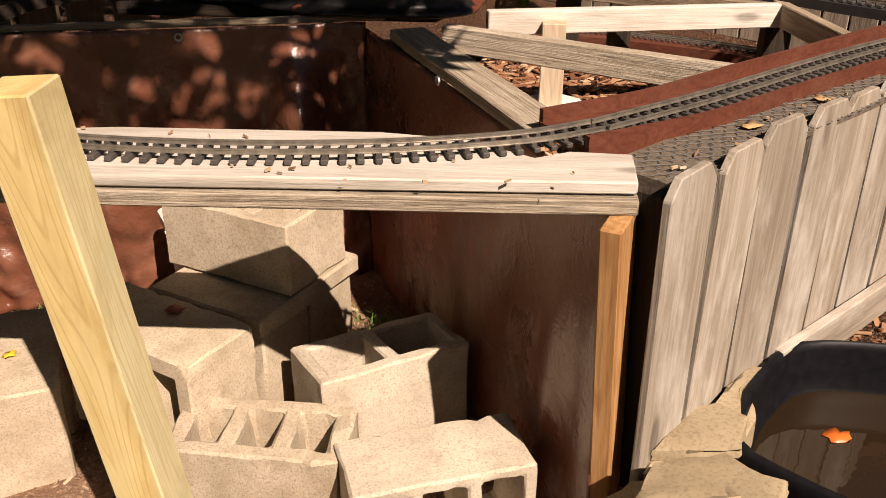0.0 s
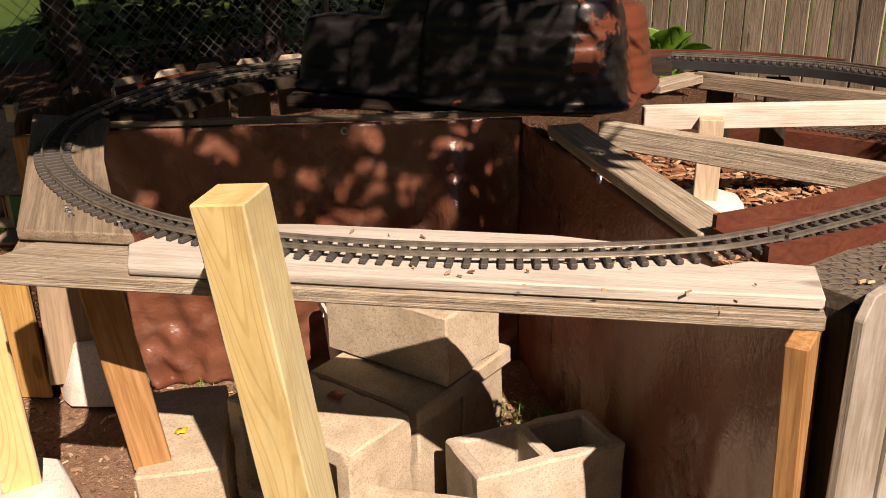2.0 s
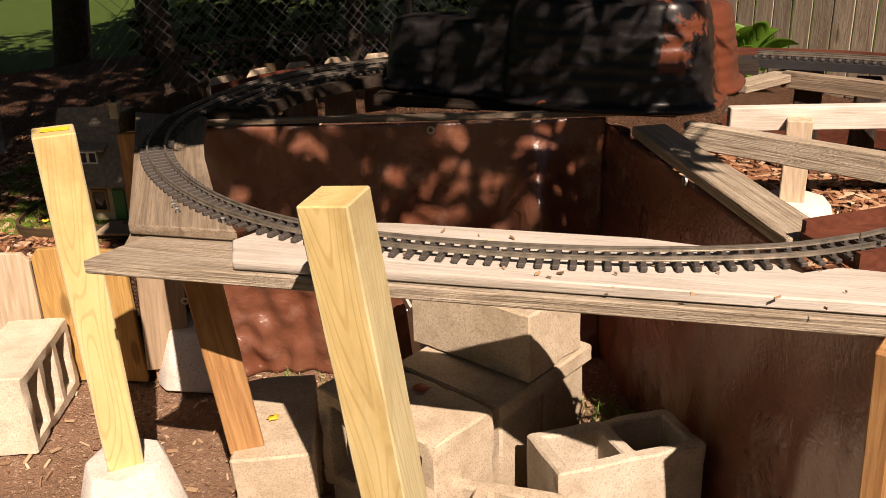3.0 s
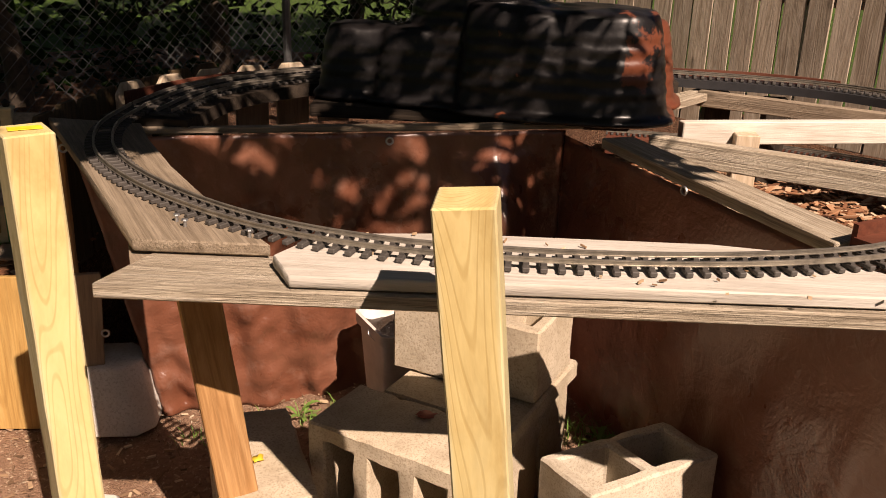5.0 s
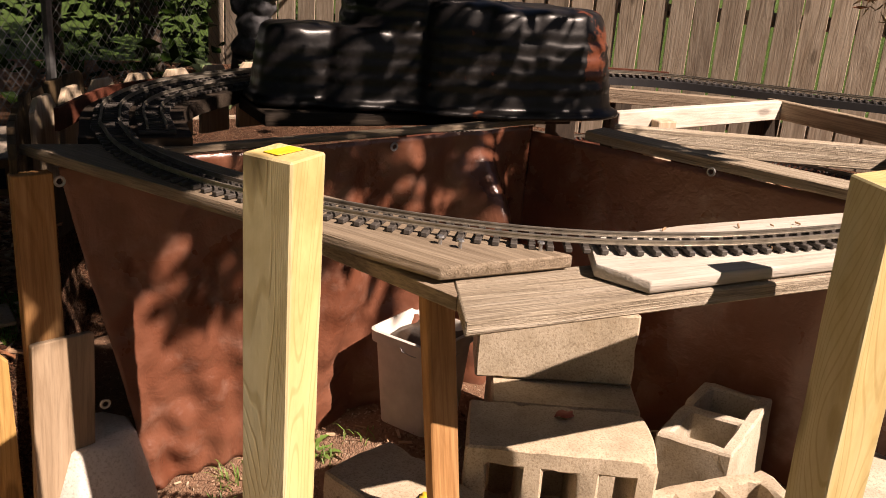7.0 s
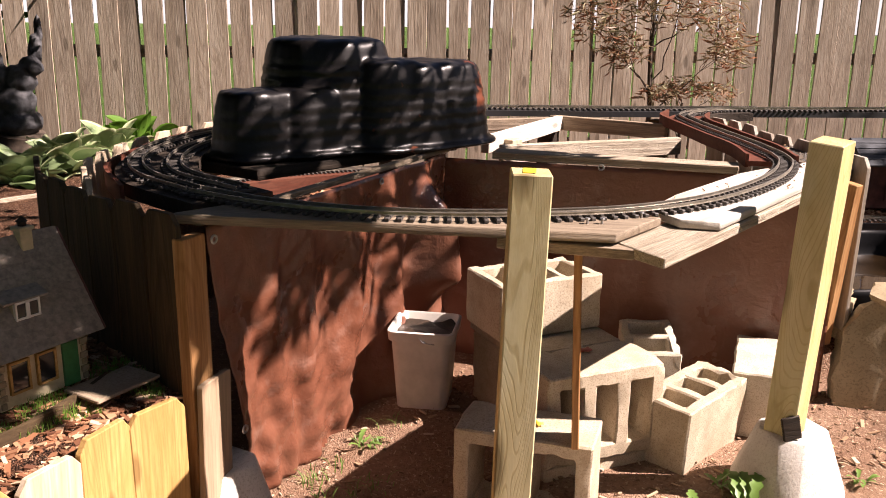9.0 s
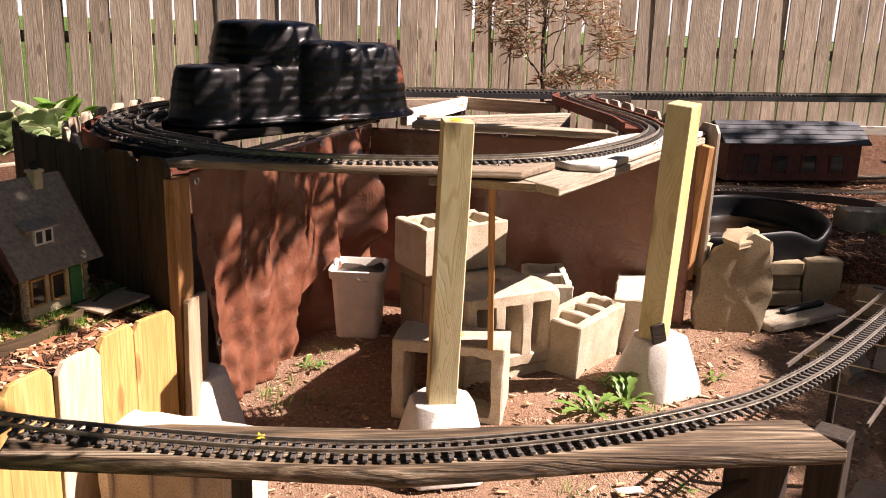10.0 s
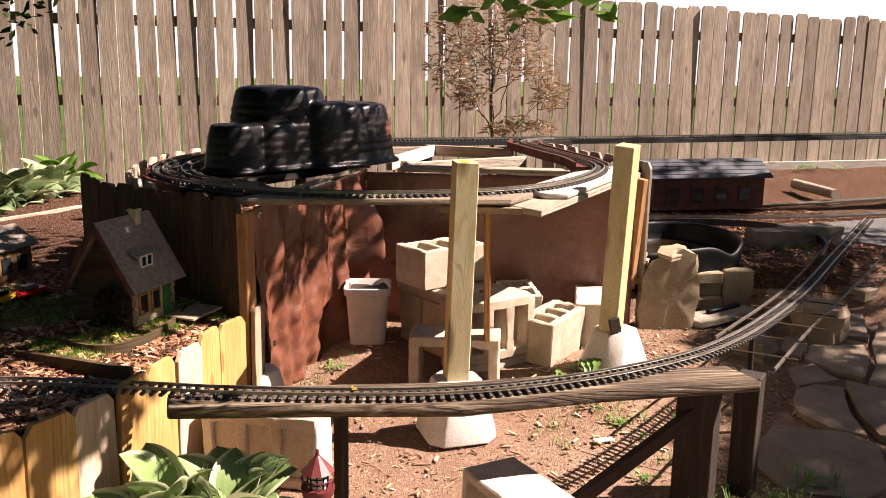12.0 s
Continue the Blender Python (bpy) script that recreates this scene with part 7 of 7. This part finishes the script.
def wisps(n, region, seed, h, label, spots=()):
    """Loose tufts of thin grass blades on the soil."""
    r = np.random.RandomState(seed)
    verts, faces = [], []
    for _ in range(n):
        cx, cy = r.uniform(region[0], region[1]), r.uniform(region[2], region[3])
        for _ in range(r.randint(8, 20)):
            a, L = r.uniform(0, 6.28), h * r.uniform(0.5, 1.4)
            x, y = cx + r.normal() * 0.025, cy + r.normal() * 0.025
            z = height(x, y) - 0.004
            dx, dy, bend = math.cos(a), math.sin(a), r.uniform(0.2, 0.9)
            k = len(verts)
            for t in (0.0, 0.4, 0.75):
                w = 0.0022 * (1 - 0.6 * t)
                px, py, pz = x + dx * bend * L * t * t, y + dy * bend * L * t * t, z + L * (t - 0.35 * bend * t * t)
                verts += [(px - dy * w, py + dx * w, pz), (px + dy * w, py - dx * w, pz)]
            verts.append((x + dx * bend * L, y + dy * bend * L, z + L * (1 - 0.5 * bend)))
            faces += [(k, k + 1, k + 3, k + 2), (k + 2, k + 3, k + 5, k + 4), (k + 4, k + 5, k + 6)]
    me = bpy.data.meshes.new("wisps")
    me.from_pydata(verts, [], faces)
    return tagged(put("grass_tufts", me, M_weed), label, "grass", kind="stuff")


wisps(26, (-1.95, -1.15, 0.15, 0.62), 5, 0.085, "thin green grass tufts round the bridge posts")
wisps(16, (-1.45, -0.8, 0.75, 1.35), 6, 0.045, "short green grass tufts on the bare soil")
wisps(10, (-0.55, -0.30, 2.30, 2.55), 7, 0.06, "thin grass tufts behind the concrete blocks")
wisps(8, (-1.6, -1.1, 2.30, 2.50), 8, 0.05, "thin grass tufts at the tarp's foot")
wisps(12, (0.9, 2.0, 0.75, 1.2), 9, 0.05, "pale grass tufts along the stone edging")
tagged(part("paper_tag", rough_box(0.06, 0.03, 0.0012, 0.0004, 0.0004, 2, 3), M_tag, None, "", pose(-1.532, 1.632, 1.1195, 0, 0, 38), 40), "small yellow stapled tag on the post's end", "tag")
slab_stone("flat_stone", [(-2.98, 1.62), (-2.88, 1.56), (-2.80, 1.62), (-2.84, 1.70), (-2.94, 1.71)], 0.0, 0.10, pose(0, 0, -0.01, 0, 0, 0), M_flag, "flat brown stone lying before the hosta", 61, "", 4, 0.012)
board_thing("fence_baseboard", (4.72, 2.33, 0.49), (6.35, 0.915, 0.49), 0.03, 0.10, M_bleached, "pale grey board along the foot of the back fence", "board", seed=71)
for i, (x, y) in enumerate(((5.0, 2.0), (5.35, 1.7), (5.5, 1.57), (5.75, 1.36))):
    weed(x - 0.06, y - 0.06, height(x - 0.06, y - 0.06), 9, 0.13, 80 + i, "bright green weed at the foot of the fence")
swept("bed_edging", [(-1.9, 4.92, 0.505), (-1.49, 4.97, 0.505), (-1.1, 5.0, 0.505), (-0.8, 5.05, 0.505)], [(-0.02, -0.04), (0.02, -0.04), (0.02, 0.02), (-0.02, 0.02)], M_under, "weathered board edging before the large hostas", "edging")
LITTER = [(0.0, (0.14, 0.08, 0.045)), (0.4, (0.34, 0.22, 0.13)), (0.8, (0.46, 0.34, 0.22)), (1.0, (0.56, 0.45, 0.32))]
chips(1100, (-2.6, 0.7, 0.5, 2.6), lambda x, y: height(x, y) + noise.noise(Vector((x * 1.3, y * 1.3, 0))) * 0.018 - 0.001, LITTER, "dry leaf litter and twigs on the bare soil", 0.010, 0.045, 6, "leaf_litter")
chips(60, (-1.25, 0.15, 1.44, 1.70), lambda x, y: 0.949 if -1.0 < x and y < 1.68 and y > 1.49 else None, LITTER, "small dry bits lying on the bleached board", 0.005, 0.014, 7, "board_litter")
chips(120, (0.2, 1.0, 1.62, 2.5), lambda x, y: 0.941 if abs((y - 1.64) - (x - 0.22) * 1.05) < 0.06 else None, LITTER, "small dry bits lying on the dark strip", 0.006, 0.02, 8, "strip_litter")
